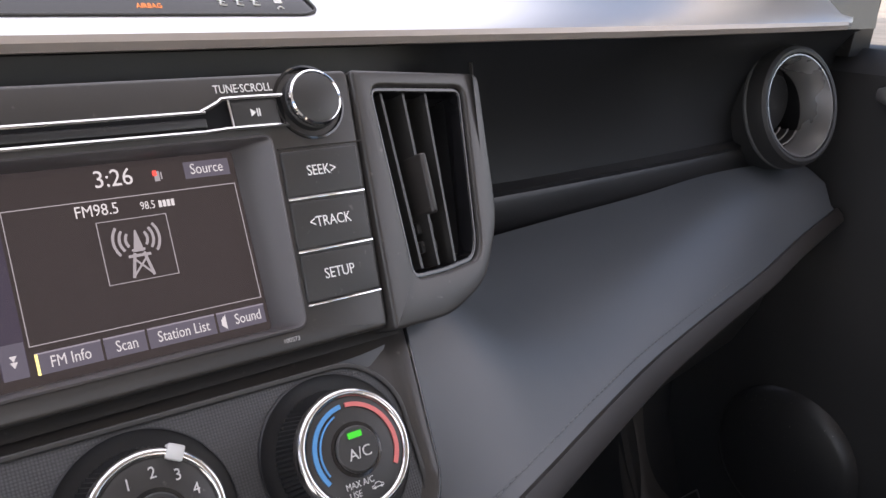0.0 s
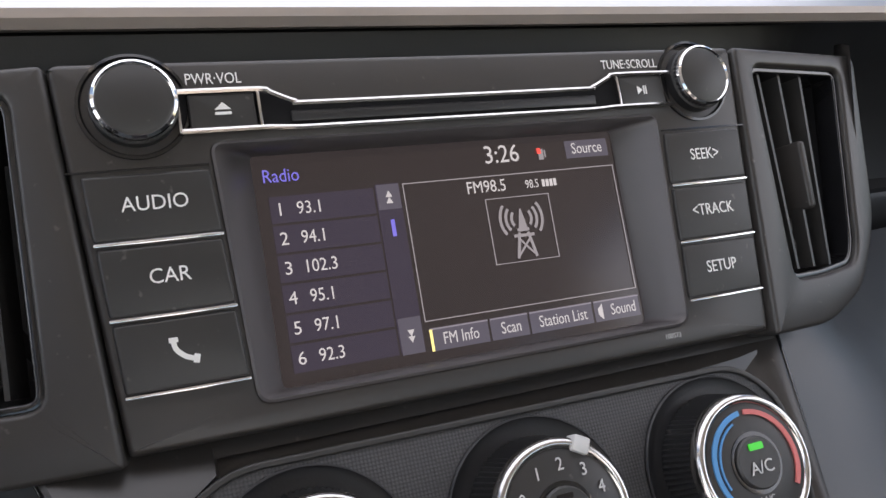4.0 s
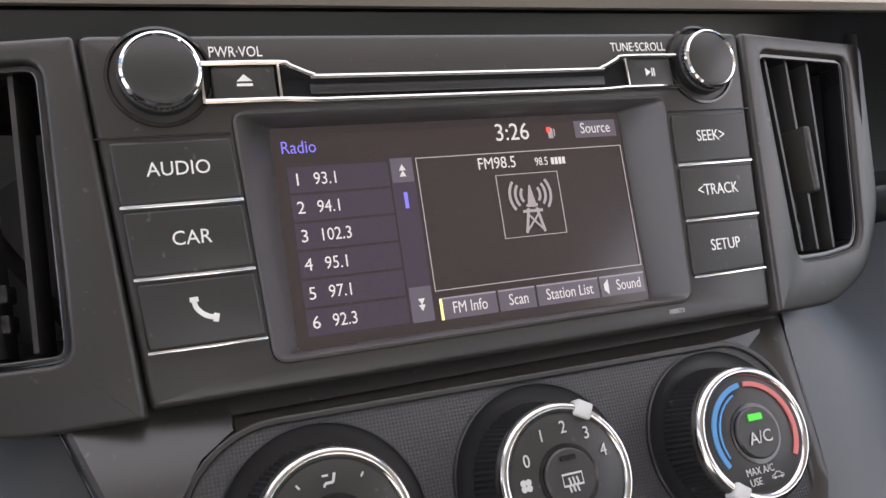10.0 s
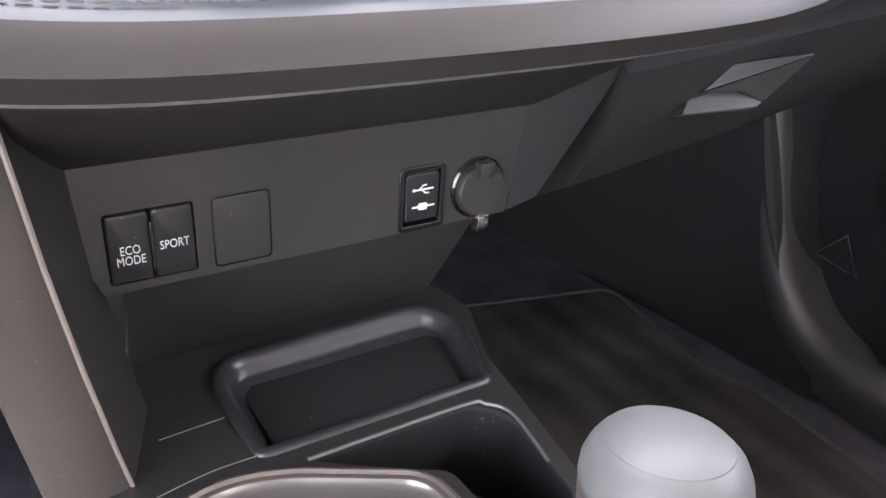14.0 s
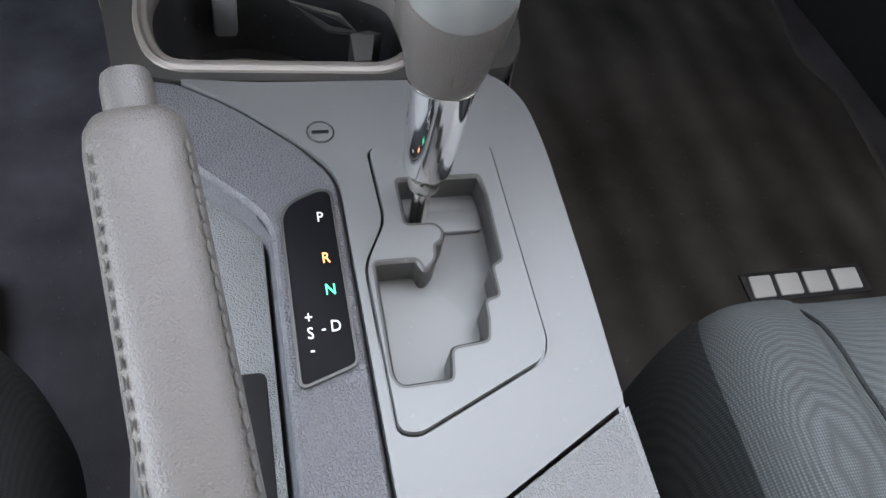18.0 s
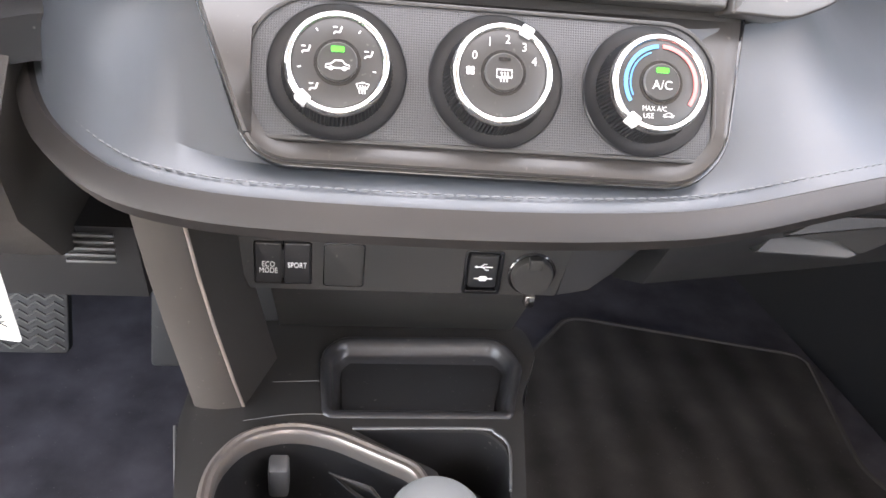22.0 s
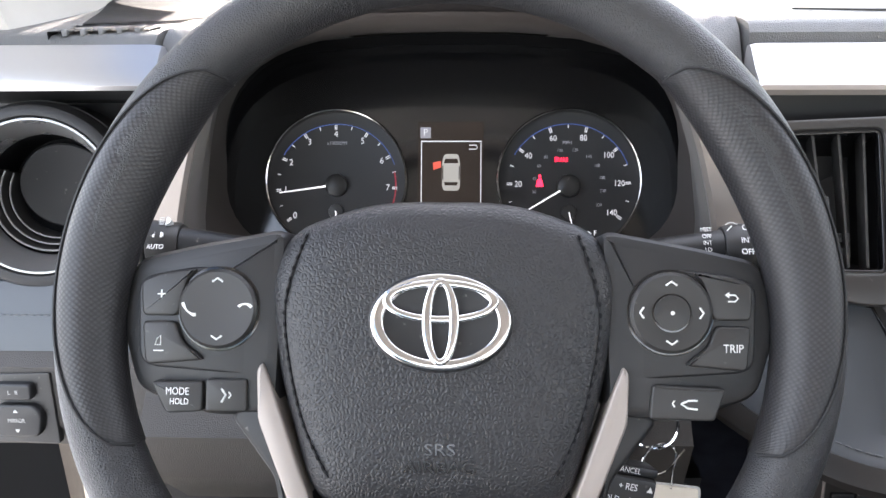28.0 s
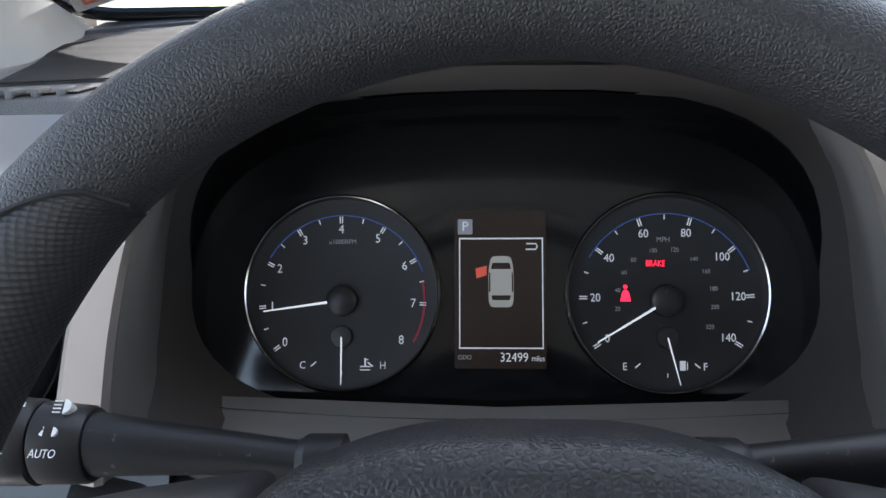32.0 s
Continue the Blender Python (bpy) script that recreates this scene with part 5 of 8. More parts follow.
# ---- strut between dashboard and console ----
def strut(side):
    s = thing("console_strut", pose(0, 0, 0), "satin grey-brown strut between dashboard and console", "trim strut", "console struts")
    face, cheek_s, edge_s = [], [], []
    for xa, xb, y, z, w in ((-0.196, -0.164, 0.296, 0.585, 0.055), (-0.192, -0.160, 0.301, 0.552, 0.055), (-0.187, -0.154, 0.308, 0.500, 0.055), (-0.181, -0.147, 0.316, 0.450, 0.055), (-0.174, -0.138, 0.326, 0.395, 0.055), (-0.170, -0.132, 0.332, 0.362, 0.055)):
        face.append([(xa, y + w, z), (xa, y + 0.006, z), (xa + 0.0015, y + 0.002, z), (xa + 0.006, y, z), ((xa + xb) / 2, y - 0.0015, z), (xb - 0.0045, y + 0.0005, z), (xb - 0.001, y + 0.004, z)])
        cheek_s.append([(xb - 0.001, y + 0.004, z), (xb + 0.002, y + 0.010, z), (xb + 0.018, y + w, z), (xa, y + w, z)])
        edge_s.append((xb - 0.0018, y + 0.0022, z))
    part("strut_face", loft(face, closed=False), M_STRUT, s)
    # the shaded inner side is imitated with a darker material than the face
    part("strut_cheek", loft(cheek_s, closed=False), M_FASCIA, s, "inner side of the strut, its shade given by darker plastic")
    part("strut_edge", tube(edge_s, 0.0012, 6), M_WARM, s, "bright edge line of the strut")
    return s


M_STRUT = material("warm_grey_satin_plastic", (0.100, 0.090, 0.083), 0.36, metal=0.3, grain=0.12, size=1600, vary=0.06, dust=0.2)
strut(-1)

# ---- centre console ----
MC = pose(0, 0.1645, 0.3695) @ Matrix.Diagonal((0.957, 1.0, 1.0, 1.0))
console = thing("centre_console", MC, "grey centre console with cup holder, tray and gear gate", "centre console")
cup = rpoly([(-0.148, 0.052), (-0.026, 0.047), (-0.008, 0.062), (-0.013, 0.108), (-0.074, 0.141), (-0.104, 0.148), (-0.138, 0.139), (-0.156, 0.110), (-0.157, 0.080)], [0.02, 0.010, 0.008, 0.012, 0.02, 0.02, 0.02, 0.02, 0.02], 5)
bin_o = rpoly([(0.003, 0.072), (0.030, 0.062), (0.054, 0.064), (0.064, 0.128), (0.046, 0.146), (-0.060, 0.146), (-0.024, 0.122), (0.001, 0.107)], [0.004, 0.008, 0.006, 0.014, 0.012, 0.003, 0.004, 0.006], 4)
tray_o = rpoly([(-0.080, 0.160), (0.073, 0.160), (0.078, 0.222), (0.062, 0.240), (-0.070, 0.237), (-0.083, 0.222)], [0.006, 0.006, 0.012, 0.010, 0.010, 0.012], 4)
front = rpoly([(-0.172, 0.048), (-0.140, 0.040), (-0.03, 0.036), (0.052, 0.045), (0.066, 0.062), (0.084, 0.160), (0.096, 0.235), (0.090, 0.262), (-0.178, 0.262), (-0.186, 0.150)], [0.004, 0.01, 0.01, 0.006, 0.01, 0.02, 0.01, 0.01, 0.004, 0.01], 3)
part("front_deck", holed(front, [cup, bin_o, tray_o], -0.012, 0.0), M_BUTTON, console, "dark plastic deck with openings")
part("cup_holder", loft([[(p[0], p[1], z) for p in inset(cup, e)] for z, e in ((0.0, -0.0002), (-0.012, 0.001), (-0.070, 0.006))], cap="end"), M_BLACK, console, "deep black cup holder")
part("cup_rim", loft([[(p[0], p[1], z) for p in inset(cup, e)] for e, z in ((-0.0060, -0.0005), (-0.0054, 0.0014), (-0.0030, 0.0024), (-0.0012, 0.0010), (0.0002, 0.0016), (0.0020, 0.0012), (0.0034, -0.0008), (0.0040, -0.0050), (0.0034, -0.0110))], cap=False), material("satin_brown_grey_rim", (0.20, 0.180, 0.168), 0.30, metal=0.5, vary=0.05), console, "satin champagne rim of the cup holder")
part("cup_rubber_ring", ring_slab([(-0.105 + 0.036 * math.cos(2 * math.pi * k / 40), 0.092 + 0.036 * math.sin(2 * math.pi * k / 40)) for k in range(40)], [(-0.105 + 0.030 * math.cos(2 * math.pi * k / 40), 0.092 + 0.030 * math.sin(2 * math.pi * k / 40)) for k in range(40)], -0.0700, -0.0660, 0.0008), M_GREY, console, "raised ring on the cup holder floor")
part("cup_tab", box(-0.008, 0.008, -0.010, 0.006, -0.018, 0.014, 0.003), M_GREY, console, "spring tab that grips a cup", pose(-0.112, 0.134, -0.030, 8, 0, 0))
part("cup_tab", loft([[(-0.004, -0.014, -0.004), (0.006, -0.010, -0.004), (0.006, -0.010, -0.042), (-0.004, -0.014, -0.042)], [(-0.010, 0.0, 0.002), (0.004, 0.004, 0.002), (0.004, 0.004, -0.042), (-0.010, 0.0, -0.042)], [(-0.002, 0.016, -0.006), (0.008, 0.016, -0.006), (0.008, 0.016, -0.042), (-0.002, 0.016, -0.042)]]), M_BUTTON, console, "folding divider tab", pose(-0.034, 0.074, -0.006, 0, 0, -20))
part("cup_tab", tube([(-0.075, 0.118, -0.014), (-0.052, 0.100, -0.020), (-0.036, 0.092, -0.016), (-0.046, 0.104, -0.014)], 0.0022, 6, closed=True), M_BUTTON, console)
part("bin", loft([[(p[0], p[1], z) for p in inset(bin_o, e)] for z, e in ((0.0, -0.0002), (-0.060, 0.004))], cap="end"), M_BLACK, console, "dark storage bin")
part("bin_ring", tube([(0.026 + 0.026 * math.cos(2 * math.pi * k / 32), 0.100 + 0.020 * math.sin(2 * math.pi * k / 32), -0.055) for k in range(32)], 0.0010, 6, closed=True), M_STRUT, console)
part("bin_edge", tube(smooth_path([(-0.060, 0.1465, 0.0004), (0.040, 0.1470, 0.0004), (0.055, 0.142, 0.0004), (0.0645, 0.128, 0.0004), (0.058, 0.090, 0.0004)], 5), 0.0013, 6), M_GREY, console, "pale edge of the bin")
M_TRAY = material("dark_satin_tray_plastic", (0.026, 0.026, 0.028), 0.33, grain=0.12, size=1500, vary=0.08, dust=0.15)
part("tray", loft([[(p[0], p[1], z + 0.0035 * max(0.0, (p[1] - 0.168) / 0.07)) for p in inset(tray_o, e)] for e, z in ((-0.0035, -0.002), (-0.0030, 0.0005), (-0.0010, 0.0022), (0.0015, 0.0024), (0.0040, 0.0010), (0.0062, -0.0030), (0.0080, -0.0075), (0.0100, -0.0092))], cap="end"), M_TRAY, console, "shallow tray with a rounded rim", sharp=50)
part("tray_mat", slab(rpoly([(-0.068, 0.1715), (0.0605, 0.1715), (0.065, 0.216), (0.054, 0.227), (-0.060, 0.225), (-0.069, 0.214)], 0.004, 3), -0.0092, -0.0065, 0.0006), M_RUBBER, console, "thin rubber mat in the tray")
part("seam", tube([(-0.122, 0.194, 0.0), (-0.086, 0.196, 0.0)], 0.0004, 4), M_GREY, console)
part("seam", tube(smooth_path([(-0.140, 0.1535, 0.0004), (-0.105, 0.1600, 0.0004), (-0.075, 0.1600, 0.0004)], 4), 0.0004, 4), M_GREY, console)
part("left_edge", tube(smooth_path([(-0.188, 0.150, -0.002), (-0.174, 0.076, -0.002), (-0.167, 0.027, -0.004), (-0.164, 0.0, -0.02)], 5), 0.0012, 6), M_GREY, console, "pale seam along the driver's side")

plate_o = rpoly([(-0.058, -0.158), (-0.050, -0.160), (0.013, -0.134), (0.0180, -0.126), (0.0190, -0.013), (-0.0475, -0.013), (-0.0460, -0.056), (-0.0590, -0.080)], [0.004, 0.004, 0.006, 0.008, 0.004, 0.004, 0.006, 0.006], 3)
deck = rpoly([(-0.063, -0.2105), (0.050, -0.1575), (0.0535, -0.10), (0.0560, -0.012), (0.0525, 0.020), (0.036, 0.040), (0.0, 0.035), (-0.100, 0.036), (-0.140, 0.0400), (-0.112, 0.022), (-0.078, -0.009), (-0.0650, -0.026), (-0.064, -0.13)], [0.001, 0.003, 0.02, 0.02, 0.012, 0.012, 0.02, 0.01, 0.004, 0.01, 0.01, 0.01, 0.02], 3)
part("deck", holed(deck, [inset(plate_o, -0.0015)], -0.012, 0.0012), M_GREY, console, "satin grey deck round the gear lever")
gate = rpoly([(-0.0375, -0.033), (-0.0375, -0.0600), (-0.0230, -0.0600), (-0.0195, -0.0645), (-0.0215, -0.0700), (-0.0255, -0.0720), (-0.0265, -0.0800), (-0.0330, -0.0860), (-0.0350, -0.0790), (-0.0560, -0.0790), (-0.0570, -0.1350), (-0.0540, -0.1400), (-0.0310, -0.1395), (-0.0285, -0.1250), (-0.0110, -0.1235), (-0.0085, -0.1130), (-0.0080, -0.1035), (-0.0005, -0.1020), (0.0000, -0.0855), (0.0065, -0.0835), (0.0085, -0.0450), (0.0070, -0.0330)], 0.0028, 3)
part("gear_plate", holed(plate_o, [gate], -0.010, 0.0030), M_GREY, console, "satin grey gear gate plate")
part("gate_groove", holed(inset(plate_o, -0.0022), [inset(plate_o, 0.0008)], -0.010, -0.0004), M_GLOSS, console)
part("gate_wall", loft([[(p[0], p[1], z) for p in inset(gate if area2(gate) > 0 else gate[::-1], e)] for z, e in ((0.0031, -0.0009), (0.0031, 0.0002), (0.0020, 0.0012), (-0.0120, 0.0012))], cap=False), M_BUTTON, console, "dark edge of the gate slot")
part("slide_cover", slab(rrect(-0.062, 0.014, -0.146, -0.028, 0.004), -0.016, -0.0115, 0.001), M_GREY, console, "sliding cover under the gate")
part("slide_step", slab(rrect(-0.034, 0.0055, -0.0575, -0.0445, 0.003), -0.0116, -0.0090, 0.0008), M_GREY, console)
part("lock_cover", ring_slab([(-0.0705 + 0.0072 * math.cos(2 * math.pi * k / 24), 0.0005 + 0.0072 * math.sin(2 * math.pi * k / 24)) for k in range(24)], [(-0.0705 + 0.0064 * math.cos(2 * math.pi * k / 24), 0.0005 + 0.0064 * math.sin(2 * math.pi * k / 24)) for k in range(24)], 0.0, 0.0018, 0.0003), M_GLOSS, console, "small round lock release cover")
part("lock_slot", slab(rrect(-0.0750, -0.0660, -0.0006, 0.0016, 0.0008), 0.001, 0.0017, 0.0002), M_GLOSS, console)
# grained side with the gear letters
side_g = rpoly([(-0.068, -0.45), (-0.0645, -0.20), (-0.0655, -0.028), (-0.0790, -0.0085), (-0.1125, 0.0225), (-0.1410, 0.0400), (-0.168, 0.045), (-0.166, 0.024), (-0.150, 0.000), (-0.108, -0.040), (-0.1000, -0.052), (-0.1000, -0.20), (-0.103, -0.45)], [0.002, 0.02, 0.01, 0.01, 0.01, 0.004, 0.004, 0.01, 0.01, 0.012, 0.012, 0.02, 0.002], 3)
side_g = side_g if area2(side_g) > 0 else side_g[::-1]
part("grained_side", merge(loft([[(p[0], p[1], z) for p in inset(side_g, e)] for z, e in ((-0.10, -0.001), (-0.006, -0.0006), (-0.0022, 0.0003), (-0.0008, 0.0018))], cap=False), holed(inset(side_g, 0.0018), [], -0.0009, -0.0008)), M_GREYGRAIN, console, "grey grained side beside the lever")
M_COVER = material("pale_grained_cover_plastic", (0.120, 0.123, 0.127), 0.42, grain=1.0, size=560, kind="leather", vary=0.08)
part("rear_cover", loft([[(-0.0635, y, z - 0.002), (-0.0600, y, z), (0.046, y, z), (0.051, y, z - 0.005), (0.055, y, -0.10), (-0.0635, y, -0.10)] for y, z in ((-0.215, -0.006), (-0.26, 0.0015), (-0.45, 0.008))]), M_COVER, console, "grained rear cover of the console")
part("rear_wedge", holed([(-0.0635, -0.2125), (-0.0635, -0.262), (0.0515, -0.262), (0.0515, -0.1595)], [], -0.012, 0.0006), M_COVER, console, "grained front edge of the rear cover")
strip_o = rpoly([(-0.0945, -0.134), (-0.0705, -0.126), (-0.0705, -0.0365), (-0.0760, -0.0355), (-0.0900, -0.0420), (-0.0945, -0.049)], [0.003, 0.003, 0.003, 0.004, 0.004, 0.004], 3)
strip = part("gear_display", slab(strip_o, -0.002, 0.0006, 0.0005), material("satin_black_strip", (0.006, 0.006, 0.007), 0.40, vary=0.05, spec=0.04), console, "gloss black strip with gear letters")
M_ORANGE = material("orange_lit_letter", (0.25, 0.06, 0.02), 0.4, vary=0.0, emit=(1.0, 0.30, 0.10), power=0.7)
M_GREEN = material("green_lit_letter", (0.02, 0.20, 0.10), 0.4, vary=0.0, emit=(0.05, 0.85, 0.40), power=0.5)
for w, x, y, m in (("P", -0.077, -0.051, M_WHITE), ("R", -0.077, -0.0735, M_ORANGE), ("N", -0.077, -0.0900, M_GREEN), ("D", -0.077, -0.1080, M_WHITE), ("S", -0.0883, -0.1105, M_WHITE), ("+", -0.0883, -0.1030, M_WHITE), ("-", -0.0825, -0.1085, M_WHITE), ("-", -0.0883, -0.1180, M_WHITE)):
    lettering(w, 0.0078, (x, y, 0.00075), m, strip, 0.85, flat=True)
part("strip_rim", holed(inset(strip_o, -0.0012), [inset(strip_o, 0.0001)], -0.003, 0.0009), M_BUTTON, console)
# body down to the floor
part("body", loft([[(0.0905, 0.262, -0.004), (0.110, 0.262, -0.34), (-0.20, 0.262, -0.34), (-0.1785, 0.262, -0.004)], [(0.0945, 0.235, -0.004), (0.114, 0.235, -0.34), (-0.20, 0.235, -0.34), (-0.180, 0.235, -0.004)], [(0.080, 0.150, -0.004), (0.105, 0.150, -0.34), (-0.20, 0.150, -0.34), (-0.184, 0.150, -0.004)], [(0.064, 0.062, -0.004), (0.090, 0.062, -0.34), (-0.20, 0.062, -0.34), (-0.170, 0.062, -0.006)], [(0.054, 0.045, -0.004), (0.090, 0.045, -0.34), (-0.20, 0.045, -0.34), (-0.166, 0.045, -0.006)]], closed=False, cap=False), M_DARK, console)
part("right_side", loft([[(0.022, 0.041, -0.0005), (0.0335, 0.041, 0.0002), (0.036, 0.041, -0.004), (0.070, 0.041, -0.35), (0.022, 0.041, -0.35)], [(0.038, 0.030, 0.0), (0.0425, 0.030, 0.0008), (0.0455, 0.030, -0.004), (0.076, 0.030, -0.35), (0.038, 0.030, -0.35)], [(0.046, 0.016, 0.0), (0.0505, 0.016, 0.0008), (0.0535, 0.016, -0.004), (0.079, 0.016, -0.35), (0.046, 0.016, -0.35)]] + [[(0.048, y, 0.0), (0.0535, y, 0.0008), (0.0562, y, -0.004), (0.080, y, -0.35), (0.048, y, -0.35)] for y in (-0.012,)] + [[(0.046, y, 0.0), (0.0495, y, 0.0008), (0.0525, y, -0.004), (0.080, y, -0.35), (0.046, y, -0.35)] for y in (-0.16, -0.45)]), M_GREY, console, "rounded grey edge of the console")
part("left_side", loft([[(-0.166, y, -0.030), (-0.160, y, -0.026), (-0.150, y, -0.026), (-0.150, y, -0.34), (-0.175, y, -0.34)] for y in (0.04, -0.45)]), M_DARK, console)
M_CHANNEL = material("pale_grained_channel_plastic", (0.105, 0.108, 0.112), 0.42, grain=1.0, size=600, kind="leather", vary=0.08)
part("lever_channel", loft([[(-0.160, 0.045, -0.015), (-0.130, 0.0, -0.015), (-0.104, -0.02, -0.015), (-0.104, 0.0, -0.06), (-0.160, 0.045, -0.06)], [(-0.160, -0.45, -0.015), (-0.130, -0.45, -0.015), (-0.104, -0.45, -0.015), (-0.104, -0.45, -0.06), (-0.160, -0.45, -0.06)]]), M_CHANNEL, console, "pale grey channel beside the parking brake")
part("channel_wall", loft([[(-0.166, 0.026, -0.005), (-0.151, 0.0, -0.005), (-0.128, -0.022, -0.005), (-0.108, -0.041, -0.005), (-0.1005, -0.055, -0.005), (-0.1005, -0.20, -0.005)], [(-0.168, 0.024, -0.03), (-0.154, -0.003, -0.03), (-0.132, -0.026, -0.03), (-0.111, -0.044, -0.03), (-0.103, -0.058, -0.03), (-0.103, -0.20, -0.03)]], closed=False), M_GREYGRAIN, console)
part("lever_slot", slab(rrect(-0.126, -0.108, -0.24, -0.118, 0.004), -0.030, -0.0144, 0.0006), M_VENT, console, "dark slot of the parking brake")

# the front of the deck reaches under the dashboard and falls away there
for piece in console.children:
    fixed = piece.matrix_local.copy()
    back = fixed.inverted()
    for v in piece.data.vertices:
        q = fixed @ v.co
        q.y = float(np.interp(q.y, [-1.0, 0.04, 0.196, 0.240, 0.262], [-1.0, 0.04, 0.2106, 0.2953, 0.325]))
        q.z -= 0.28 * max(0.0, q.y - 0.205)
        q.x *= 0.86 if q.x > 0 and q.y < 0.03 else 1.0
        v.co = back @ q

# ---- gear lever ----
lever = thing("gear_lever", pose(-0.0265, 0.1160, 0.3700, -7.5, 1.0, 0) @ Matrix.Scale(0.91, 4), "grey gear lever with a chrome neck and a rounded grip", "gear lever")
part("rod", lathe_z([(0.0048, -0.02), (0.0048, 0.018)], 24), M_DIMCHROME, lever, "thin steel rod")
part("lower_collar", lathe_z([(0.0050, 0.014), (0.0078, 0.0150), (0.0086, 0.018), (0.0086, 0.027), (0.0080, 0.028)], 32), M_DIMCHROME, lever)
part("chrome_neck", lathe_z([(0.0090, 0.0265), (0.0116, 0.0275), (0.0122, 0.030), (0.0136, 0.048), (0.0150, 0.066), (0.0162, 0.0805)], 40), M_CHROME, lever, "polished chrome neck")
part("neck_ring", lathe_z([(0.0161, 0.0800), (0.0167, 0.0804), (0.0167, 0.0812), (0.0161, 0.0816)], 40), M_DIMCHROME, lever)


def grip_secs(levels, n=40):
    out = []
    for z, rx, ry, oy in levels:
        out.append([(1.05 * rx * math.cos(2 * math.pi * k / n), oy + 1.05 * ry * math.sin(2 * math.pi * k / n), z) for k in range(n)])
    return out


M_GRIP = material("grey_soft_grip", (0.054, 0.049, 0.047), 0.38, grain=0.5, size=1000, kind="leather", vary=0.10)
M_GRIPTOP = material("pearl_grey_grip_cap", (0.080, 0.085, 0.086), 0.50, metal=0.0, grain=0.10, size=1600, vary=0.04)
part("grip", loft(grip_secs([(0.0810, 0.0148, 0.0148, 0), (0.0816, 0.0156, 0.0156, 0), (0.0825, 0.0162, 0.0163, 0), (0.087, 0.0173, 0.0175, 0), (0.095, 0.0192, 0.0196, 0), (0.107, 0.0222, 0.0229, 0.0005), (0.118, 0.0241, 0.0251, 0.001), (0.124, 0.0244, 0.0256, 0.001), (0.130, 0.0243, 0.0255, 0.001), (0.137, 0.0233, 0.0245, 0.001)])), M_GRIP, lever, "soft grained grip")
GRIP_R = [(0.100, 0.0210, 0.0215), (0.105, 0.0221, 0.0227), (0.118, 0.0243, 0.0253), (0.124, 0.0245, 0.0257), (0.130, 0.0244, 0.0256), (0.138, 0.0234, 0.0247), (0.144, 0.0209, 0.0222), (0.148, 0.0165, 0.0179), (0.1502, 0.0106, 0.0117), (0.1510, 0.0043, 0.0048)]
cap_secs = []
for k, up in enumerate((0.0, 0.002, 0.25, 0.5, 0.68, 0.80, 0.88, 0.94, 0.98, 1.0)):
    ring = []
    for j in range(48):
        a = 2 * math.pi * j / 48
        low = 0.1335 - 0.0135 * max(0.0, -math.sin(a + 0.25)) ** 1.3
        z = low + (0.1510 - low) * up
        g = 0.0001 if k == 0 else 0.0005
        rx = float(np.interp(z, [q[0] for q in GRIP_R], [q[1] for q in GRIP_R])) + g
        ry = float(np.interp(z, [q[0] for q in GRIP_R], [q[2] for q in GRIP_R])) + g
        ring.append((1.05 * rx * math.cos(a), 0.001 + 1.05 * ry * math.sin(a), z))
    cap_secs.append(ring)
part("grip_cap", loft(cap_secs), M_GRIPTOP, lever, "smooth pearl grey cap")
part("cap_disc", loft(grip_secs([(0.1450, 0.0172, 0.0186, 0.001), (0.1462, 0.0182, 0.0196, 0.001), (0.1476, 0.0178, 0.0192, 0.001), (0.1494, 0.0150, 0.0163, 0.001), (0.1508, 0.0108, 0.0119, 0.001), (0.1516, 0.0058, 0.0064, 0.001), (0.1518, 0.0012, 0.0014, 0.001)])), M_GRIPTOP, lever, "raised oval disc on the cap")
for s in (-1, 1):
    seam = []
    for a, z in ((0, 0.1300), (18, 0.1270), (38, 0.1200), (56, 0.1100), (70, 0.1035), (80, 0.1000), (82, 0.0955), (82, 0.0910)):
        rx = float(np.interp(z, [0.075, 0.090, 0.105, 0.118, 0.130], [0.0168, 0.0192, 0.0214, 0.0228, 0.0232])) * 1.05
        seam.append((s * rx * math.cos(radians(a)), 0.001 - rx * 1.03 * math.sin(radians(a)), z))
    part("grip_seam", tube(smooth_path(seam, 4), 0.0003, 5), M_BUTTON, lever, "fine seam in the grip")
# ---- parking brake ----
brake = thing("parking_brake", pose(-0.1365, 0.0570, 0.492, 11.6, 0, 7.4), "grey leather-wrapped parking brake lever, lowered", "parking brake")


def lever_ring(y, w, h, dz=0.0, n=28, e=3.0):
    out = []
    for k in range(n):
        a = 2 * math.pi * k / n
        c, s = math.cos(a), math.sin(a)
        out.append((w * math.copysign(abs(c) ** (2 / e), c), y, dz + h * math.copysign(abs(s) ** (2 / e), s)))
    return out


M_WRAP = material("grey_brown_leather", (0.062, 0.056, 0.053), 0.42, grain=0.5, size=800, kind="leather", vary=0.1)
part("grip", loft([lever_ring(0.002, 0.0090, 0.009), lever_ring(0.0005, 0.0120, 0.0120), lever_ring(-0.003, 0.0138, 0.0142), lever_ring(-0.010, 0.0145, 0.0152), lever_ring(-0.06, 0.0143, 0.0170, -0.001), lever_ring(-0.12, 0.0141, 0.0170, -0.002), lever_ring(-0.19, 0.0136, 0.0160, -0.003), lever_ring(-0.23, 0.012, 0.013, -0.004)]), M_WRAP, brake, "stitched leather grip")
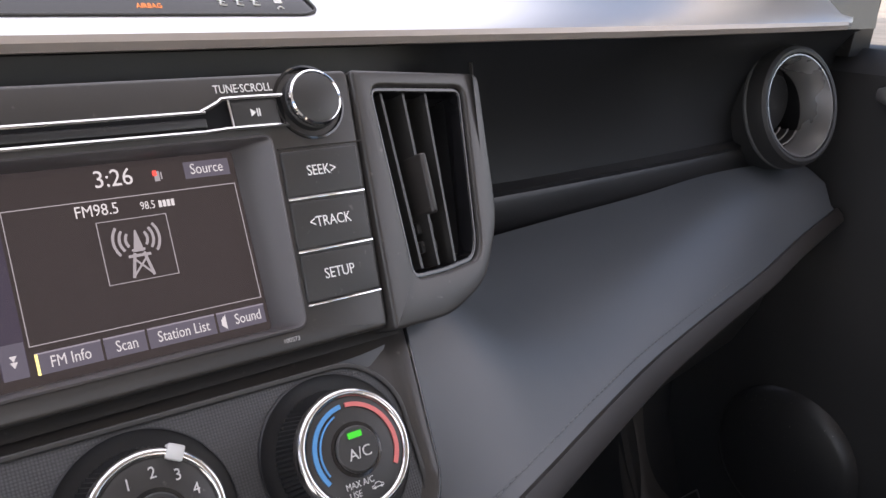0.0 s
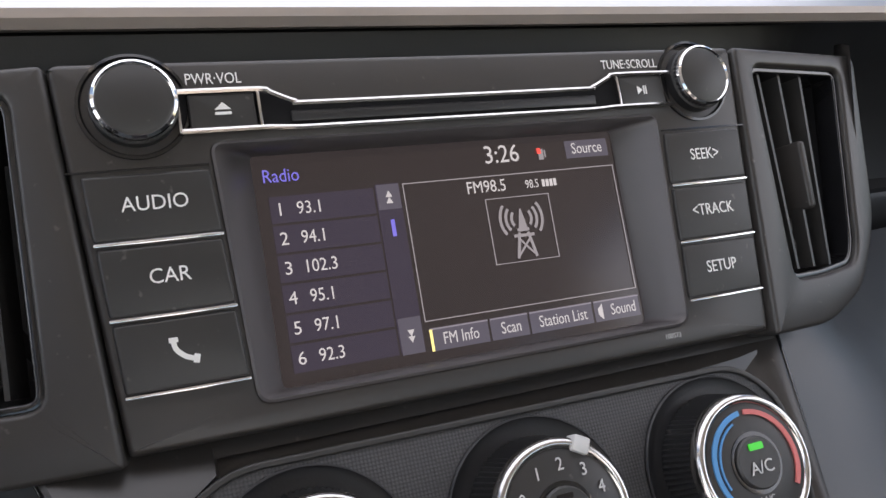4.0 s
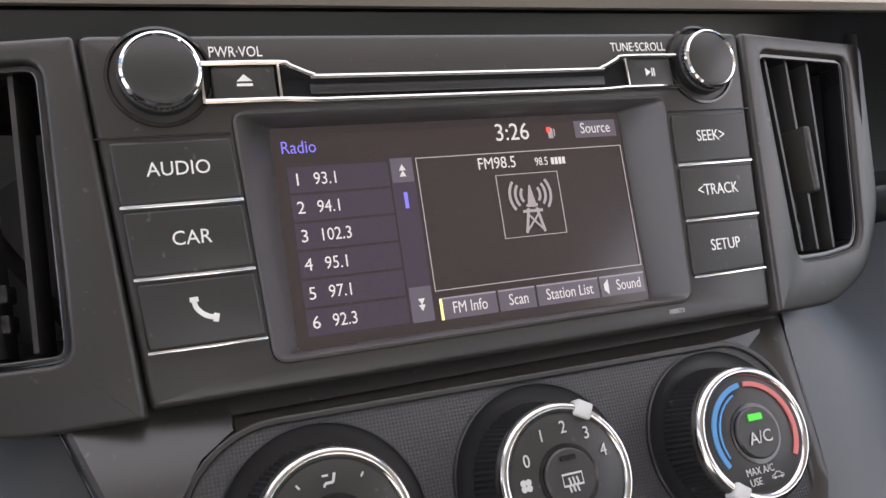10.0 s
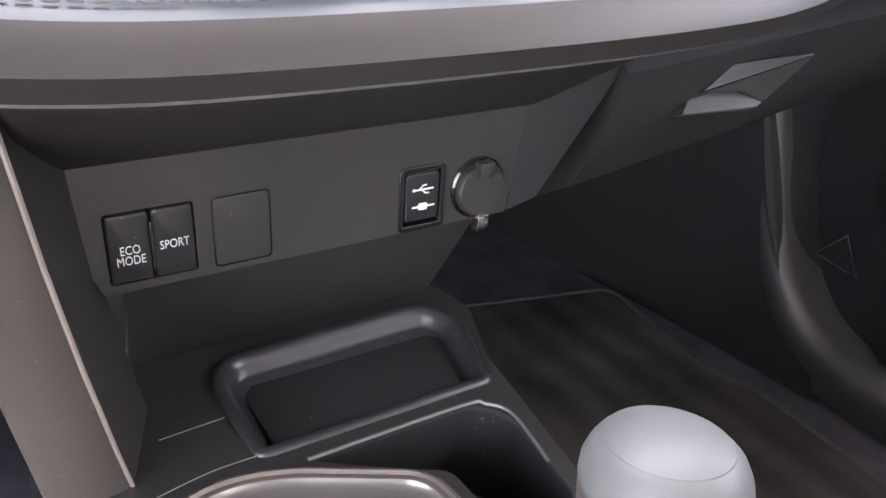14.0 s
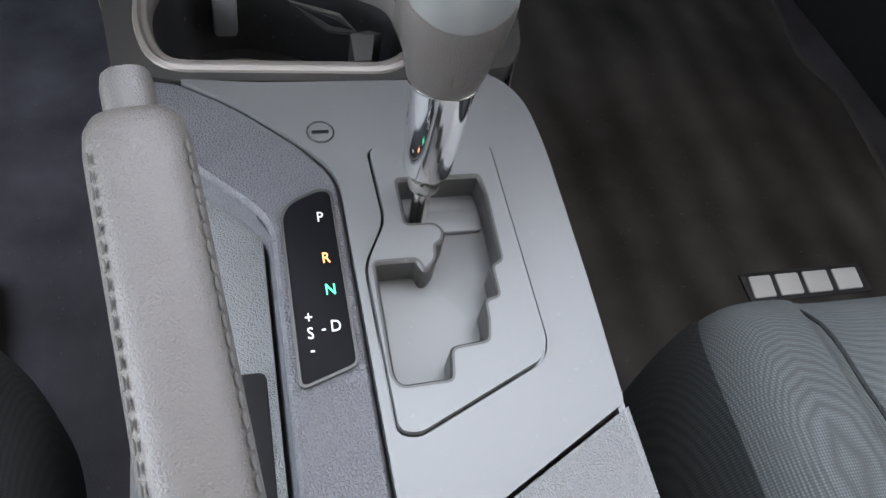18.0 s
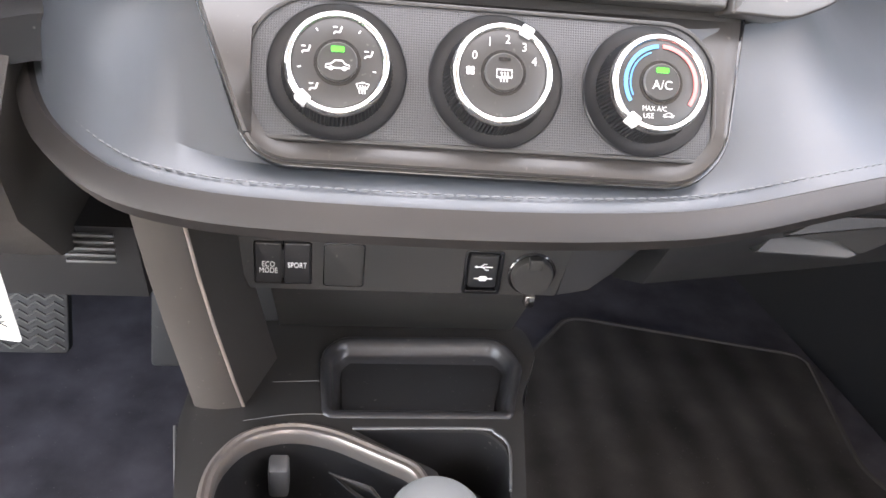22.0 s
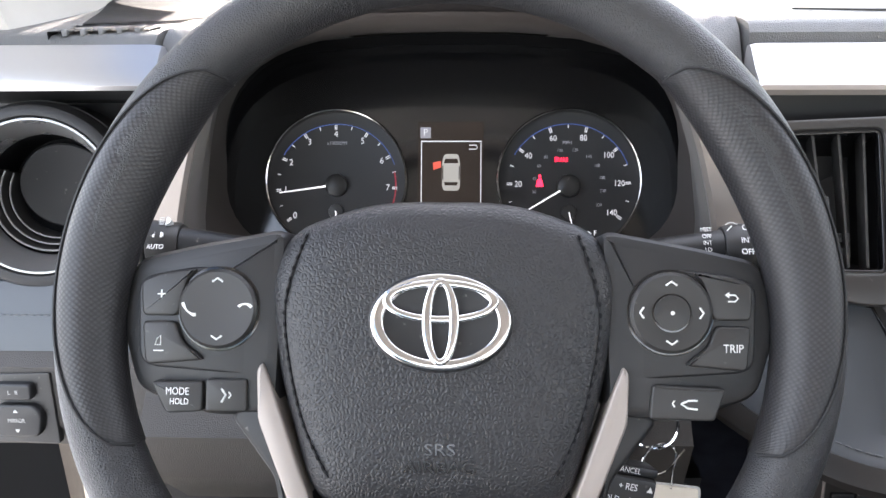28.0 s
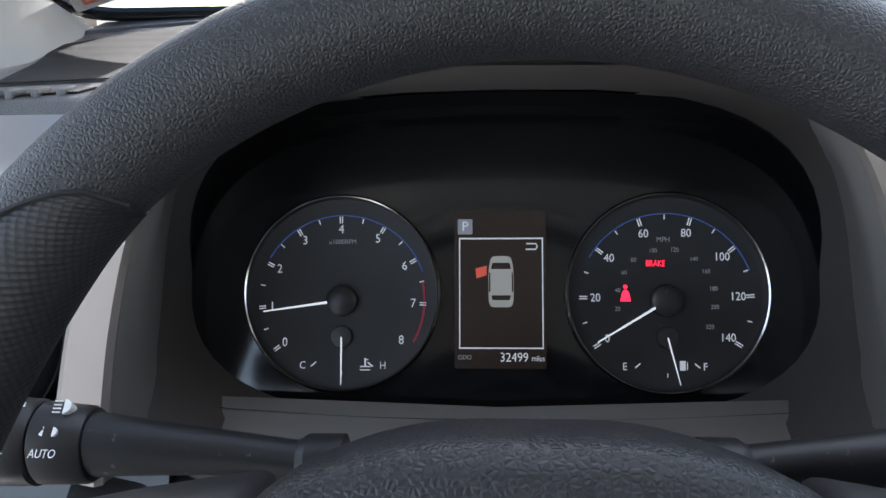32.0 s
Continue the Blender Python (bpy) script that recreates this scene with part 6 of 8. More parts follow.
part("release_button", loft([lever_ring(0.0, 0.0074, 0.0074, e=2.4), lever_ring(0.0135, 0.0076, 0.0076, e=2.4), lever_ring(0.0175, 0.0070, 0.0070, e=2.4), lever_ring(0.0190, 0.0050, 0.0050, e=2.4)]), M_GRIP, brake, "grey push button at the tip")
part("shaft", loft([lever_ring(-0.18, 0.008, 0.012, -0.012), lever_ring(-0.30, 0.008, 0.014, -0.040)]), M_BLACK, brake)
for s in (-1, 1):
    part("stitching", stitches([(s * 0.0126, -0.012 - 0.20 * k / 20, 0.0122 - 0.001 * k / 20) for k in range(21)], 0.0038, 0.0012, 0.0006), material("dark_thread", (0.045, 0.043, 0.042), 0.7), brake, "row of thread stitches")

# ---- front seats ----
def dense(secs):
    """More and smoother sections between the given ones."""
    rings = []
    for s in secs:
        r = smooth_path(s[:14], 3) + [Vector(p) for p in s[14:]]
        rings.append(r)
    cols = [smooth_path([r[i] for r in rings], 3) for i in range(len(rings[0]))]
    return [[c[k] for c in cols] for k in range(len(cols[0]))]


def side_skin(rings, s, xm):
    """The outer flank of a cushion, one millimetre proud of it."""
    span = range(0, 7) if s < 0 else range(33, 40)
    return loft([[(p.x + 0.0012 * s, p.y + 0.0006, p.z + 0.0008) for p in [Vector(r[i]) for i in span]] for r in rings[4:]], closed=False)


def cushion(name, x0, x1, dy, label):
    seat = thing(name, pose(0, dy, 0), label, "car seat", "front seats")
    xm, hw = (x0 + x1) / 2, (x1 - x0) / 2

    def ring(y, z, h, w):
        pts = []
        for a, b in ((-1.0, 0.10), (-0.99, 0.55), (-0.94, 0.86), (-0.85, 0.98), (-0.70, 0.97), (-0.62, 0.90), (-0.30, 0.88), (0.30, 0.88), (0.62, 0.90), (0.70, 0.97), (0.85, 0.98), (0.94, 0.86), (0.99, 0.55), (1.0, 0.10), (0.9, 0.0), (-0.9, 0.0)):
            pts.append((xm + a * hw * w, y, z + h * b))
        return pts
    rings = dense([ring(0.108, 0.19, 0.05, 0.72), ring(0.104, 0.165, 0.098, 0.81), ring(0.090, 0.15, 0.138, 0.90), ring(0.066, 0.14, 0.166, 0.955), ring(0.030, 0.14, 0.178, 0.985), ring(-0.02, 0.14, 0.184, 1.0), ring(-0.15, 0.14, 0.178, 1.0), ring(-0.45, 0.14, 0.165, 1.0)])
    part("cushion", loft(rings), M_CLOTH, seat, "woven grey cloth cushion", sharp=85)
    ribs = []
    for k in range(33):
        x = xm - 0.60 * hw + 1.20 * hw * k / 32
        ribs.append(tube(smooth_path([(x, 0.100, 0.252), (x, 0.086, 0.2730), (x, 0.062, 0.2870), (x, 0.025, 0.2975), (x, -0.02, 0.3022), (x, -0.15, 0.2975), (x, -0.30, 0.289)], 4), 0.0030, 6, flat=0.5))
    part("ribbed_insert", merge(*ribs), M_CLOTH, seat, "ribbed woven insert")
    for s in (-1, 1):
        if (s < 0) == (x0 > 0):
            # darker skin imitates the shade on the flank facing the console
            part("side_panel", side_skin(rings, s, xm), M_CLOTH2, seat, "cushion flank with shade darkened into its cloth", sharp=85)
        part("seam_piping", tube(smooth_path([(xm + s * hw * 0.60, 0.104, 0.262), (xm + s * hw * 0.625, 0.066, 0.2985), (xm + s * hw * 0.645, 0.02, 0.3125), (xm + s * hw * 0.655, -0.02, 0.3180), (xm + s * hw * 0.655, -0.15, 0.305), (xm + s * hw * 0.655, -0.40, 0.295)], 4), 0.0014, 6), M_CLOTH2, seat, "dark seam")
    part("seat_base", box(x0 + 0.04, x1 - 0.04, -0.45, 0.02, 0.02, 0.16, 0.01), M_DARK, seat)
    part("side_cover", loft([[(x0 - 0.004 if x0 > 0 else x1 + 0.004, y, 0.05), (x0 - 0.002 if x0 > 0 else x1 + 0.002, y, 0.20), (x0 + 0.02 if x0 > 0 else x1 - 0.02, y, 0.21), (x0 + 0.02 if x0 > 0 else x1 - 0.02, y, 0.05)] for y in (-0.02, -0.45)]), M_BLACK, seat)
    part("backrest", loft([[(xm + a * hw * w, y + b * 0.11, z) for a, b in ((-0.95, 0.2), (-0.9, 0.9), (-0.6, 1.0), (-0.5, 0.75), (0.5, 0.75), (0.6, 1.0), (0.9, 0.9), (0.95, 0.2), (0.8, 0.0), (-0.8, 0.0))] for z, y, w in ((0.24, -0.52, 0.9), (0.40, -0.56, 1.0), (0.65, -0.66, 1.0), (0.82, -0.74, 0.85), (0.86, -0.76, 0.6))]), M_CLOTH, seat)
    return seat


cushion("passenger_seat", 0.120, 0.624, 0.0, "grey woven cloth front seat with ribbed insert")
cushion("driver_seat", -0.700, -0.205, 0.035, "grey woven cloth front seat on the driver's side")

# ---- floor mats and pedals ----
M_BINDING = material("mat_edge_binding", (0.062, 0.057, 0.054), 0.9, grain=0.6, size=900, spec=0.15)
for x0, x1, word in ((0.125, 0.640, "passenger"), (-0.66, -0.315, "driver")):
    mat_o = rpoly([(x0, 0.05), (x1, 0.05), (0.672, 0.533), (0.643, 0.600), (0.678, 0.830), (x0 + 0.18, 0.92), (x0 + 0.02, 0.72)] if x0 > 0 else [(x0, 0.0), (x1, 0.0), (x1 - 0.01, 0.34), (x0 + 0.02, 0.34)], 0.03, 4)
    fm = thing("floor_mat", pose(0, 0, 0), "black carpet floor mat with a stitched edge", "floor mat", "floor mats")
    part("mat", slab(mat_o, -0.012, 0.006, 0.003), M_MAT, fm)
    part("edge_binding", tube([(p[0], p[1], 0.004) for p in mat_o], 0.005, 6, closed=True), M_BINDING if x0 > 0 else M_MAT, fm, "bound edge")
    if word == "passenger":
        part("badge_patch", slab(rrect(0.402, 0.552, 0.236, 0.272, 0.002), 0.005, 0.0078, 0.0006), M_RUBBER, fm, "black badge patch")
        for k, (a, b) in enumerate(((0.408, 0.434), (0.440, 0.468), (0.474, 0.504), (0.511, 0.542))):
            part("badge_bar", slab(rpoly([(a, 0.241), (b, 0.241), (b + 0.003, 0.267), (a + 0.003, 0.267)], 0.002), 0.007, 0.0095, 0.0006), M_PRINT, fm, "pale raised bar")
pedals = thing("brake_pedal", pose(-0.410, 0.655, 0.19, -22, 0, 0), "black rubber brake pedal with chevron ribs", "pedal")
part("pad", plate(rrect(-0.045, 0.043, -0.040, 0.040, 0.008), -0.004, 0.008, 0.002), M_RUBBER, pedals)
part("chevron_ribs", merge(*[tube([(-0.038 + 0.019 * j + 0.0095 * i, -0.0045, -0.034 + 0.0095 * k + (0.006 if i % 2 else 0)) for i in range(3)], 0.0016, 5) for k in range(8) for j in range(4)]), M_BUTTON, pedals, "raised chevron ribs")
part("arm", tube([pose(-0.410, 0.655, 0.19, -22, 0, 0).inverted() @ Vector(p) for p in ((-0.410, 0.660, 0.19), (-0.41, 0.80, 0.30), (-0.40, 1.12, 0.47))], 0.009, 8), M_BLACK, pedals)
accel = thing("accelerator_pedal", pose(-0.262, 0.665, 0.19, -25, 0, 0), "black rubber accelerator pedal in the footwell", "pedal")
part("pad", plate(rrect(-0.018, 0.016, -0.060, 0.045, 0.006), -0.003, 0.008, 0.002), M_RUBBER, accel)
part("arm", tube([pose(-0.272, 0.665, 0.17, -25, 0, 0).inverted() @ Vector(p) for p in ((-0.272, 0.670, 0.19), (-0.272, 0.80, 0.30), (-0.272, 1.12, 0.47))], 0.008, 8), M_BLACK, accel)


# ---- steering wheel ----
MS = pose(-0.4203, 0.159, 0.7363, -24, 0, 0)
wheel = thing("steering_wheel", MS, "black leather steering wheel with silver spoke inserts", "steering wheel")
RW, RT = 0.1728, 0.0163
M_RIM = material("black_wheel_leather", (0.034, 0.034, 0.036), 0.38, grain=0.72, size=720, kind="leather", vary=0.08)
M_PERF = material("perforated_leather", (0.030, 0.029, 0.031), 0.42, grain=0.55, size=500, kind="dots", vary=0.06, coords="UV")


def rim_secs(a0, a1, n, grow=0.0, flare=0.0):
    out = []
    for k in range(n):
        u = k / max(1, n - 1)
        a = radians(a0 + (a1 - a0) * u)
        fl = flare * max(0.0, math.sin(math.pi * min(1.0, max(0.0, u)))) ** 0.6
        ring = []
        for j in range(28):
            b = 2 * math.pi * j / 28
            c = math.cos(b)
            r = RW + (RT + grow) * c * 0.98 + (fl * c if c < 0 else 0.0)
            ring.append((r * math.cos(a), (RT + grow) * math.sin(b) * 1.05, r * math.sin(a)))
        out.append(ring)
    return out


part("rim", loft(rim_secs(0, 357.5, 144), cap=False, wrap=True), M_RIM, wheel, "black grained leather rim")
def grip_point(a, b, grow, flare):
    """A point on the rim: a turns round the wheel, b round the tube (0 outside, -90 towards the driver)."""
    c, s = math.cos(radians(b)), math.sin(radians(b))
    r = RW + (RT + grow) * c * 0.98 + (flare * c if c < 0 else 0.0)
    return (r * math.cos(radians(a)), (RT + grow) * s * 1.05 + (flare * 0.3 if c < 0 else 0.0), r * math.sin(radians(a)))


for side in (1, -1):
    rows, seam = [], []
    for k in range(49):
        u = k / 48
        a = -22 + 70 * u
        a = a if side > 0 else 180 - a
        bow = math.sin(math.pi * u) ** 0.42
        flare = 0.0044 * math.sin(math.pi * u ** 1.9) ** 1.5
        b0 = -158 + 118 * bow
        rows.append([grip_point(a, b0 + (-262 - b0) * j / 16, 0.0002 if j in (0, 16) else 0.0008, flare) for j in range(17)])
        seam.append(grip_point(a, b0, 0.0008, flare))
    grip = part("thumb_grip", loft(rows, closed=False), M_PERF, wheel, "dimpled leather thumb grip")
    uv = grip.data.uv_layers.new(name="skin")
    for lp in grip.data.loops:
        i, j = divmod(lp.vertex_index, 17)
        p, q = i / 48 * radians(70) * RW, j / 16 * radians(200) * RT
        uv.data[lp.index].uv = ((p + q) * 0.7071, (p - q) * 0.7071)
    part("grip_seam", tube(seam, 0.0008, 6), M_RUBBER, wheel, "dark seam round the thumb grip")
# airbag pad
M_AIRBAG = material("black_airbag_vinyl", (0.026, 0.026, 0.028), 0.36, grain=0.6, size=480, kind="leather", vary=0.10)
M_SPOKE = material("smooth_black_spoke_plastic", (0.022, 0.022, 0.023), 0.45, grain=0.25, size=1500, vary=0.08)
pad_o = rpoly([(-0.060, -0.090), (0.060, -0.090), (0.080, -0.020), (0.084, 0.022), (0.074, 0.044), (0.035, 0.0585), (-0.035, 0.0585), (-0.074, 0.044), (-0.084, 0.022), (-0.080, -0.020)], [0.02, 0.02, 0.02, 0.02, 0.02, 0.03, 0.03, 0.02, 0.02, 0.02], 5)
part("airbag_cover", loft([[(p[0] * f, d, (p[1] + 0.012) * f - 0.012) for p in pad_o] for d, f in ((0.030, 1.0), (-0.006, 1.0), (-0.013, 0.985), (-0.0185, 0.95), (-0.0220, 0.88), (-0.0242, 0.77), (-0.0254, 0.62), (-0.0258, 0.40), (-0.0258, 0.1))]), M_AIRBAG, wheel, "grained airbag cover")
def pad_skin(x, z, lift):
    """The point of the airbag cover's skin at a place seen from the driver."""
    a = math.atan2(z + 0.012, x)
    best = 0.1
    for p, q in zip(pad_o, pad_o[1:] + pad_o[:1]):
        ex, ez = q[0] - p[0], q[1] - p[1]
        det = math.cos(a) * ez - math.sin(a) * ex
        if abs(det) < 1e-12:
            continue
        u = (p[0] * ez - (p[1] + 0.012) * ex) / det
        v = (p[0] * math.sin(a) - (p[1] + 0.012) * math.cos(a)) / det
        if u > 0 and -1e-6 <= v <= 1 + 1e-6:
            best = u
    f = math.hypot(x, z + 0.012) / best
    return (x, float(np.interp(f, [0.1, 0.40, 0.62, 0.77, 0.88, 0.95, 0.985, 1.0], [-0.0258, -0.0258, -0.0254, -0.0242, -0.0220, -0.0185, -0.013, -0.006])) - lift, z)


for e in (-1, 1):
    line = smooth_path([(e * 0.0640, -0.0206, 0.0420), (e * 0.0725, -0.0222, 0.0160), (e * 0.0735, -0.0222, -0.0070), (e * 0.0655, -0.0226, -0.0450), (e * 0.0520, -0.0236, -0.0720)], 6)
    line = [Vector(pad_skin(p.x, p.z, 0.0006)) for p in line]
    part("stitching", stitches(line, 0.0036, 0.0018, 0.0007), M_VENT, wheel, "dark thread stitches")
    part("stitch_groove", tube(line, 0.0006, 5), M_RUBBER, wheel)
for w, z in (("SRS", -0.058), ("AIRBAG", -0.066)):
    lettering(w, 0.0078, (0.0, -0.0255, z), M_GLOSS, wheel, 1.25)


def ellipse(cx, cz, rx, rz, n=56):
    return [(cx + rx * math.cos(2 * math.pi * k / n), cz + rz * math.sin(2 * math.pi * k / n)) for k in range(n)]


def oval_ring(cx, cz, rx, rz, w, d0, d1):
    return ring_plate(ellipse(cx, cz, rx, rz), ellipse(cx, cz, rx - w, rz - w * 0.8), d0, d1, 0.0012)


part("emblem_well", loft([[(p[0], d, p[1]) for p in ellipse(0, 0.001, 0.0345 * f, 0.0240 * f)] for d, f in ((-0.0225, 1.06), (-0.0262, 1.03), (-0.0268, 1.0), (-0.0262, 0.95))]), M_BLACK, wheel)
emblem = part("emblem", oval_ring(0, 0.001, 0.0345, 0.0236, 0.0066, -0.0295, -0.024), M_CHROME, wheel, "chrome oval badge")
part("badge_oval", oval_ring(0, 0.0110, 0.0285, 0.0108, 0.0050, -0.0300, -0.025), M_CHROME, emblem)
part("badge_oval", oval_ring(0, 0.0010, 0.0092, 0.0215, 0.0050, -0.0302, -0.025), M_CHROME, emblem)

# side spokes with their keys
for s in (-1, 1):
    def mx_(pts):
        q = [(s * a, b) for a, b in pts]
        return q if s > 0 else q[::-1]
    sp = rpoly(mx_([(0.078, -0.044), (0.112, -0.046), (0.150, -0.034), (0.160, 0.0), (0.152, 0.030), (0.120, 0.037), (0.074, 0.045)]), 0.008, 4)
    part("spoke", loft([[(p[0], d + 0.014 * abs(p[0]) / 0.16, p[1]) for p in inset(sp, e)] for d, e in ((0.015, 0.0), (-0.018, 0.0), (-0.022, 0.002), (-0.0235, 0.006))]), M_SPOKE, wheel, "black spoke")
    low = rpoly(mx_([(0.055, -0.094), (0.080, -0.050), (0.086, -0.022), (0.092, -0.036), (0.102, -0.046), (0.080, -0.075), (0.069, -0.14), (0.058, -0.155)]), 0.004, 3)
    part("lower_spoke", plate(low, -0.012, 0.015, 0.003), M_BLACK, wheel, "black lower spoke")
    ins = rpoly(mx_([(0.050, -0.125), (0.0590, -0.090), (0.0805, -0.030), (0.0850, -0.019), (0.0876, -0.023), (0.0868, -0.046), (0.0695, -0.090), (0.062, -0.128)]), 0.003, 3)
    part("spoke_insert", plate(ins, -0.019, 0.0, 0.0014), M_WARM, wheel, "satin silver insert")
    dd = -0.0132
    pod = part("key_pod", plate(rpoly(mx_([(0.086, -0.0250), (0.100, -0.0230), (0.146, -0.0195), (0.1475, 0.023), (0.118, 0.0285), (0.088, 0.026)]), 0.008, 4), dd - 0.0020, 0.004, 0.0015), M_BLACK, wheel)
    cx, cz = s * 0.1070, 0.0080
    part("pad_groove", lathe([(0.0203, dd), (0.0203, dd - 0.0026), (0.0192, dd - 0.0028)], 48, cx, cz), M_GLOSS, pod)
    dpad = part("direction_pad", lathe([(0.0192, dd), (0.0190, dd - 0.0050), (0.0175, dd - 0.0064), (0.0100, dd - 0.0060), (0.0, dd - 0.0056)], 48, cx, cz), M_BUTTON, pod, "round direction pad")
    if s > 0:
        part("pad_groove", lathe([(0.0090, dd - 0.0050), (0.0090, dd - 0.0065), (0.0082, dd - 0.0066)], 36, cx, cz), M_GLOSS, dpad)
        part("centre_key", lathe([(0.0083, dd - 0.004), (0.0082, dd - 0.0076), (0.0060, dd - 0.0080), (0.0, dd - 0.0082)], 36, cx, cz), M_BUTTON, dpad)
        part("centre_dot", lathe([(0.0015, dd - 0.0080), (0.0, dd - 0.0085)], 12, cx, cz), M_WHITE, dpad)
    for a in (90, 270) + ((0, 180) if s > 0 else ()):
        c, q = math.cos(radians(a)), math.sin(radians(a))
        ux, uz = -q, c
        part("chevron", tube([(cx + 0.0128 * c + 0.0026 * ux, dd - 0.0063, cz + 0.0128 * q + 0.0026 * uz), (cx + 0.0146 * c, dd - 0.0063, cz + 0.0146 * q), (cx + 0.0128 * c - 0.0026 * ux, dd - 0.0063, cz + 0.0128 * q - 0.0026 * uz)], 0.0005, 4), M_WHITE, dpad)
    if s < 0:
        for e in (-1, 1):
            pts = smooth_path([(cx + e * 0.0135 - 0.0032, dd - 0.0062, cz + (0.0010 if e > 0 else 0.0028)), (cx + e * 0.0135 - 0.0015, dd - 0.0062, cz + (0.0022 if e > 0 else -0.0006)), (cx + e * 0.0135 + 0.0012, dd - 0.0062, cz + (0.0022 if e > 0 else -0.0026)), (cx + e * 0.0135 + 0.0032, dd - 0.0062, cz + (0.0008 if e > 0 else -0.0030))], 3)
            part("phone_mark", tube(pts, [0.0009, 0.0009, 0.0007, 0.0005, 0.0005, 0.0005, 0.0007, 0.0009, 0.0009, 0.0009], 6, flat=0.4), M_WHITE, dpad)
    kb = rpoly(mx_([(0.1265, 0.0045), (0.1440, 0.0045), (0.1450, 0.0210), (0.1350, 0.0250), (0.1170, 0.0272), (0.1225, 0.0220)]), 0.003, 3)
    ka = rpoly(mx_([(0.1130, -0.0165), (0.1420, -0.0190), (0.1440, 0.0020), (0.1275, 0.0020), (0.1240, -0.0080)]), 0.003, 3)
    k_up = part("key", plate(kb, dd - 0.0046, 0.002, 0.0014), M_BUTTON, pod)
    k_dn = part("key", plate(ka, dd - 0.0046, 0.002, 0.0014), M_BUTTON, pod)
    dm = dd - 0.0048
    if s > 0:
        lettering("TRIP", 0.0056, (0.1355, dm, -0.0085), M_WHITE, k_dn, 0.85)
        part("return_mark", merge(tube([(0.1330, dm, 0.0165), (0.1365, dm, 0.0165), (0.1378, dm, 0.0150), (0.1365, dm, 0.0135), (0.1332, dm, 0.0135)], 0.0004, 4), plate([(0.1318, 0.0165), (0.1338, 0.0150), (0.1338, 0.0180)], dm - 0.0001, dm + 0.0002, 0)), M_WHITE, k_up)
    else:
        part("plus_mark", merge(box(-0.1365, -0.1325, dm - 0.0001, dm + 0.0003, 0.0145, 0.0152, 0), box(-0.1349, -0.1342, dm - 0.0001, dm + 0.0003, 0.0129, 0.0169, 0)), M_WHITE, k_up)
        part("volume_mark", merge(box(-0.1380, -0.1330, dm - 0.0001, dm + 0.0003, -0.0125, -0.0119, 0), tube([(-0.1372, dm, -0.0095), (-0.1345, dm, -0.0095), (-0.1345, dm, -0.0050), (-0.1362, dm, -0.0065)], 0.0003, 4, closed=True)), M_WHITE, k_dn)
    if s > 0:
        kk = part("key", plate(rpoly([(0.0970, -0.0415), (0.1270, -0.0420), (0.1325, -0.0270), (0.0985, -0.0255)], 0.002, 3), dd - 0.0042, 0.006, 0.0012), M_BUTTON, wheel)
        part("car_distance_mark", merge(tube([(0.1115, dd - 0.0044, -0.0340), (0.1150, dd - 0.0044, -0.0325), (0.1190, dd - 0.0044, -0.0325)], 0.0005, 4), tube([(0.1115, dd - 0.0044, -0.0340), (0.1145, dd - 0.0044, -0.0360), (0.1190, dd - 0.0044, -0.0365)], 0.0005, 4), tube([(0.1085, dd - 0.0044, -0.0325), (0.1075, dd - 0.0044, -0.0340), (0.1085, dd - 0.0044, -0.0355)], 0.0004, 4)), M_WHITE, kk)
    else:
        kk = part("key", plate(rpoly([(-0.1315, -0.0420), (-0.1140, -0.0410), (-0.1140, -0.0265), (-0.1390, -0.0270)], 0.002, 3), dd - 0.0042, 0.006, 0.0012), M_BUTTON, wheel)
        lettering("MODE", 0.0050, (-0.1260, dd - 0.0044, -0.0316), M_WHITE, kk, 0.8)
        lettering("HOLD", 0.0042, (-0.1250, dd - 0.0044, -0.0364), M_WHITE, kk, 0.8)
        kk = part("key", plate(rrect(-0.1125, -0.0925, -0.0410, -0.0255, 0.002), dd - 0.0042, 0.006, 0.0012), M_BUTTON, wheel)
        part("voice_mark", merge(tube([(-0.1045, dd - 0.0044, -0.0300), (-0.1025, dd - 0.0044, -0.0330), (-0.1045, dd - 0.0044, -0.0365)], 0.0005, 4), tube([(-0.1010, dd - 0.0044, -0.0315), (-0.1000, dd - 0.0044, -0.0330), (-0.1010, dd - 0.0044, -0.0345)], 0.0004, 4)), M_WHITE, kk)
part("hub_back", lathe([(0.060, 0.0), (0.055, 0.04), (0.045, 0.08)], 40, 0, -0.01), M_BLACK, wheel)
# depth of the hub and spokes, and of the rim
for piece in wheel.children:
    piece.location.y += 0.012 if piece.name.split(".")[0] in ("rim", "thumb_grip", "grip_seam") else 0.023
    if piece.name.split(".")[0] in ("emblem", "emblem_well"):
        piece.scale = (0.945, 1.0, 0.945)
    if piece.name.split(".")[0] in ("key_pod", "key"):
        piece.location.z -= 0.0022

# ---- steering column and its stalks ----
column = thing("steering_column", MS, "black steering column shroud", "steering column")
part("shroud", loft([[(p[0], d, p[1]) for p in rrect(-w, w, z0, z1, 0.02, 5)] for d, w, z0, z1 in ((0.060, 0.062, -0.075, 0.018), (0.065, 0.074, -0.085, 0.024), (0.16, 0.082, -0.10, 0.022), (0.26, 0.085, -0.10, 0.0))]), M_BLACK, column)


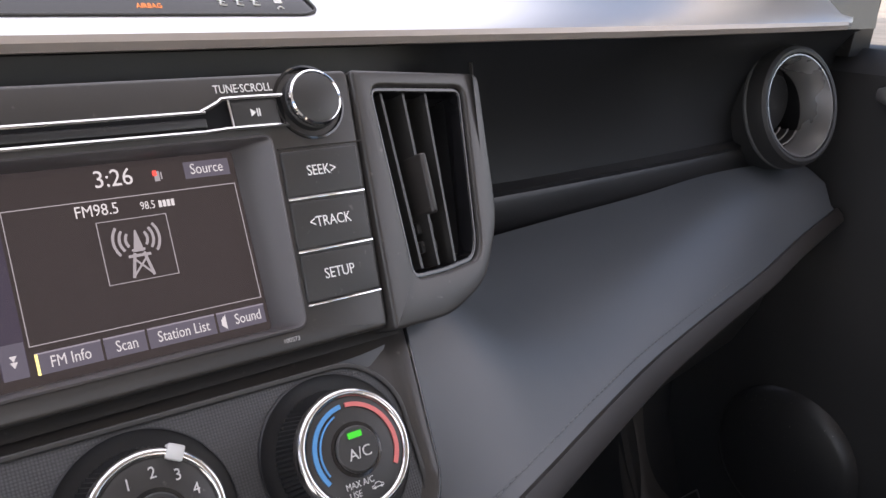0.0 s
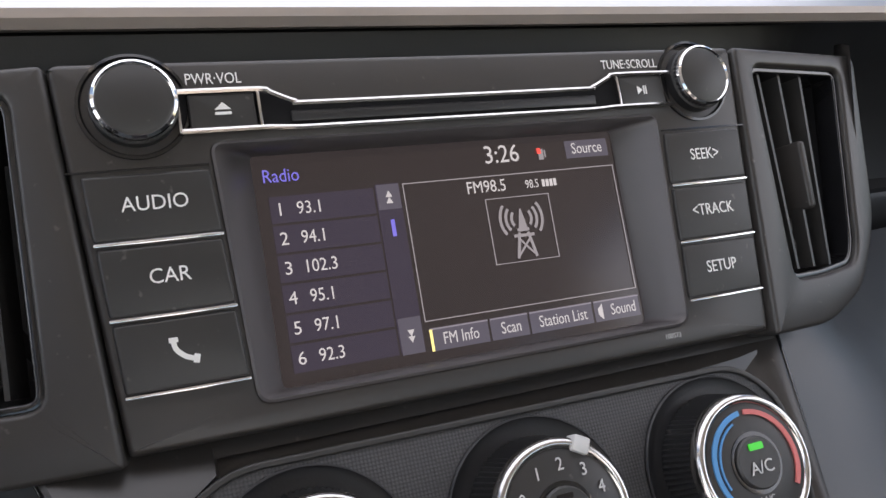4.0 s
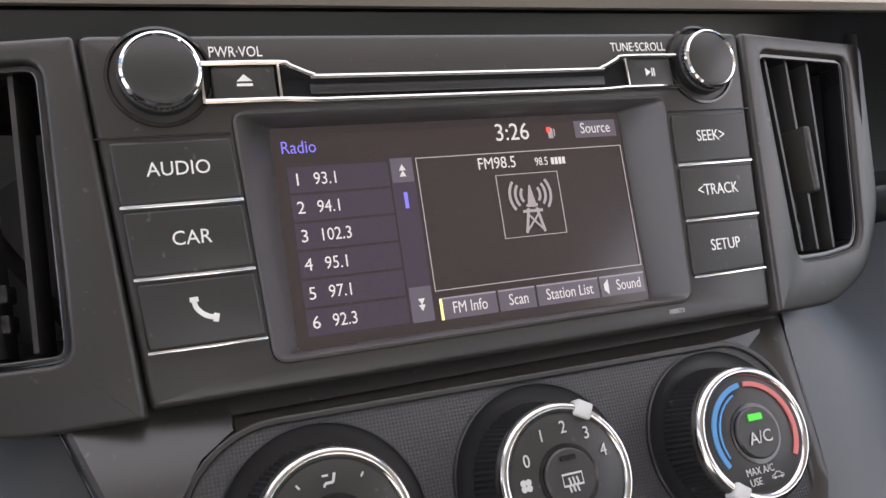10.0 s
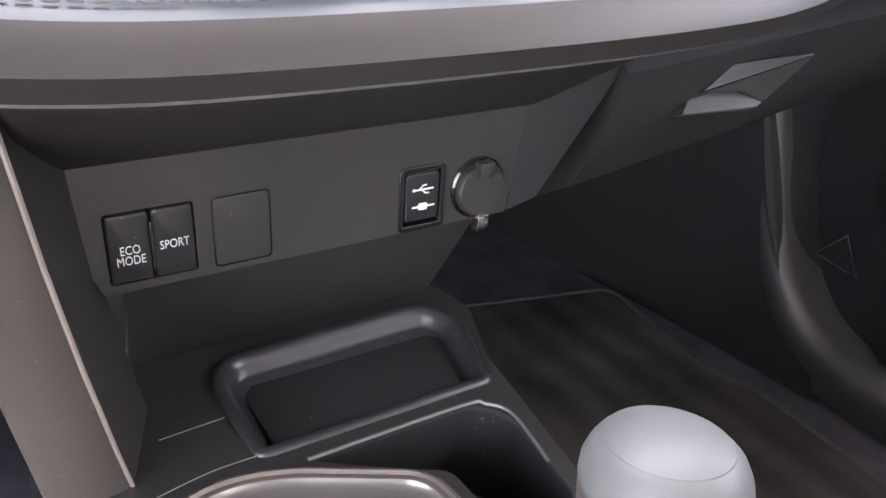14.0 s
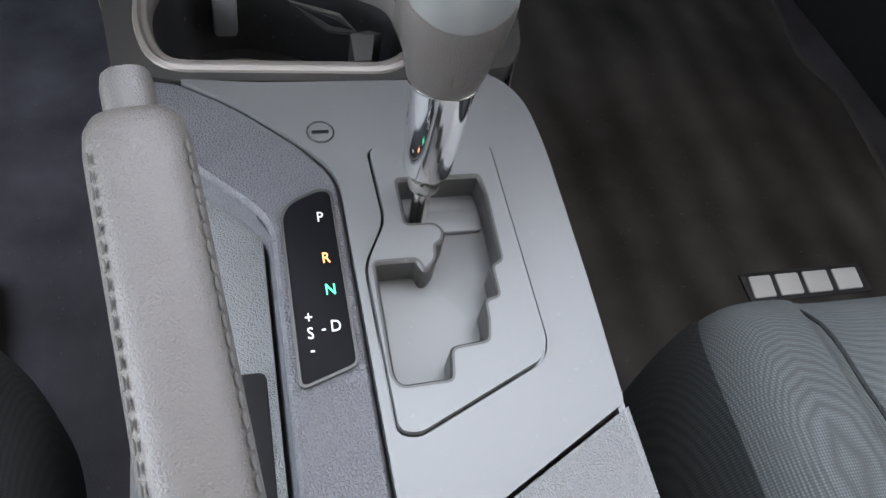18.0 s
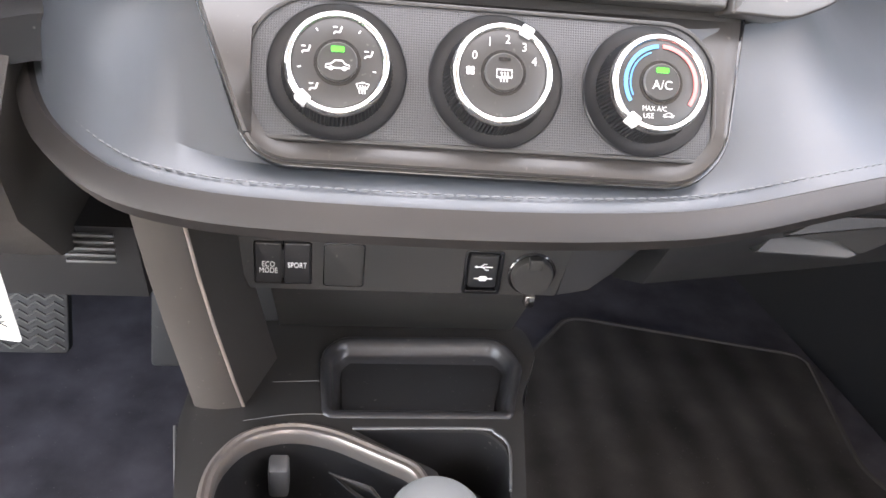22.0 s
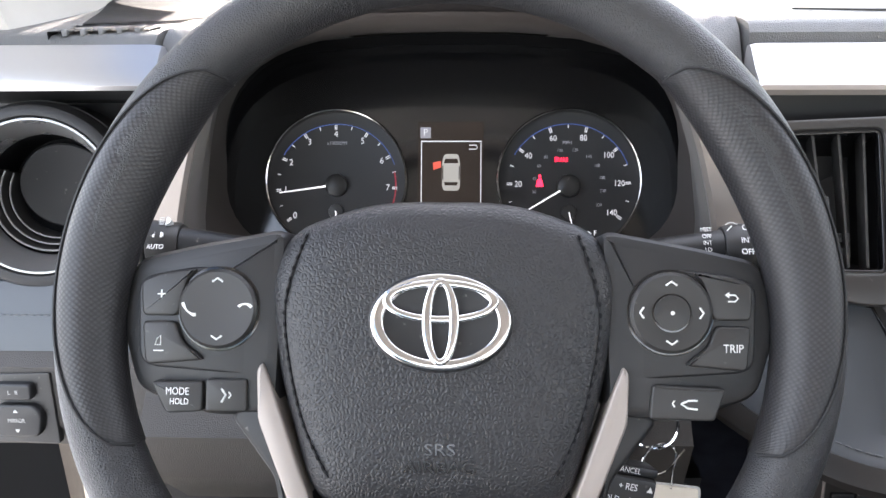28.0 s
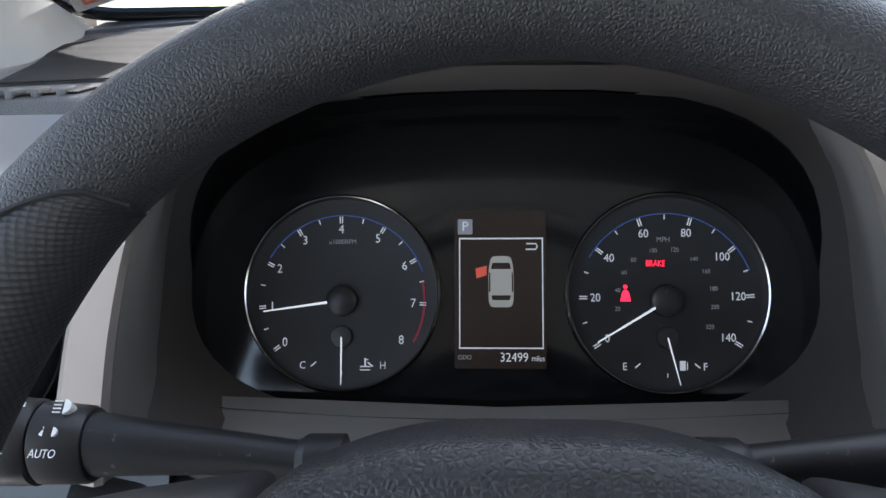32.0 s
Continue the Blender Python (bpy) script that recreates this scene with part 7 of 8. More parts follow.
def stalk(s, label):
    m = thing("stalk", pose(-0.518 if s < 0 else -0.326, 0.285, 0.7190, -50, 0, 0), label, "control stalk", "column stalks")
    x_at = lambda d: s * d
    part("arm", loft([[(x_at(d), -0.004 + c * r - o, math.sin(b) * r * 0.9 + z) for b in [2 * math.pi * j / 20 for j in range(20)] for c in [math.cos(b)]] for d, r, o, z in ((-0.03, 0.013, 0.0, -0.004), (-0.016, 0.0128, 0.0, -0.004), (-0.012, 0.009, 0.0, -0.003), (0.012, 0.0090, 0.0, 0.0), (0.05, 0.0120, 0.004, 0.001), (0.066, 0.0135, 0.006, 0.001))]), M_BLACK, m)
    part("switch_ring", loft([[(x_at(d), -0.004 + c * r - o, math.sin(b) * r * 0.95 + z) for b in [2 * math.pi * j / 24 for j in range(24)] for c in [math.cos(b)]] for d, r, o, z in ((0.0665, 0.0145, 0.006, 0.001), (0.068, 0.0155, 0.006, 0.001), (0.0845, 0.0165, 0.008, 0.001), (0.0850, 0.0155, 0.008, 0.001))]), M_BUTTON, m, "turning ring with printed marks")
    part("tip", loft([[(x_at(d), -0.004 + c * r - o, math.sin(b) * r * 0.95 + z) for b in [2 * math.pi * j / 24 for j in range(24)] for c in [math.cos(b)]] for d, r, o, z in ((0.0858, 0.0160, 0.008, 0.001), (0.087, 0.0172, 0.008, 0.001), (0.104, 0.0180, 0.010, 0.001), (0.1075, 0.0165, 0.010, 0.001), (0.1085, 0.010, 0.010, 0.001))]), M_BUTTON, m)
    return m


sl_ = stalk(-1, "black light and indicator stalk with white marks")
sr_ = stalk(1, "black wiper stalk with white marks")
lettering("AUTO", 0.0046, (-0.077, -0.0275, -0.0085), M_WHITE, sl_, 0.8)
for x, z in ((-0.092, 0.010), (-0.074, 0.010)):
    part("lamp_mark", merge(plate(arc(x, z, 0.0028, -90, 90, 8), -0.0255 - 0.0015, -0.022, 0), *[tube([(x - 0.0012, -0.0265, z + e), (x - 0.0042, -0.0265, z + e)], 0.0003, 4) for e in (-0.0022, -0.0007, 0.0007, 0.0022)]), M_WHITE, sl_)
part("side_lamp_mark", merge(plate(arc(-0.0755, 0.0, 0.0018, -90, 90, 8), -0.0275, -0.022, 0), plate(arc(-0.0790, 0.0, 0.0018, 90, 270, 8), -0.0275, -0.022, 0)), M_WHITE, sl_)
part("lamp_dial_mark", merge(lathe([(0.0020, -0.0280), (0.0, -0.0285)], 14, -0.0960, -0.0085), *[tube([(-0.0960 + 0.0028 * math.cos(a), -0.0278, -0.0085 + 0.0028 * math.sin(a)), (-0.0960 + 0.0042 * math.cos(a), -0.0278, -0.0085 + 0.0042 * math.sin(a))], 0.0003, 4) for a in [math.pi * k / 4 for k in range(8)]]), M_WHITE, sl_)
for w, x, z in (("ON", 0.0790, 0.0065), ("INT", 0.0775, -0.0020), ("OFF", 0.0770, -0.0095), ("REAR", 0.0960, 0.0010)):
    lettering(w, 0.0052, (x, -0.0278, z), M_WHITE, sr_, 0.85)
for w, z in (("MIST", 0.0075), ("OFF", 0.0030), ("INT", -0.0015), ("LO", -0.0060)):
    lettering(w, 0.0040, (0.056, -0.0235, z), M_WHITE, sr_, 0.8)
part("wiper_mark", merge(tube([(0.0700, -0.0272, 0.0080), (0.0670, -0.0268, 0.0050)], 0.0004, 4), tube(smooth_path([(0.0665, -0.0268, 0.0090), (0.0700, -0.0270, 0.0105), (0.0735, -0.0270, 0.0090)], 3), 0.0004, 4)), M_WHITE, sr_)
part("rear_wiper_mark", tube([(0.0925, -0.0278, -0.0045), (0.0990, -0.0278, -0.0045), (0.1000, -0.0276, -0.0095), (0.0915, -0.0276, -0.0095)], 0.0004, 4, closed=True), M_WHITE, sr_)

# ---- instrument cluster ----
MK = pose(-0.4270, 0.460, 0.7135, -22.7, 0, 0)
cluster = thing("instrument_cluster", MK, "dark instrument cluster with two chrome-ringed dials", "instrument cluster")
open_o = rpoly([(-0.172, -0.060), (-0.065, -0.066), (0.065, -0.066), (0.172, -0.060), (0.192, -0.030), (0.186, 0.070), (0.150, 0.108), (0.05, 0.118), (-0.05, 0.118), (-0.150, 0.108), (-0.186, 0.070), (-0.192, -0.030)], [0.02, 0.05, 0.05, 0.02, 0.02, 0.03, 0.03, 0.05, 0.05, 0.03, 0.03, 0.02], 4)
part("face", plate(inset(open_o, -0.004), 0.004, 0.012, 0), M_GLOSS, cluster, "black dial face")
part("hood_lining", loft([[(p[0] * fx, d, p[1] * fz + oz) for p in open_o] for d, fx, fz, oz in ((0.006, 1.0, 1.0, 0), (-0.012, 1.0, 1.0, 0.0), (-0.024, 1.005, 1.005, 0.0))], cap=False), M_VENT, cluster, "dark lining round the dials")
M_DIAL = material("dial_white", (0.5, 0.5, 0.5), 0.4, vary=0.0, emit=(0.85, 0.88, 0.95), power=0.20)
M_DIALDIM = material("dial_dim", (0.2, 0.2, 0.22), 0.4, vary=0.0, emit=(0.6, 0.62, 0.7), power=0.09)
M_DIALBLUE = material("dial_blue_arc", (0.03, 0.06, 0.2), 0.4, vary=0.0, emit=(0.10, 0.22, 0.75), power=0.13)
M_WARN = material("warning_red", (0.3, 0.0, 0.0), 0.4, vary=0.0, emit=(1.0, 0.02, 0.06), power=1.3)
M_NEEDLE = material("needle_white", (0.7, 0.7, 0.7), 0.4, vary=0.0, emit=(0.9, 0.9, 0.95), power=0.35)


def dial(cx, nums, r_num, needle, small, small_needle, marks):
    dl = part("dial", lathe([(0.0572, 0.004), (0.0567, 0.0005), (0.0540, 0.0012), (0.0, 0.0012)], 72, cx, 0.0040), M_DARK, cluster, "round black dial")
    part("chrome_ring", lathe([(0.0590, 0.004), (0.0588, -0.0035), (0.0578, -0.0046), (0.0570, -0.0040), (0.0563, 0.0010)], 84, cx, 0.0045, cap=False), M_DIMCHROME, dl, "thin chrome ring")
    part("hub", lathe([(0.0095, 0.0010), (0.0090, -0.0035), (0.0070, -0.0050), (0.0, -0.0050)], 32, cx, 0.0), M_BUTTON, dl)
    a = radians(needle)
    part("needle", loft([[(cx + r * math.cos(a) + w * math.cos(a + math.pi / 2), d, r * math.sin(a) + w * math.sin(a + math.pi / 2)) for w, d in ((-h, -0.0040), (h, -0.0040), (h, -0.0034), (-h, -0.0034))] for r, h in ((-0.008, 0.0009), (0.047, 0.0004))]), M_NEEDLE, dl, "white pointer")
    for word, ang, size, rr in nums:
        b = radians(ang)
        lettering(word, size, (cx + rr * math.cos(b), 0.0009, rr * math.sin(b)), M_DIAL if size > 0.0045 else M_DIALDIM, dl, 0.9)
    ticks = []
    for ang, length, double in marks:
        b = radians(ang)
        for e in ((-0.8, 0.8) if double else (0.0,)):
            c, q = math.cos(b + radians(e)), math.sin(b + radians(e))
            ticks.append(tube([(cx + 0.0503 * c, 0.0008, 0.0503 * q), (cx + (0.0503 - length) * c, 0.0008, (0.0503 - length) * q)], 0.00035, 4))
    part("tick_marks", merge(*ticks), M_DIAL, dl, "white scale ticks")
    part("blue_arc", arc_band(cx, 0.0, 0.0507, 0.0512, 20, 150, 0.0008, 0.0012, 40), M_DIALBLUE, dl, "thin blue scale arc")
    b = radians(small_needle)
    part("small_hub", lathe([(0.0065, 0.0010), (0.0060, -0.0012), (0.0, -0.0020)], 24, cx, -0.0215), M_BUTTON, dl)
    part("small_needle", tube([(cx, -0.0018, -0.0215), (cx + 0.028 * math.cos(b), -0.0018, -0.0215 + 0.028 * math.sin(b))], [0.0006, 0.0003], 5), M_NEEDLE, dl)
    for word, x, z in small:
        lettering(word, 0.0062, (cx + x, 0.0009, z), M_DIAL, dl, 0.9)
    part("small_ticks", merge(tube([(cx - 0.0185, 0.0008, -0.0390), (cx - 0.0155, 0.0008, -0.0365)], 0.0004, 4), tube([(cx + 0.0155, 0.0008, -0.0365), (cx + 0.0185, 0.0008, -0.0390)], 0.0004, 4), tube([(cx, 0.0008, -0.0445), (cx, 0.0008, -0.0420)], 0.0003, 4)), M_DIAL, dl)
    return dl


ang_t = [216 - 31.2 * k for k in range(9)]
tach = dial(-0.0945, [(str(k), ang_t[k], 0.0074, 0.0425) for k in range(9)] + [("x1000RPM", 90, 0.0042, 0.0350)], 0.04, 188, (("C", -0.0235, -0.0385), ("H", 0.0245, -0.0385)), 270, [(a, 0.0040, True) for a in ang_t[:8]] + [((ang_t[k] + ang_t[k + 1]) / 2, 0.0028, False) for k in range(7)])
part("red_zone", arc_band(-0.0945, 0.0, 0.0485, 0.0497, -30, 14, 0.0007, 0.0012, 20), material("dim_red_zone", (0.25, 0.02, 0.03), 0.4, vary=0.0, emit=(0.5, 0.04, 0.08), power=0.07), tach, "dull red scale zone")
ang_s = [213 - 35.0 * k for k in range(8)]
kph = [("20", 190, 0.0036, 0.0285), ("40", 168, 0.0036, 0.0285), ("60", 146, 0.0036, 0.0290), ("80", 128, 0.0036, 0.0300), ("100", 104, 0.0036, 0.0300), ("120", 80, 0.0036, 0.0300), ("140", 56, 0.0036, 0.0290), ("160", 36, 0.0036, 0.0285), ("180", 14, 0.0036, 0.0280), ("200", -8, 0.0036, 0.0280), ("220", -32, 0.0036, 0.0290)]
spd = dial(0.0960, [(str(20 * k), ang_s[k], 0.0068, 0.0410) for k in range(8)] + kph + [("MPH", 92, 0.0044, 0.0355)], 0.04, 211, (("E", -0.0245, -0.0385), ("F", 0.0215, -0.0385)), 284, [(a, 0.0045, True) for a in ang_s] + [((ang_s[k] + ang_s[k + 1]) / 2, 0.0028, False) for k in range(7)])
lettering("BRAKE", 0.0052, (0.0900, 0.0008, 0.0215), M_WARN, spd, 0.72)
part("seat_belt_lamp", merge(lathe([(0.0012, 0.0006), (0.0, 0.0005)], 12, 0.0725, 0.0080), plate([(0.0695, -0.0005), (0.0755, -0.0005), (0.0745, 0.0045), (0.0732, 0.0062), (0.0718, 0.0062), (0.0705, 0.0045)], 0.0004, 0.001, 0)), M_WARN, spd, "lit red seat belt lamp")
part("pump_mark", merge(box(0.1030, 0.1062, 0.0006, 0.001, -0.0405, -0.0350, 0), box(0.1070, 0.1075, 0.0006, 0.001, -0.0400, -0.0355, 0)), M_DIAL, spd)
part("coolant_mark", merge(tube([(-0.0835, 0.0008, -0.0390), (-0.0775, 0.0008, -0.0390)], 0.0004, 4), tube([(-0.0805, 0.0008, -0.0390), (-0.0805, 0.0008, -0.0340)], 0.0005, 4), tube([(-0.0805, 0.0008, -0.0350), (-0.0785, 0.0008, -0.0350)], 0.0003, 4), tube([(-0.0835, 0.0008, -0.0410), (-0.0775, 0.0008, -0.0410)], 0.0003, 4)), M_DIAL, tach)
M_MID = material("info_screen", (0.01, 0.009, 0.008), 0.25, vary=0.05, emit=(0.35, 0.22, 0.15), power=0.016)
info = part("info_screen", plate(rrect(-0.0275, 0.0265, -0.0400, 0.0530, 0.001), 0.0012, 0.005, 0), M_MID, cluster, "small lit information screen")
fr = [(-0.0248, 0.0248, 0.0362, 0.0371), (-0.0248, 0.0248, -0.0284, -0.0276), (-0.0248, -0.0241, -0.0284, 0.0371), (0.0241, 0.0248, -0.0284, 0.0371)]
part("screen_frame_line", merge(*[box(a, b, 0.0008, 0.0011, c, d, 0) for a, b, c, d in fr]), M_DIAL, info)
part("gear_box_mark", plate(rrect(-0.0255, -0.0168, 0.0392, 0.0482, 0.0006), 0.0008, 0.0011, 0), M_DIALDIM, info)
lettering("P", 0.0080, (-0.0212, 0.0006, 0.0437), M_DIAL, info)
part("return_mark", merge(tube([(0.0150, 0.0008, 0.0335), (0.0205, 0.0008, 0.0335), (0.0215, 0.0008, 0.0318), (0.0205, 0.0008, 0.0302), (0.0145, 0.0008, 0.0302)], 0.0004, 4)), M_DIAL, info)
part("car_picture", plate(rpoly([(-0.0062, -0.0040), (0.0062, -0.0040), (0.0074, 0.0000), (0.0074, 0.0180), (0.0060, 0.0262), (-0.0060, 0.0262), (-0.0074, 0.0180), (-0.0074, 0.0000)], 0.003, 3), 0.0006, 0.0011, 0), material("lit_car_shape", (0.3, 0.3, 0.28), 0.4, vary=0.0, emit=(0.80, 0.77, 0.68), power=0.10), info, "pale picture of a car from above")
for glass in ([(-0.0060, 0.0185), (0.0060, 0.0185), (0.0050, 0.0222), (-0.0050, 0.0222)], [(-0.0050, 0.0002), (0.0050, 0.0002), (0.0058, 0.0030), (-0.0058, 0.0030)], [(-0.0071, 0.0050), (-0.0063, 0.0050), (-0.0063, 0.0165), (-0.0071, 0.0165)], [(0.0063, 0.0050), (0.0071, 0.0050), (0.0071, 0.0165), (0.0063, 0.0165)]):
    part("car_picture_glass", plate(rpoly(glass, 0.0006, 2), 0.0004, 0.0006, 0), M_MID, info)
part("open_door_mark", plate([(-0.0145, 0.0130), (-0.0085, 0.0150), (-0.0085, 0.0205), (-0.0150, 0.0190)], 0.0006, 0.0011, 0), material("dim_red_door", (0.2, 0.02, 0.01), 0.4, vary=0.0, emit=(0.75, 0.12, 0.08), power=0.3), info)
lettering("32499", 0.0075, (0.0075, 0.0006, -0.0335), M_DIAL, info, 0.9)
lettering("miles", 0.0046, (0.0215, 0.0006, -0.0340), M_DIAL, info, 0.8)
lettering("ODO", 0.0038, (-0.0215, 0.0006, -0.0335), M_DIALDIM, info, 0.9)

# ---- hood, surround and silver strips round the cluster ----
def hood_ring(y, wx, wz_top, wz_bot, oz, n=48):
    out = []
    for k in range(n):
        a = 2 * math.pi * k / n
        c, s_ = math.cos(a), math.sin(a)
        e = 3.2
        x = wx * math.copysign(abs(c) ** (2 / e), c)
        z = (wz_top if s_ > 0 else wz_bot) * math.copysign(abs(s_) ** (2 / 2.6), s_)
        out.append((-0.4285 + x, y, 0.725 + oz + z))
    return out


hood = thing("cluster_hood", pose(0, 0, 0), "dark hood and pale surround over the instruments", "instrument hood")
part("hood_lining", loft([hood_ring(0.470, 0.186, 0.110, 0.075, 0.0), hood_ring(0.410, 0.192, 0.118, 0.080, 0.0), hood_ring(0.372, 0.199, 0.128, 0.086, 0.0), hood_ring(0.366, 0.203, 0.134, 0.090, 0.0)], cap=False), material("brown_grey_hood_lining", (0.085, 0.074, 0.068), 0.5, grain=0.1, size=1500, vary=0.06), hood, "brown-grey inner lining of the hood")
CREST = [(0.0, 0.360, 0.8790), (0.05, 0.360, 0.8785), (0.0945, 0.361, 0.8765), (0.1185, 0.362, 0.8715), (0.136, 0.363, 0.8650), (0.1495, 0.365, 0.8580), (0.1635, 0.368, 0.8455), (0.1755, 0.373, 0.8320), (0.186, 0.379, 0.8220), (0.196, 0.387, 0.8145), (0.206, 0.396, 0.8085), (0.2120, 0.402, 0.8060)]
crest = smooth_path(CREST, 4)
crest = [Vector((-p.x, p.y, p.z)) for p in crest[:0:-1]] + crest
top_rows, lip_rows = [], []
for p in crest:
    x, w = -0.4285 + p.x, abs(p.x)
    reach = float(np.interp(w, [0.0, 0.12, 0.17, 0.196, 0.212], [0.24, 0.20, 0.13, 0.075, 0.045]))
    row = []
    for k in range(15):
        y = p.y + (0.645 - p.y) * (k / 14) ** 1.6
        u = min(1.0, (y - p.y) / reach)
        u = u * u * (3 - 2 * u)
        row.append((x, y, p.z + (dash_z(x, y) + 0.0010 - p.z) * u))
    top_rows.append([(x, p.y, p.z - 0.002)] + row)
    s_in = -math.copysign(min(1.0, w / 0.10), p.x)
    lip_rows.append([(x, p.y + 0.001, p.z + 0.0002), (x, p.y - 0.003, p.z - 0.0020), (x + 0.003 * s_in, p.y - 0.004, p.z - 0.0070), (x + 0.007 * s_in, p.y + 0.001, p.z - 0.0150), (x + 0.011 * s_in, p.y + 0.012, p.z - 0.0230)])
part("hood_top", loft(top_rows, closed=False), M_TOP, hood, "soft grained hood that flows into the dashboard")
part("hood_lip", loft(lip_rows, closed=False), material("dark_brown_lip_plastic", (0.030, 0.026, 0.025), 0.5, grain=0.3, size=900), hood, "dark front lip of the hood")

# ---- hazard key and warning strip in the silver band ----
MT = pose(0, 0.3895, 0.8205, -47, 0, 0)
strip_t = thing("warning_strip", MT, "gloss black warning lamp strip with a hazard key", "warning strip")
st_o = rpoly([(-0.0905, -0.0075), (0.128, -0.0075), (0.1345, -0.0050), (0.1290, 0.0080), (-0.0905, 0.0080)], [0.001, 0.002, 0.002, 0.003, 0.001], 3)
part("strip_rim", ring_plate(inset(st_o, -0.0013), inset(st_o, 0.0002), -0.0034, 0.002, 0.0006), M_BUTTON, strip_t, "thin dark rim")
part("strip_glass", plate(st_o, -0.0024, 0.003, 0.0003), M_GLOSS, strip_t)
haz = part("hazard_key", loft([[(p[0], d, p[1]) for p in inset(rrect(-0.1250, -0.0925, -0.0085, 0.0090, 0.003), e)] for d, e in ((0.003, 0.0), (-0.0035, 0.0), (-0.0050, 0.0012), (-0.0050, 0.0040), (-0.0042, 0.0060))]), M_SATIN, strip_t, "silver hazard warning key")
part("triangle_mark", tube([(-0.1112, -0.0046, -0.0026), (-0.1062, -0.0046, -0.0026), (-0.1087, -0.0046, 0.0018)], 0.0004, 4, closed=True), material("faded_red_print", (0.55, 0.25, 0.2), 0.5), haz)
part("key_gap", ring_plate(rrect(-0.1262, -0.0913, -0.0097, 0.0102, 0.004), rrect(-0.1250, -0.0925, -0.0085, 0.0090, 0.003), -0.0022, 0.002, 0.0003), M_GLOSS, strip_t)
M_AMBER = material("amber_lit_text", (0.2, 0.05, 0.0), 0.4, vary=0.0, emit=(1.0, 0.28, 0.06), power=0.55)
M_FAINT = material("faint_print", (0.30, 0.30, 0.30), 0.4, vary=0.0)
lettering("PASSENGER", 0.0034, (0.0620, -0.0026, 0.0022), M_FAINT, strip_t, 0.9)
lettering("AIRBAG", 0.0040, (0.0545, -0.0026, -0.0030), M_AMBER, strip_t, 0.8)
for k in range(3):
    x = 0.0880 + 0.0082 * k
    part("belt_mark", merge(lathe([(0.0010, -0.0026), (0.0, -0.0028)], 10, x, 0.0028), tube([(x, -0.0027, 0.0015), (x - 0.0008, -0.0027, -0.0020), (x + 0.0022, -0.0027, -0.0024)], 0.0007, 4), tube([(x - 0.0020, -0.0027, 0.0008), (x + 0.0016, -0.0027, -0.0006)], 0.0003, 4)), M_PRINT, strip_t)
part("skid_mark", merge(box(0.1145, 0.1185, -0.0027, -0.0024, -0.0010, 0.0020, 0), tube([(0.1145, -0.0027, -0.0045), (0.1165, -0.0027, -0.0030), (0.1180, -0.0027, -0.0045)], 0.0004, 4)), M_PRINT, strip_t)
# a separate warm-coloured lip paints the brown reflection under the silver band
part("band_lip", loft([[(x, y + 0.3720, 0.8098), (x, y + 0.3708, 0.8068), (x, y + 0.3722, 0.8030), (x, y + 0.3790, 0.8018), (x, y + 0.3840, 0.8050)] for x, y in [(-0.2155 + 0.88 * k / 24, sweep_back(-0.2155 + 0.88 * k / 24)) for k in range(25)]]), M_WARM, dash, "lower lip of the band, its brown reflection given as colour")


# ---- round vents at both ends of the dashboard ----
def round_vent(x, y, z, yaw, k, deep):
    v = thing("round_vent", pose(x, y, z, -14, 0, yaw), "round black air vent with a satin ring", "air vent", "round air vents")

    def L(profile, n=64):
        return lathe([(r * k, d) for r, d in profile], n, cap=False)
    part("housing", L([(0.071, 0.070), (0.0715, 0.004), (0.0708, -0.008), (0.0680, -0.0145), (0.0640, -0.0165), (0.0605, -0.0160), (0.0590, -0.0120)]), M_DARK, v)
    part("housing_bead", L([(0.0716, 0.0040), (0.0724, 0.0030), (0.0724, 0.0010), (0.0716, 0.0)]), M_GREY, v, "thin bright bead")
    part("satin_ring", L([(0.0592, -0.0130), (0.0585, -0.0152), (0.0570, -0.0152), (0.0558, -0.0128), (0.0520, -0.0040), (0.0485, 0.0060), (0.0470, 0.0140)]), material("satin_vent_ring", (0.34, 0.335, 0.33), 0.28, metal=0.7, vary=0.04) if "satin_vent_ring" not in bpy.data.materials else bpy.data.materials["satin_vent_ring"], v, "satin grey funnel ring")
    part("barrel", lathe([(0.0478 * k, 0.012), (0.0475 * k, deep * 0.7), (0.0440 * k, deep), (0.0, deep + 0.001)], 48, cap=False), M_VENT, v)
    for j, (dz, dd) in enumerate(((-0.010, 0.020), (-0.021, 0.016), (-0.030, 0.013))):
        line = [((0.0455 - 0.0045 * j) * k * math.cos(radians(a)), 0.012 + 0.007 * j, (0.0455 - 0.0045 * j) * k * math.sin(radians(a))) for a in range(150, 321, 10)]
        part("vane", loft([[(p[0] * f, p[1] + d, p[2] * f) for p in line] for d, f in ((0.0, 0.985), (0.0005, 0.945), (0.018, 0.90))], closed=False), M_BUTTON, v)
        part("vane_edge", tube([(p[0] * 0.965, p[1], p[2] * 0.965) for p in line], 0.0008, 5), M_SURROUND, v, "bright vane edge")
    part("flap", lathe([(0.0345 * k, 0.0012), (0.0345 * k, -0.0008), (0.0335 * k, -0.0014), (0.0200 * k, 0.0004), (0.0, 0.0012)], 48), M_BLACK, v, "round tilted shut-off flap", pose(0.006, deep * 0.62, 0.006 * k, 14, 0, 8))
    return v


round_vent(-0.738, 0.402, 0.722, 8, 1.0, 0.056)
round_vent(0.672, 0.440, 0.728, -6, 0.82, 0.036)

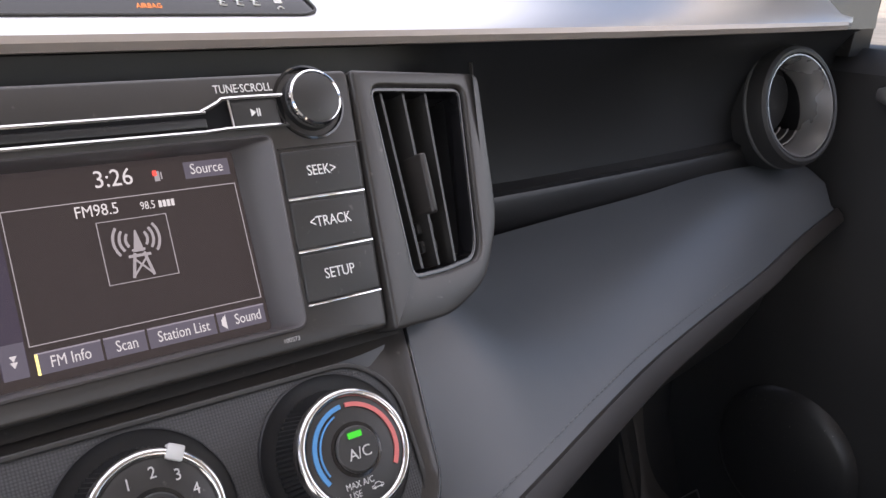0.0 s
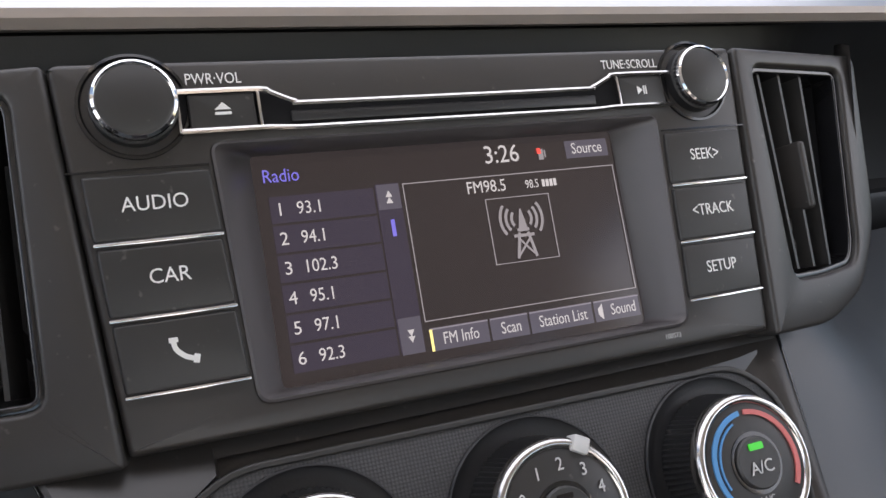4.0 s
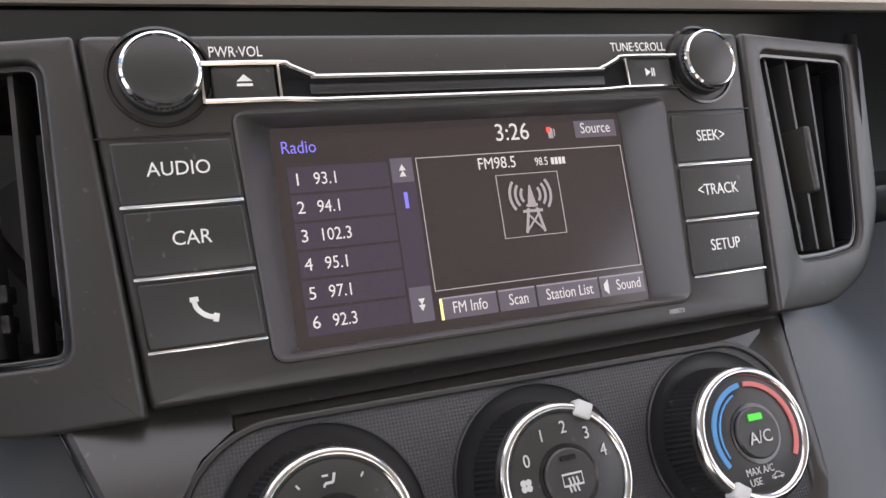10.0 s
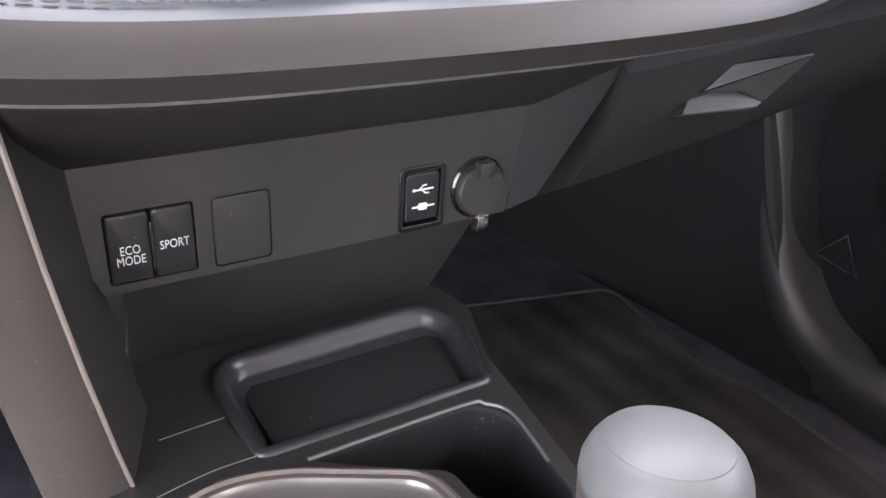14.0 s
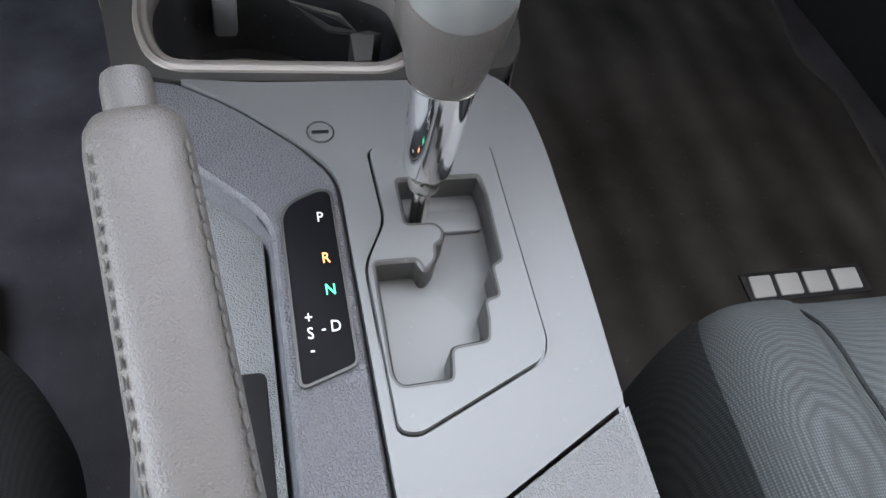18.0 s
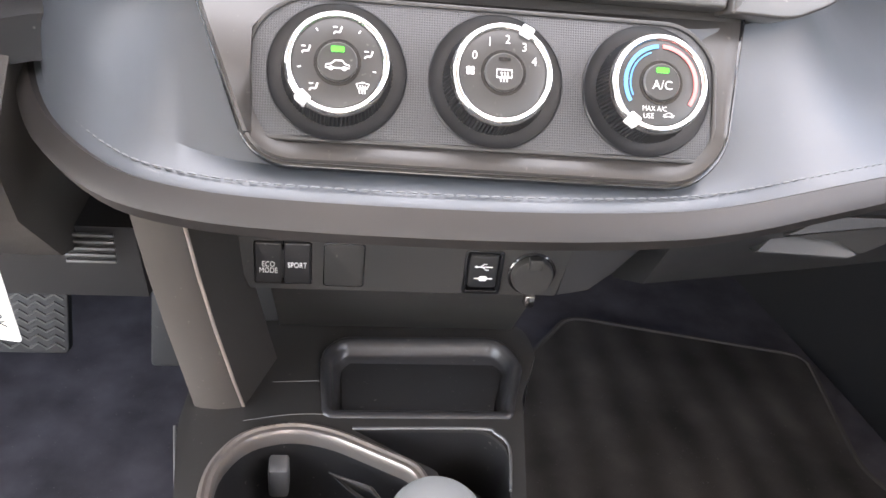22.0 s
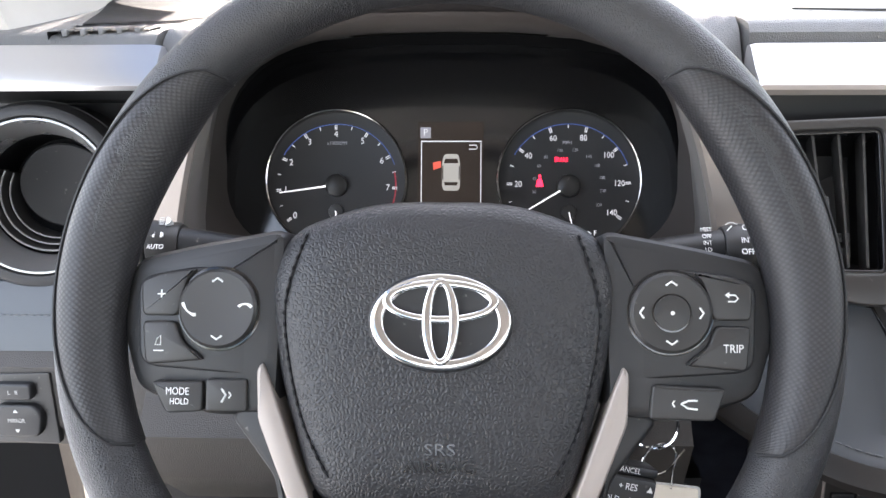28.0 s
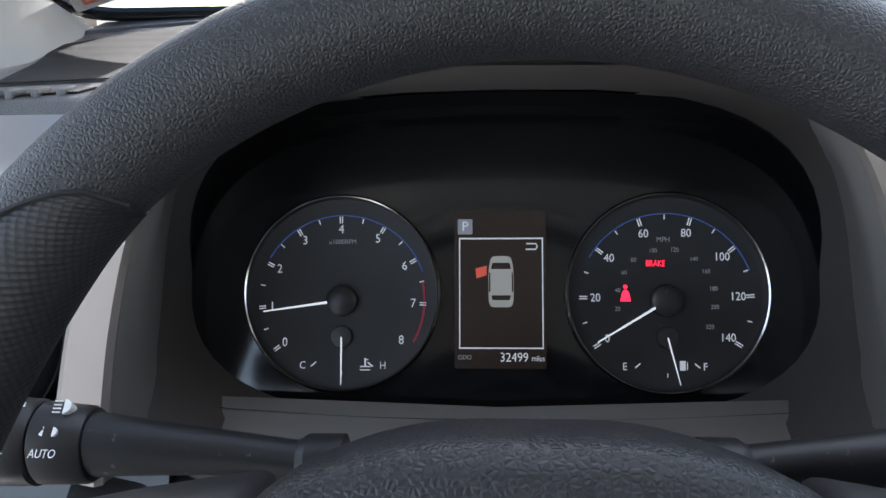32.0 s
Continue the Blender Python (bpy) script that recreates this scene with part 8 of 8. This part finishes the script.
# left end of the dashboard beside the driver's door
part("left_face", loft([[(x, 0.470, 0.806), (x, 0.420, 0.803), (x, 0.432, 0.790), (x, 0.470, 0.780), (x, 0.470, 0.675), (x, 0.430, 0.655), (x, 0.405, 0.648), (x, 0.46, 0.60), (x, 0.56, 0.70), (x, 0.56, 0.806)] for x in (-0.84, -0.72, -0.655, -0.640)]), M_DARK, dash, "dark face round the vent")
part("left_pad", loft([[(x, 0.41, 0.668), (x, 0.374, 0.662), (x, 0.362, 0.640), (x, 0.352, 0.612), (x, 0.40, 0.60), (x, 0.46, 0.64)] for x in (-0.84, -0.74, -0.66, -0.600)]), M_PAD, dash, "blue-grey pad beside the door")
part("left_stitching", stitches([(-0.82 + 0.20 * k / 10, 0.3612, 0.6402) for k in range(11)], 0.0046, 0.0012, 0.0007), M_THREAD, dash)
M_KNEE = bpy.data.materials["brown_grey_plastic"]
part("left_knee_panel", loft([[(x, 0.352, 0.614), (x, 0.342, 0.606), (x, 0.336, 0.560), (x, 0.346, 0.536), (x, 0.42, 0.53), (x, 0.42, 0.614)] for x in (-0.84, -0.805, -0.70, -0.62)]), M_KNEE, dash, "warm grey panel with the mirror switch")
sw = thing("mirror_switch", pose(-0.754, 0.3378, 0.577, -7, 0, 0), "black mirror adjusting switch in a grey panel", "mirror switch")
part("frame", plate(rpoly([(-0.034, -0.030), (0.032, -0.032), (0.030, 0.026), (-0.020, 0.024)], 0.002), -0.0016, 0.004, 0.0008), M_BUTTON, sw)
part("selector", plate(rrect(-0.010, 0.018, 0.006, 0.019, 0.004), -0.0080, 0.002, 0.002), M_BLACK, sw)
part("tilt_pad", plate(rpoly([(-0.014, -0.024), (0.020, -0.024), (0.024, -0.006), (0.018, 0.002), (-0.010, 0.002), (-0.016, -0.006)], 0.005, 4), -0.0075, 0.002, 0.002), M_BLACK, sw)
lettering("MIRROR", 0.0046, (0.0035, -0.0078, -0.0105), M_PRINT, sw, 0.8)
lettering("L   R", 0.0046, (0.004, -0.0083, 0.0125), M_PRINT, sw, 0.9)
part("tilt_mark", merge(plate([(0.0015, -0.0040), (0.0055, -0.0040), (0.0035, -0.0012)], -0.0078, -0.0074, 0), plate([(0.0015, -0.0175), (0.0035, -0.0203), (0.0055, -0.0175)], -0.0078, -0.0074, 0)), M_PRINT, sw)

# strips and pale surround beside the instruments
def strip_side(mirror):
    def X(x):
        return x if mirror > 0 else -0.857 - x
    pts = [(-0.219, 0.345, 0.664, 0.0140), (-0.228, 0.346, 0.700, 0.0130), (-0.240, 0.347, 0.745, 0.0115), (-0.256, 0.349, 0.790, 0.0095), (-0.276, 0.352, 0.828, 0.0070), (-0.300, 0.356, 0.852, 0.0040), (-0.325, 0.360, 0.864, 0.0012)]
    p = smooth_path([q[:3] for q in pts], 5)
    w = [v.x for v in smooth_path([(q[3], 0, 0) for q in pts], 5)]
    secs = []
    for i in range(len(p)):
        t = (p[min(i + 1, len(p) - 1)] - p[max(i - 1, 0)]).normalized()
        n = Vector((t.z, 0, -t.x)).normalized()
        a, b = p[i] + n * w[i], p[i] - n * w[i]
        secs.append([(X(q.x), q.y, q.z) for q in (b + Vector((0, 0.012, 0)), b + Vector((0, 0.003, 0)), b.lerp(a, 0.12), b.lerp(a, 0.88), a + Vector((0, 0.003, 0)), a + Vector((0, 0.012, 0)))])
    # the strip's warm tint stands in for what the silver reflects
    part("silver_strip", loft(secs), M_WARM, hood, "curved silver strip beside the dials, tinted by warm reflections")
    cheek_o, cheek_i = [], []
    rims = [(0.168, -0.062), (0.184, -0.052), (0.1915, -0.032), (0.191, 0.0), (0.188, 0.045), (0.180, 0.078), (0.155, 0.104), (0.120, 0.112), (0.075, 0.116)]
    rims = smooth_path([(a, 0, b) for a, b in rims], 5)
    for i in range(len(p)):
        t = (p[min(i + 1, len(p) - 1)] - p[max(i - 1, 0)]).normalized()
        n = Vector((t.z, 0, -t.x)).normalized()
        a, b = p[i] + n * w[i], p[i] - n * w[i]
        r = rims[round(i / (len(p) - 1) * (len(rims) - 1))]
        e = MK @ Vector((r.x, -0.023, r.z))
        mid, far = b.lerp(e, 0.40), b.lerp(e, 0.75)
        cheek_i.append([(X(q.x), q.y, q.z) for q in (b + Vector((0, 0.006, 0)), b + Vector((-0.004, 0.014, 0)), mid + Vector((-0.004, 0.0, -0.002)), far + Vector((-0.003, 0, -0.002)), e, e + Vector((0.004, 0.010, 0)))])
        cheek_o.append([(X(a.x), a.y + 0.006, a.z), (X(a.x + 0.004), a.y + 0.016, a.z), (X(a.x + 0.012), a.y + 0.050, a.z - 0.002), (X(a.x + 0.014), a.y + 0.085, a.z - 0.006)])
    part("inner_cheek", loft(cheek_i, closed=False), M_SURROUND, hood, "pale grey inner surround")
    part("outer_cheek", loft(cheek_o, closed=False), M_GREY, hood, "grey outer surround")


strip_side(1)
strip_side(-1)
shelf_xs = ((-0.649, 0.012), (-0.632, 0.008), (-0.615, 0.006), (-0.596, 0.0015), (-0.55, 0.0), (-0.4285, -0.0045), (-0.307, 0.0), (-0.261, 0.0015), (-0.242, 0.006), (-0.226, 0.008), (-0.209, 0.012))
part("lower_surround", loft([[(x, 0.425, 0.667 + e), (x, 0.4135, 0.6640 + e), (x, 0.409, 0.6620 + e), (x, 0.397, 0.6595 + e), (x, 0.390, 0.6550 + e), (x, 0.388, 0.648 + e), (x, 0.42, 0.640)] for x, e in shelf_xs]), M_SURROUND, hood, "pale grey shelf below the dials")
part("column_shelf", loft([[(x, 0.392, 0.652 + e), (x, 0.375, 0.648 + e), (x, 0.352, 0.634 + e), (x, 0.345, 0.610 + e), (x, 0.42, 0.60)] for x, e in shelf_xs]), M_BLACK, hood, "black cover behind the steering column")

# speaker cover and side demister on the dash top
def laid(quad, rise, n=10, rim=0.0):
    """A patch that lies on the dash top between four corners."""
    a, b, c, d = [Vector((x, y, 0)) for x, y in quad]
    rows = []
    for i in range(n + 1):
        u = i / n
        lo_, hi_ = a.lerp(b, u), d.lerp(c, u)
        row = [lo_.lerp(hi_, j / n) for j in range(n + 1)]
        line = [(q.x, q.y, dash_z(q.x, q.y) + rise) for q in row]
        rows.append([(line[0][0], line[0][1], line[0][2] - 0.008)] + line + [(line[-1][0], line[-1][1], line[-1][2] - 0.008)])
    return loft(rows, closed=False)


spk = thing("dash_speaker", pose(0, 0, 0), "dark perforated speaker cover on the dashboard top", "speaker")
M_COVER = material("perforated_black_cover", (0.055, 0.055, 0.054), 0.85, grain=0.6, size=330, kind="dots", vary=0.05, spec=0.12)
quad = [(-0.722, 0.478), (-0.768, 0.640), (-0.655, 0.785), (-0.612, 0.508)]
part("cover_rim", laid([(-0.727, 0.474), (-0.773, 0.642), (-0.653, 0.790), (-0.607, 0.505)], 0.0009), M_TOP, spk)
part("cover", laid(quad, 0.0018), M_COVER, spk)
dem = thing("side_demister", pose(0, 0, 0), "small slotted side demister on the dashboard", "demister")
part("slot", laid([(-0.728, 0.432), (-0.722, 0.449), (-0.652, 0.462), (-0.655, 0.446)], 0.0014, 6), M_RECESS, dem)
for k in range(5):
    x, y = -0.715 + 0.013 * k, 0.4395 + 0.0024 * k
    part("slat", box(x - 0.0022, x + 0.0022, y - 0.0075, y + 0.0075, dash_z(x, y) - 0.002, dash_z(x, y) + 0.0032, 0.0008), M_TOP, dem)

# ---- cruise stalk, keys and tag below the wheel ----
cruise = thing("cruise_stalk", pose(-0.3145, 0.252, 0.571, -18, 16, 8), "black cruise control stalk with white lettering", "control stalk", "column stalks")
part("tip", loft([[(p[0], d, p[1]) for p in inset(rrect(-0.022, 0.022, -0.0155, 0.0155, 0.005), e)] for d, e in ((0.014, 0.001), (-0.006, 0.0), (-0.0095, 0.002), (-0.0100, 0.004))]), M_BUTTON, cruise)
part("upper_rim", box(-0.021, 0.021, -0.008, 0.010, 0.0155, 0.0215, 0.002), M_BLACK, cruise)
part("arm", tube([(-0.010, 0.006, 0.0), (-0.040, 0.020, -0.004), (-0.075, 0.040, 0.0)], [0.009, 0.0085, 0.010], 10), M_BLACK, cruise)
for w, x, z in (("+ RES", 0.0015, 0.0085), ("HOLD", -0.0095, -0.0005), ("- SET", 0.0020, -0.0095), ("/", 0.0035, -0.0005)):
    lettering(w, 0.0062, (x, -0.0102, z), M_WHITE, cruise, 0.85)
lettering("CANCEL", 0.0050, (0.0, -0.0083, 0.0185), M_WHITE, cruise, 0.9)
part("arrow_marks", merge(plate([(0.0145, 0.0070), (0.0185, 0.0070), (0.0165, 0.0105)], -0.0103, -0.0099, 0), plate([(0.0145, -0.0085), (0.0165, -0.0118), (0.0185, -0.0085)], -0.0103, -0.0099, 0), plate([(0.0138, -0.0008), (0.0172, -0.0030), (0.0172, 0.0014)], -0.0103, -0.0099, 0)), M_WHITE, cruise)
keys = thing("key_ring", pose(-0.287, 0.300, 0.598, 0, 0, 0), "steel key ring with a car key in the ignition", "key ring")
part("ring", tube([(0.0165 * math.cos(2 * math.pi * k / 32), -0.012 + 0.002 * math.sin(4 * math.pi * k / 32), 0.0165 * math.sin(2 * math.pi * k / 32)) for k in range(32)], 0.0012, 6, closed=True), M_CHROME, keys, "bright steel ring")
part("ring", tube([(0.006 + 0.0120 * math.cos(2 * math.pi * k / 28), -0.014 + 0.004 * math.cos(2 * math.pi * k / 28), -0.024 + 0.0120 * math.sin(2 * math.pi * k / 28)) for k in range(28)], 0.0009, 6, closed=True), M_CHROME, keys, "small steel ring")
part("key_head", loft([[(p[0], d, p[1]) for p in rrect(-0.012, 0.012, 0.012, 0.045, 0.005)] for d in (-0.016, -0.008)]), M_BLACK, keys, "black key head")
part("key_shaft", box(-0.005, 0.005, -0.012, 0.05, 0.024, 0.034, 0.001), M_DIMCHROME, keys)
part("ignition_barrel", lathe([(0.020, 0.02), (0.020, 0.008), (0.017, 0.006), (0.0, 0.006)], 32, 0, 0.028), M_BLACK, keys)
tag = thing("key_tag", pose(-0.2660, 0.277, 0.516, 0, -5, -16), "cream paper key tag with handwriting", "paper tag")
part("card", plate(rrect(-0.019, 0.0135, -0.040, 0.042, 0.002), -0.0004, 0.0004, 0), material("cream_card", (0.74, 0.69, 0.60), 0.7, grain=0.3, size=900, vary=0.05), tag)
part("sleeve", plate(rrect(-0.0205, 0.0150, -0.0415, 0.0435, 0.003), 0.0005, 0.0009, 0), M_PRINT, tag, "clear sleeve edge")
M_INK = material("black_ink", (0.02, 0.02, 0.025), 0.6, vary=0.0)
lettering("32K", 0.0120, (0.0040, -0.0006, -0.0250), M_INK, tag, 0.8, turn=-78)
part("ink_dot", lathe([(0.0022, -0.0005), (0.0, -0.0007)], 12, -0.0090, -0.0330), M_INK, tag)
part("hang_loop", tube(smooth_path([(-0.004, 0.0, 0.040), (-0.002, 0.006, 0.056), (0.004, 0.012, 0.064)], 4), 0.0008, 5), M_DIMCHROME, tag)

# ---- paper in the windscreen and a car outside ----
sx_, sz_ = Vector((0.051, 0.033, 0.002)).normalized(), Vector((0.002, -0.043, 0.037)).normalized()
sy_ = sz_.cross(sx_).normalized()
sx_ = sy_.cross(sz_)
sheet_m = Matrix(((sx_.x, sy_.x, sz_.x, -0.739), (sx_.y, sy_.y, sz_.y, 0.706), (sx_.z, sy_.z, sz_.z, 0.8895), (0, 0, 0, 1)))
sheet = thing("window_sticker", sheet_m, "yellow printed paper sheet with a red border on the windscreen", "paper sheet")
part("paper", plate(rrect(-0.030, 0.030, 0.0, 0.085, 0.002), -0.0004, 0.0004, 0), material("yellow_paper", (0.80, 0.52, 0.16), 0.7, vary=0.06, vary_size=30), sheet)
part("red_border", ring_plate(rrect(-0.0315, 0.0315, -0.0015, 0.0865, 0.002), rrect(-0.029, 0.029, 0.001, 0.084, 0.002), -0.0008, 0.0004, 0.0001), M_RED, sheet)
part("print_bars", merge(*[box(-0.026, 0.026, -0.0008, -0.0005, 0.008 + 0.0075 * k, 0.0088 + 0.0075 * k, 0) for k in range(10)]), M_RED, sheet)
part("red_block", box(0.002, 0.026, -0.0009, -0.0005, 0.024, 0.036, 0), M_RED, sheet)
part("sleeve", plate(rrect(-0.040, 0.042, -0.008, 0.092, 0.003), 0.0006, 0.0010, 0), M_PRINT, sheet, "clear plastic sleeve")
parked = thing("parked_car", pose(-12.8, 20.5, -0.45, 0, 0, 4), "dark parked car outside the windscreen", "car")
M_NAVY = material("dark_car_paint", (0.02, 0.022, 0.028), 0.2, coat=0.8, vary=0.03)
part("body", loft([[(x, -0.85 * w, 0.30), (x, -0.90 * w, 0.55), (x, -0.86 * w, 0.85), (x, -0.70 * w, h), (x, 0.70 * w, h), (x, 0.86 * w, 0.85), (x, 0.90 * w, 0.55), (x, 0.85 * w, 0.30)] for x, w, h in ((-2.2, 0.85, 0.95), (-1.9, 0.96, 1.05), (-1.2, 1.0, 1.42), (0.3, 1.0, 1.46), (1.0, 1.0, 1.02), (1.9, 0.96, 0.92), (2.2, 0.82, 0.75))]), M_NAVY, parked)
for wx in (-1.35, 1.35):
    for wy in (-0.86, 0.86):
        tyre = part("wheel", lathe([(0.20, -0.10), (0.31, -0.105), (0.325, -0.08), (0.325, 0.08), (0.31, 0.105), (0.20, 0.10)], 36), M_RUBBER, parked, "", pose(wx, wy, 0.325))
        part("rim", lathe([(0.0, -0.10), (0.06, -0.102), (0.19, -0.085), (0.205, -0.10), (0.205, 0.10), (0.0, 0.10)], 24), M_GREY, tyre, "", pose(0, 0.006 * (1 if wy > 0 else -1), 0))
